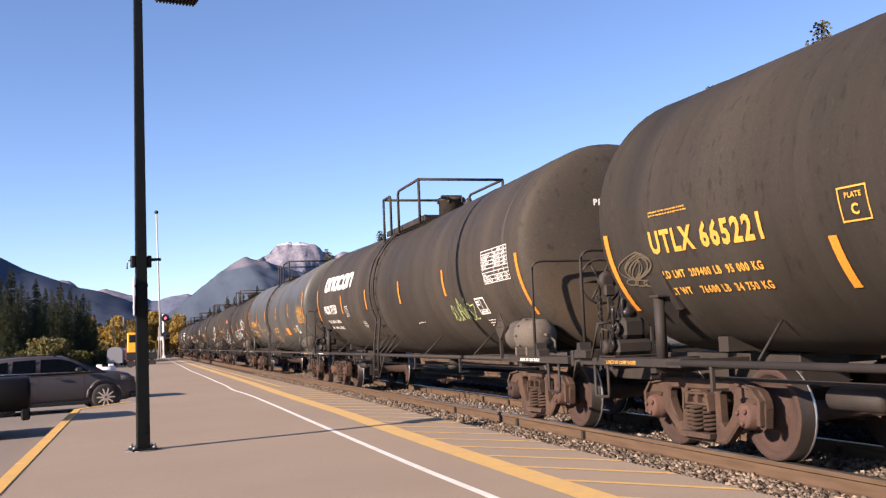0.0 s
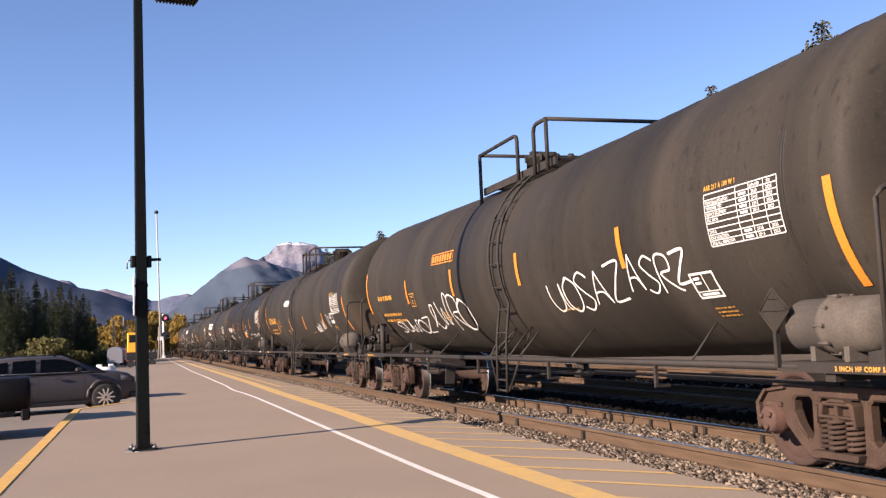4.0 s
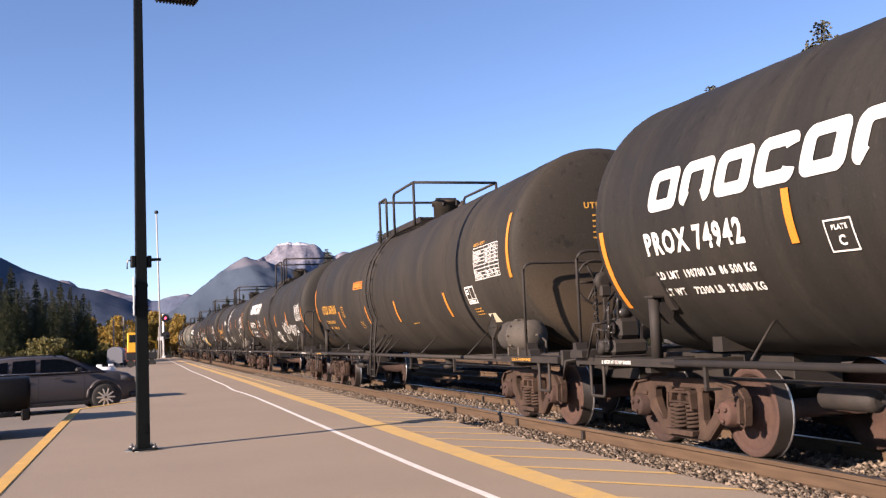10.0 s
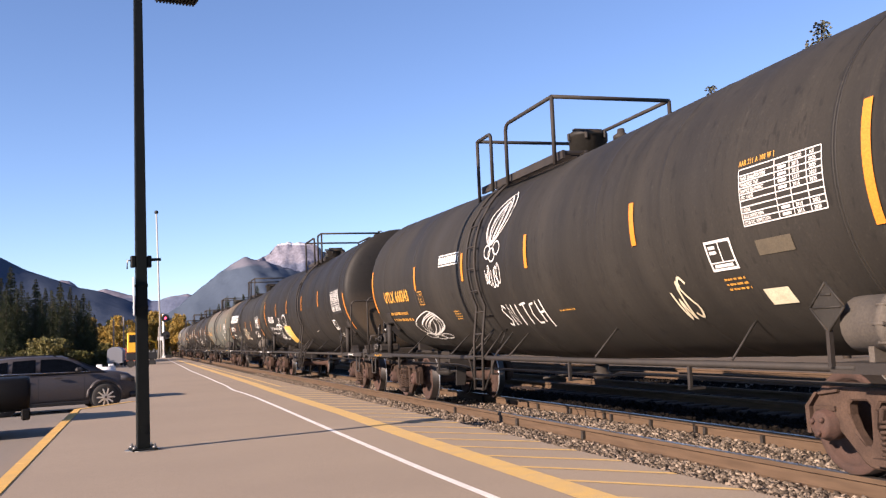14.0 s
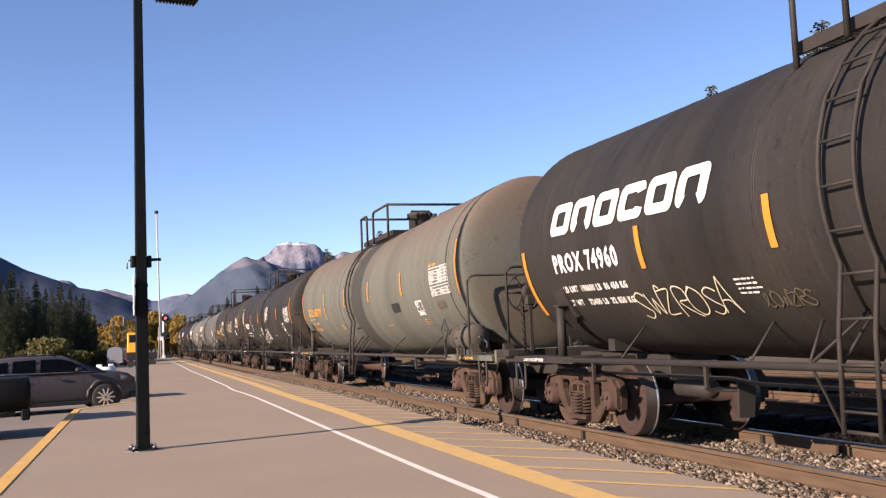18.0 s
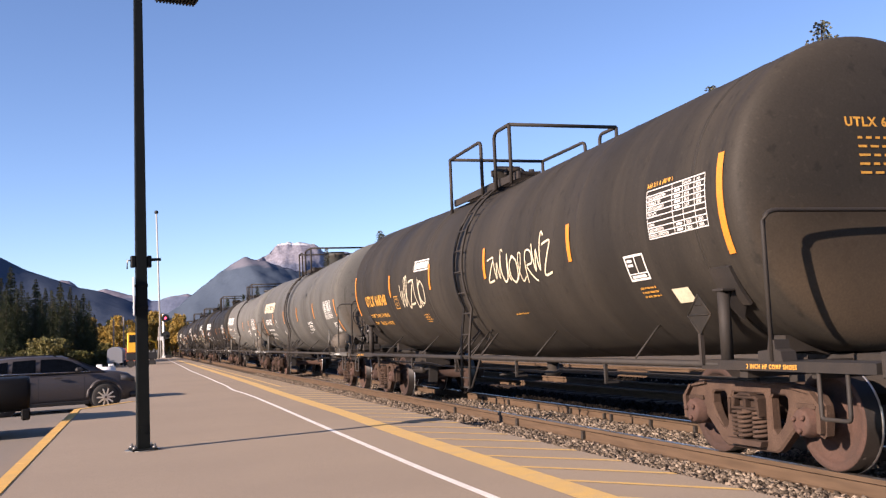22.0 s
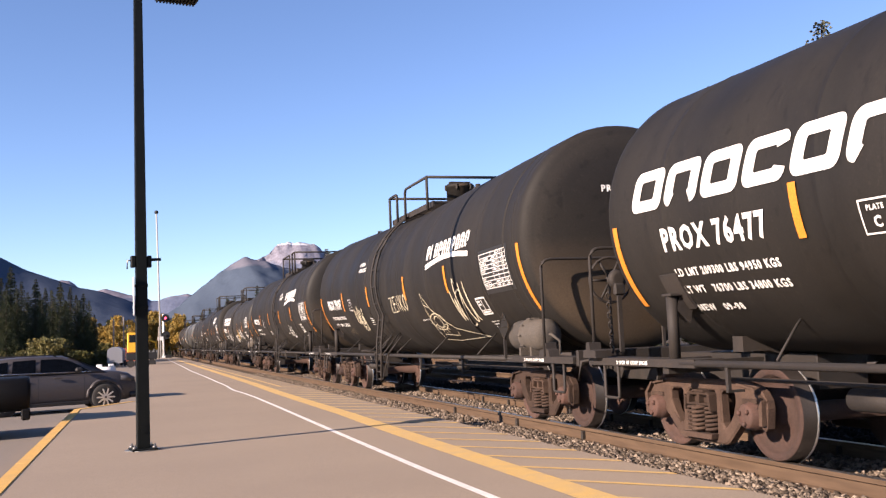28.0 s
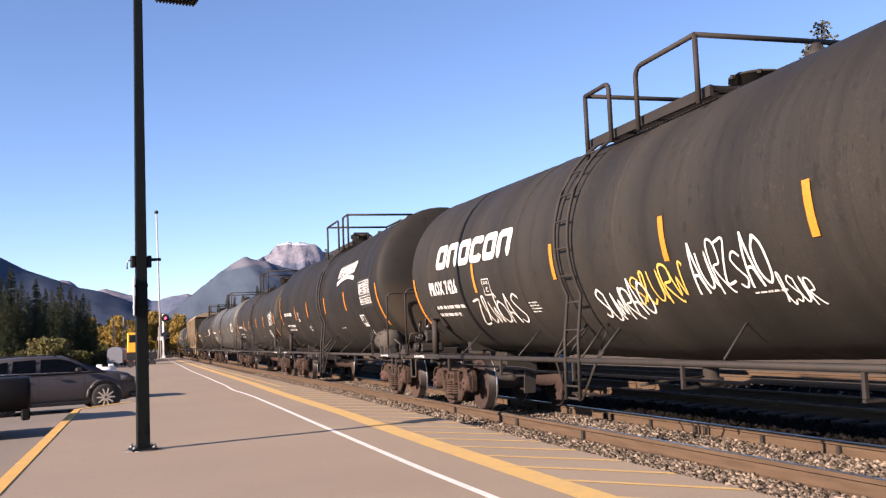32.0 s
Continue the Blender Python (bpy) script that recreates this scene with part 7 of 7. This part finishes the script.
def track_machine(x, y):
    m = new("track_machine")
    m.location, m.scale = (x, y, -0.02), (0.76, 0.76, 0.76)
    bm = bmesh.new()
    box(bm, -0.65, 0.65, -1.5, 1.5, 1.6, 3.75, 0.08)
    cab = part("cab", bm, M_MACHINE, m)
    bm = bmesh.new()
    box(bm, -0.45, 0.45, -1.52, -1.501, 2.7, 3.5)
    part("window", bm, M_CAR_GLASS, cab)
    bm = bmesh.new()
    box(bm, -0.8, 2.4, -1.4, 1.4, 0.8, 1.55, 0.05)
    part("chassis", bm, M_BLACK, m)
    bm = bmesh.new()
    tube(bm, [(0.9, 0, 1.56), (1.4, 0, 3.0), (2.3, 0, 2.6), (2.4, 0, 1.8)], 0.11, 8)
    part("boom", bm, M_MACHINE, m)
    for px in (-0.3, 0.8, 1.9):
        for py in (-1.3, 1.3):
            bm = bmesh.new()
            lathe(bm, [(py - 0.12, 0.4), (py + 0.12, 0.4)], "y", 20, (px, 0, 0.41))
            part("wheel", bm, M_TYRE, m)
    return tagged(m, label="yellow track maintenance machine with a jointed boom", category="track machine")


track_machine(-0.42, 85.1)
M_WOOD_POLE = material("grey_wood_pole", (0.24, 0.21, 0.175), 0.9, second=(0.15, 0.13, 0.105), stretch=(1, 1, 0.1))
for x, y, h in ((-2.45, 104, 4.6), (-1.6, 112, 5.0), (2.25, 121, 4.0)):
    bm = bmesh.new()
    tube(bm, [(x, y, PLATFORM_Z if x > 0.09 else -0.11), (x + 0.05, y, h)], 0.075, 8)
    tagged(link_mesh("wooden_pole", bm, M_WOOD_POLE), label="plain grey wooden pole", category="pole", group="wooden poles")


# ---- trees ----
def leaf_material(name, a, b, lo=0.7, hi=1.3):
    m = material(name, a, 0.75, second=b, mix=0.9, scale=0.6, fine=20, bump=0.0, spread=0.2)
    island_tint(m, lo, hi)
    n = m.node_tree.nodes["Principled BSDF"]
    n.inputs["Subsurface Weight"].default_value = 0.0
    return m


M_SPRUCE = leaf_material("spruce_needles", (0.027, 0.037, 0.013), (0.044, 0.050, 0.016), 0.85, 1.15)
M_PINE = leaf_material("grey_green_pine_needles", (0.085, 0.09, 0.06), (0.13, 0.125, 0.085))
M_GOLD = leaf_material("golden_aspen_leaves", (0.33, 0.20, 0.024), (0.17, 0.125, 0.026))
M_OLIVE = leaf_material("yellow_green_leaves", (0.075, 0.075, 0.016), (0.13, 0.10, 0.017))
M_BARK = material("bark", (0.066, 0.0495, 0.0363), 0.95, second=(0.0396, 0.0297, 0.0231), stretch=(1, 1, 0.2), bump=0.5)


def quads_mesh(name, quads, mat):
    v = np.asarray(quads, float).reshape(-1, 3)
    f = len(v) // 4
    me = bpy.data.meshes.new(name)
    me.vertices.add(len(v))
    me.vertices.foreach_set("co", v.reshape(-1))
    me.loops.add(f * 4)
    me.loops.foreach_set("vertex_index", np.arange(f * 4))
    me.polygons.add(f)
    me.polygons.foreach_set("loop_start", np.arange(f) * 4)
    me.update(calc_edges=True)
    me.materials.append(mat)
    return me


def spruce_meshes(seed, h, r, sparse=1.0, bare=0.06, power=0.85, mat=None, fine=1.0, rise=-0.28, step=0.024):
    """Needle sprays in drooping whorls round a tapered trunk."""
    rng = np.random.default_rng(seed)
    out = []
    z = h * bare
    while z < h * 0.985:
        k = 1 - z / h
        reach = r * (k ** power) * rng.uniform(0.75, 1.12) + 0.06
        n = max(4, int((7 + 5 * k) * sparse))
        turn = rng.uniform(0, 6.28)
        for i in range(n):
            if rng.random() > 0.92 * min(1, sparse + 0.15):
                continue
            a = turn + 2 * math.pi * i / n + rng.uniform(-0.25, 0.25)
            length = reach * rng.uniform(0.6, 1.15)
            d = np.array([math.cos(a), math.sin(a), 0.0])
            side = np.array([-d[1], d[0], 0.0])
            steps = max(2, int(length / (0.28 * min(1.0, fine * 0.9))))
            for s in range(steps):
                f = (s + 0.6) / steps
                base = d * length * f + np.array([0, 0, z + rise * length * f * f + 0.05 * rng.normal()])
                for q in (-1, 0, 1) if fine == 1.0 else (-1.2, -0.7, -0.3, 0.3, 0.7, 1.2):
                    g = fine * (0.42 * length / steps + 0.13) * rng.uniform(0.7, 1.2)
                    u = d * rng.uniform(0.6, 1.0) + side * q * rng.uniform(0.5, 0.9) + np.array([0, 0, rng.uniform(-0.55, -0.05)])
                    u /= np.linalg.norm(u)
                    w = np.cross(u, rng.normal(size=3))
                    w *= 0.42 * g / np.linalg.norm(w)
                    out.append([base - u * 0.2 * g, base + u * 0.4 * g + w, base + u * 1.15 * g, base + u * 0.4 * g - w])
        z += max(0.16, h * step) * rng.uniform(0.8, 1.2)
    return quads_mesh("crown", out, mat or M_SPRUCE)


def leafy_mesh(seed, h, r, mat, leaf=0.2, clumps=34, per=60):
    rng = np.random.default_rng(seed)
    out = []
    for _ in range(clumps):
        c = rng.normal(size=3)
        c *= rng.uniform(0.35, 1.0) / np.linalg.norm(c)
        mid = np.array([c[0] * r, c[1] * r, h * 0.58 + c[2] * h * 0.40])
        s = r * rng.uniform(0.22, 0.42)
        for _ in range(per):
            o = rng.normal(size=3)
            o *= s * rng.uniform(0.3, 1.0) / np.linalg.norm(o)
            u, w = rng.normal(size=3), rng.normal(size=3)
            u *= leaf * rng.uniform(0.6, 1.2) / np.linalg.norm(u)
            w = np.cross(u, w)
            w *= 0.6 * leaf / np.linalg.norm(w)
            p = mid + o
            out.append([p - u, p + w, p + u, p - w])
    return quads_mesh("crown", out, mat)


def trunk_mesh(h, r, limbs=6, seed=0, reach=0.22):
    bm = bmesh.new()
    rnd = random.Random(seed)
    pts = [(0.02 * h * rnd.uniform(-0.3, 0.3) * i / 5, 0.02 * h * rnd.uniform(-0.3, 0.3) * i / 5, h * i / 5) for i in range(6)]
    tube(bm, pts, r, 8)
    for v in bm.verts:
        k = 1 - 0.85 * v.co.z / h
        v.co.x, v.co.y = v.co.x * k, v.co.y * k
    for i in range(limbs):
        z, a = h * rnd.uniform(0.3, 0.8), rnd.uniform(0, 6.28)
        l = reach * h * rnd.uniform(0.6, 1)
        tube(bm, [(0, 0, z), (l * math.cos(a), l * math.sin(a), z + 0.4 * l)], r * 0.22, 5)
    me = bpy.data.meshes.new("trunk")
    bm.to_mesh(me)
    bm.free()
    me.materials.append(M_BARK)
    return me


SPRUCES = [(spruce_meshes(s, 10.0, r, d, 0.06, 0.95, M_SPRUCE, 0.62), trunk_mesh(9.6, 0.16, 8, s, 0.07)) for s, r, d in ((1, 2.3, 1.5), (2, 2.0, 1.5), (3, 2.6, 1.6))]
THIN = [(spruce_meshes(s, 14.0, r, d, 0.12, 0.5, M_PINE, 0.6, 0.3, 0.0105), trunk_mesh(13.7, 0.17, 10, s, 0.05)) for s, r, d in ((11, 1.95, 1.0), (12, 1.3, 1.0))]
ASPENS = [(leafy_mesh(s, 6.0, 1.1, m, 0.12, 70, 70), trunk_mesh(5.0, 0.1, 7, s)) for s, m in ((21, M_GOLD), (22, M_GOLD), (23, M_OLIVE))]
BUSHES = [(leafy_mesh(s, 3.2, 1.8, M_OLIVE, 0.12, 60, 80), trunk_mesh(2.4, 0.08, 8, s)) for s in (31, 32)]


def tree(kind, i, x, y, z, scale, turn, name, label, group):
    crown, trunk = kind[i % len(kind)]
    t = new(name)
    t.location, t.rotation_euler, t.scale = (x, y, z), (0, 0, turn), (scale, scale, scale)
    for n, me in (("trunk", trunk), ("crown", crown)):
        o = new(n, me)
        o.parent = t
    return tagged(t, label=label, category="tree", group=group)


rnd = random.Random(8)
DARK = "dark green spruce beyond the parking lot"
for i, (x, y, s) in enumerate(((-13.9, 100, 1.02), (-13.3, 108, 0.97), (-11.6, 101, 1.03), (-11.4, 108, 0.93), (-10.5, 96, 0.78), (-9.5, 102, 0.91), (-9.2, 109, 0.86), (-8.2, 104, 0.81), (-7.2, 101, 0.87), (-6.6, 106, 0.85), (-5.6, 98, 0.72), (-5.2, 103, 0.76), (-5.0, 110, 0.72), (-4.4, 108, 0.56), (-11.2, 112, 0.84), (-11.3, 95, 0.8), (-8.5, 97, 0.67), (-6.5, 97, 0.67), (-8.6, 112, 0.78), (-6.1, 112, 0.74), (-12.5, 96, 0.85), (-10.2, 114, 0.85), (-7.5, 114, 0.75), (-14.6, 112, 1.05), (-16.0, 104, 1.1), (-17.5, 110, 1.1), (-19.2, 106, 1.15), (-18.6, 100, 1.1))):
    tree(SPRUCES, i, x, y, -0.3, s, rnd.uniform(0, 6), "spruce_tree", DARK, "spruces by the lot")
for i, (x, y, s) in enumerate(((-7.6, 92, 1.0), (-6.9, 95, 0.75), (-5.2, 96, 0.6), (-4.4, 108, 0.7), (-9.3, 94, 0.7), (-3.6, 118, 0.8), (-12.4, 93, 0.7), (-2.9, 104, 0.55))):
    tree(BUSHES, i, x, y, -0.3, s, rnd.uniform(0, 6), "bush", "yellow-green autumn bush at the lot's edge", "bushes by the lot")
for i in range(26):
    x = -6.5 + 0.46 * i + rnd.uniform(-0.3, 0.3)
    y = rnd.uniform(138, 165)
    tree(ASPENS, i, x * y / 130, y, -0.3, rnd.uniform(0.85, 1.25), rnd.uniform(0, 6), "aspen_tree", "golden autumn aspen beyond the crossing", "aspens")
for i in range(14):
    x = 3.6 + 0.35 * i + rnd.uniform(-0.2, 0.2)
    y = rnd.uniform(190, 240)
    tree(BUSHES if i % 3 else SPRUCES, i, x * y / 130, y, -0.3, rnd.uniform(1.3, 1.9) if i % 3 else rnd.uniform(0.7, 0.95), rnd.uniform(0, 6), "lineside_tree", "autumn tree by the far line", "lineside trees")
# conifers behind the train
for i, (az, d, h) in enumerate(((39.64, 46, 15.4), (33.53, 60, 16.5), (38.97, 52, 16.0), (13.81, 118, 15.2), (13.97, 121, 15.1), (10.66, 150, 16.2), (10.81, 152, 15.7), (33.3, 75, 17.0), (24.5, 90, 15.0), (19.0, 110, 13.5), (44, 60, 17), (47, 55, 16), (6.6, 190, 13.4), (5.8, 205, 12.6), (4.9, 215, 12.8), (7.6, 180, 13.0), (5.3, 230, 13.4), (4.4, 240, 12.2), (3.9, 250, 11.6), (8.6, 175, 12.6), (22, 100, 14), (28, 85, 15.5), (36, 70, 17))):
    a = radians(az)
    tree(THIN if i < 12 else SPRUCES, i, d * math.sin(a), d * math.cos(a), -0.45, h / (14.0 if i < 12 else 10.0) * (1 if i < 12 else 0.98), rnd.uniform(0, 6), "tall_conifer", "tall slender conifer behind the tracks", "conifers behind the train")
for i in range(40):
    a = radians(rnd.uniform(16, 52))
    d = rnd.uniform(70, 95)
    tree(BUSHES if i % 2 else SPRUCES, i, d * math.sin(a), d * math.cos(a), -0.45, rnd.uniform(0.5, 0.8), rnd.uniform(0, 6), "lineside_tree", "low tree along the far side of the yard", "lineside trees")

# ---- mountains ----
def mountain(name, dist, ridge, depth, rough, mats, label, seed, cliff=0.0):
    """A slope that rises to a ridge (x, height) at that distance; the ridge's summits are the plan, gullies and crags are noise."""
    bm = bmesh.new()
    nu, nv = 150, 44
    xs = [p[0] for p in ridge]
    hs = [p[1] for p in ridge]
    rows = []
    for j in range(nv + 1):
        v = j / nv
        row = []
        for i in range(nu + 1):
            x = xs[0] + (xs[-1] - xs[0]) * i / nu
            top = float(np.interp(x, xs, hs))
            gully = noise.fractal((x * 0.006 + seed, v * 2.0, seed), 0.9, 2.1, 6)
            crest = noise.fractal((x * 0.03 + seed, 1.7, seed), 0.75, 2.2, 5) * rough * 9
            f = v ** 0.95
            z = -5 + (top + crest * v + 5) * f + gully * rough * 95 * (v * (1 - v)) ** 0.8
            rib = abs(noise.fractal((x * 0.022 + seed, v * 1.3, seed + 4), 0.8, 2.1, 4)) * cliff * v
            y = dist - depth * (1 - v) - rib * 90 - gully * depth * min(0.16, 0.2 * rough) * (1 - v * 0.7)
            row.append(bm.verts.new((x, y, z)))
        rows.append(row)
    rows.append([bm.verts.new((w.co.x, dist + 60, -5)) for w in rows[-1]])
    for j, (a, b) in enumerate(zip(rows, rows[1:])):
        for i in range(nu):
            f = bm.faces.new((a[i], a[i + 1], b[i + 1], b[i]))
            f.smooth = True
    bmesh.ops.recalc_face_normals(bm, faces=bm.faces)
    return tagged(link_mesh(name, bm, mats), label=label, category="mountain", kind="structure")


def slope_material(name, forest, rock, line, spread, crag=0.3, snow=None):
    """Forest below, bare rock above an uneven tree line, with gullies of scree."""
    m = bpy.data.materials.new(name)
    m.use_nodes = True
    n, k = m.node_tree.nodes, m.node_tree.links
    b = n["Principled BSDF"]
    b.inputs["Roughness"].default_value = 1.0
    b.inputs["Specular IOR Level"].default_value = 0.0
    at = n.new("ShaderNodeTexCoord")
    t, t2, t3 = (n.new("ShaderNodeTexNoise") for _ in range(3))
    for q, s in ((t, 0.012), (t2, 0.08), (t3, 0.02)):
        q.inputs["Scale"].default_value, q.inputs["Detail"].default_value = s, 8
        k.new(at.outputs["Object"], q.inputs["Vector"])
    z = n.new("ShaderNodeSeparateXYZ")
    k.new(at.outputs["Object"], z.inputs[0])
    add = n.new("ShaderNodeMath")
    add.operation = "MULTIPLY_ADD"
    add.inputs[1].default_value = spread
    k.new(t.outputs[0], add.inputs[0])
    k.new(z.outputs[2], add.inputs[2])
    r = n.new("ShaderNodeMapRange")
    r.inputs[1].default_value, r.inputs[2].default_value = line + spread * 0.38, line + spread * 0.62
    k.new(add.outputs[0], r.inputs[0])
    mix = n.new("ShaderNodeMix")
    mix.data_type = "RGBA"
    mix.inputs[6].default_value, mix.inputs[7].default_value = (*forest, 1), (*rock, 1)
    k.new(r.outputs[0], mix.inputs[0])
    ground = mix.outputs[2]
    if snow:
        fall = n.new("ShaderNodeMapRange")
        fall.inputs[1].default_value, fall.inputs[2].default_value = snow[0] + snow[1] * 0.50, snow[0] + snow[1] * 0.62
        drift = n.new("ShaderNodeMath")
        drift.operation = "MULTIPLY_ADD"
        drift.inputs[1].default_value = snow[1]
        k.new(t3.outputs[0], drift.inputs[0])
        k.new(z.outputs[2], drift.inputs[2])
        k.new(drift.outputs[0], fall.inputs[0])
        white = n.new("ShaderNodeMix")
        white.data_type = "RGBA"
        white.inputs[7].default_value = (0.6, 0.6, 0.62, 1)
        k.new(fall.outputs[0], white.inputs[0])
        k.new(ground, white.inputs[6])
        ground = white.outputs[2]
    h = n.new("ShaderNodeHueSaturation")
    v = n.new("ShaderNodeMapRange")
    v.inputs[1].default_value, v.inputs[2].default_value, v.inputs[3].default_value, v.inputs[4].default_value = 0.3, 0.7, 1 - 0.5 * crag, 1 + 0.5 * crag
    k.new(t2.outputs[0], v.inputs[0])
    k.new(v.outputs[0], h.inputs["Value"])
    k.new(ground, h.inputs["Color"])
    k.new(h.outputs[0], b.inputs["Base Color"])
    bp = n.new("ShaderNodeBump")
    bp.inputs["Strength"].default_value, bp.inputs["Distance"].default_value = crag, 20.0 + 40.0 * max(0.0, crag - 0.5)
    k.new(t3.outputs[0], bp.inputs["Height"])
    k.new(bp.outputs[0], b.inputs["Normal"])
    return m


# distance haze is mixed into these colours: forest and rock are blued and paled
M_PEAK = slope_material("haze_tinted_rocky_peak", (0.125, 0.140, 0.195), (0.205, 0.200, 0.240), 355, 110, 0.5, (444, 34))
M_SHOULDER = slope_material("haze_tinted_forested_shoulder", (0.066, 0.087, 0.121), (0.150, 0.150, 0.180), 300, 90, 0.14)
M_WOODED = slope_material("haze_tinted_wooded_slope", (0.062, 0.080, 0.115), (0.070, 0.086, 0.120), 420, 60, 0.2)
M_FAR = slope_material("haze_tinted_far_ridges", (0.115, 0.135, 0.195), (0.20, 0.185, 0.22), 232, 60, 0.3)
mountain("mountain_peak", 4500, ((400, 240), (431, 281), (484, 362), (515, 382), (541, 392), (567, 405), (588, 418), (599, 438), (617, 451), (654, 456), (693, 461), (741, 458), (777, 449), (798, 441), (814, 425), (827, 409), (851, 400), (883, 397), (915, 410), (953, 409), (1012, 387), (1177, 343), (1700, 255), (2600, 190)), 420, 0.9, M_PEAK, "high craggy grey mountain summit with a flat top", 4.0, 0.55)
mountain("mountain_shoulder", 3900, ((-60, 20), (19, 40), (72, 107), (114, 136), (152, 159), (178, 182), (211, 210), (247, 238), (278, 261), (313, 289), (349, 313), (380, 330), (400, 341), (413, 343), (431, 332), (453, 327), (486, 322), (530, 307), (597, 288), (688, 258), (826, 221), (1062, 156), (2300, 110)), 1100, 0.42, M_SHOULDER, "forested mountain shoulder coloured blue for haze, with a bare crest", 7.0, 0.5)
mountain("mountain_wooded", 3600, ((-2600, 700), (-1600, 660), (-954, 572), (-655, 411), (-446, 331), (-370, 287), (-268, 248), (-195, 220), (-126, 205), (-74, 187), (-22, 166), (28, 140), (86, 109), (143, 68), (200, 20)), 1300, 0.2, M_WOODED, "forested mountain shoulder coloured blue for haze", 9.0)
mountain("mountain_far", 4620, ((-700, 240), (-437, 260), (-344, 313), (-320, 317), (-292, 314), (-269, 298), (-245, 275), (-191, 258), (-162, 270), (-138, 274), (-102, 263), (-66, 252), (-27, 241), (25, 232), (57, 215), (86, 212), (111, 224), (136, 231), (181, 235), (217, 242), (249, 230), (388, 184), (500, 150)), 380, 0.25, M_FAR, "distant mountain ridges coloured pale for haze", 15.0)


motions()
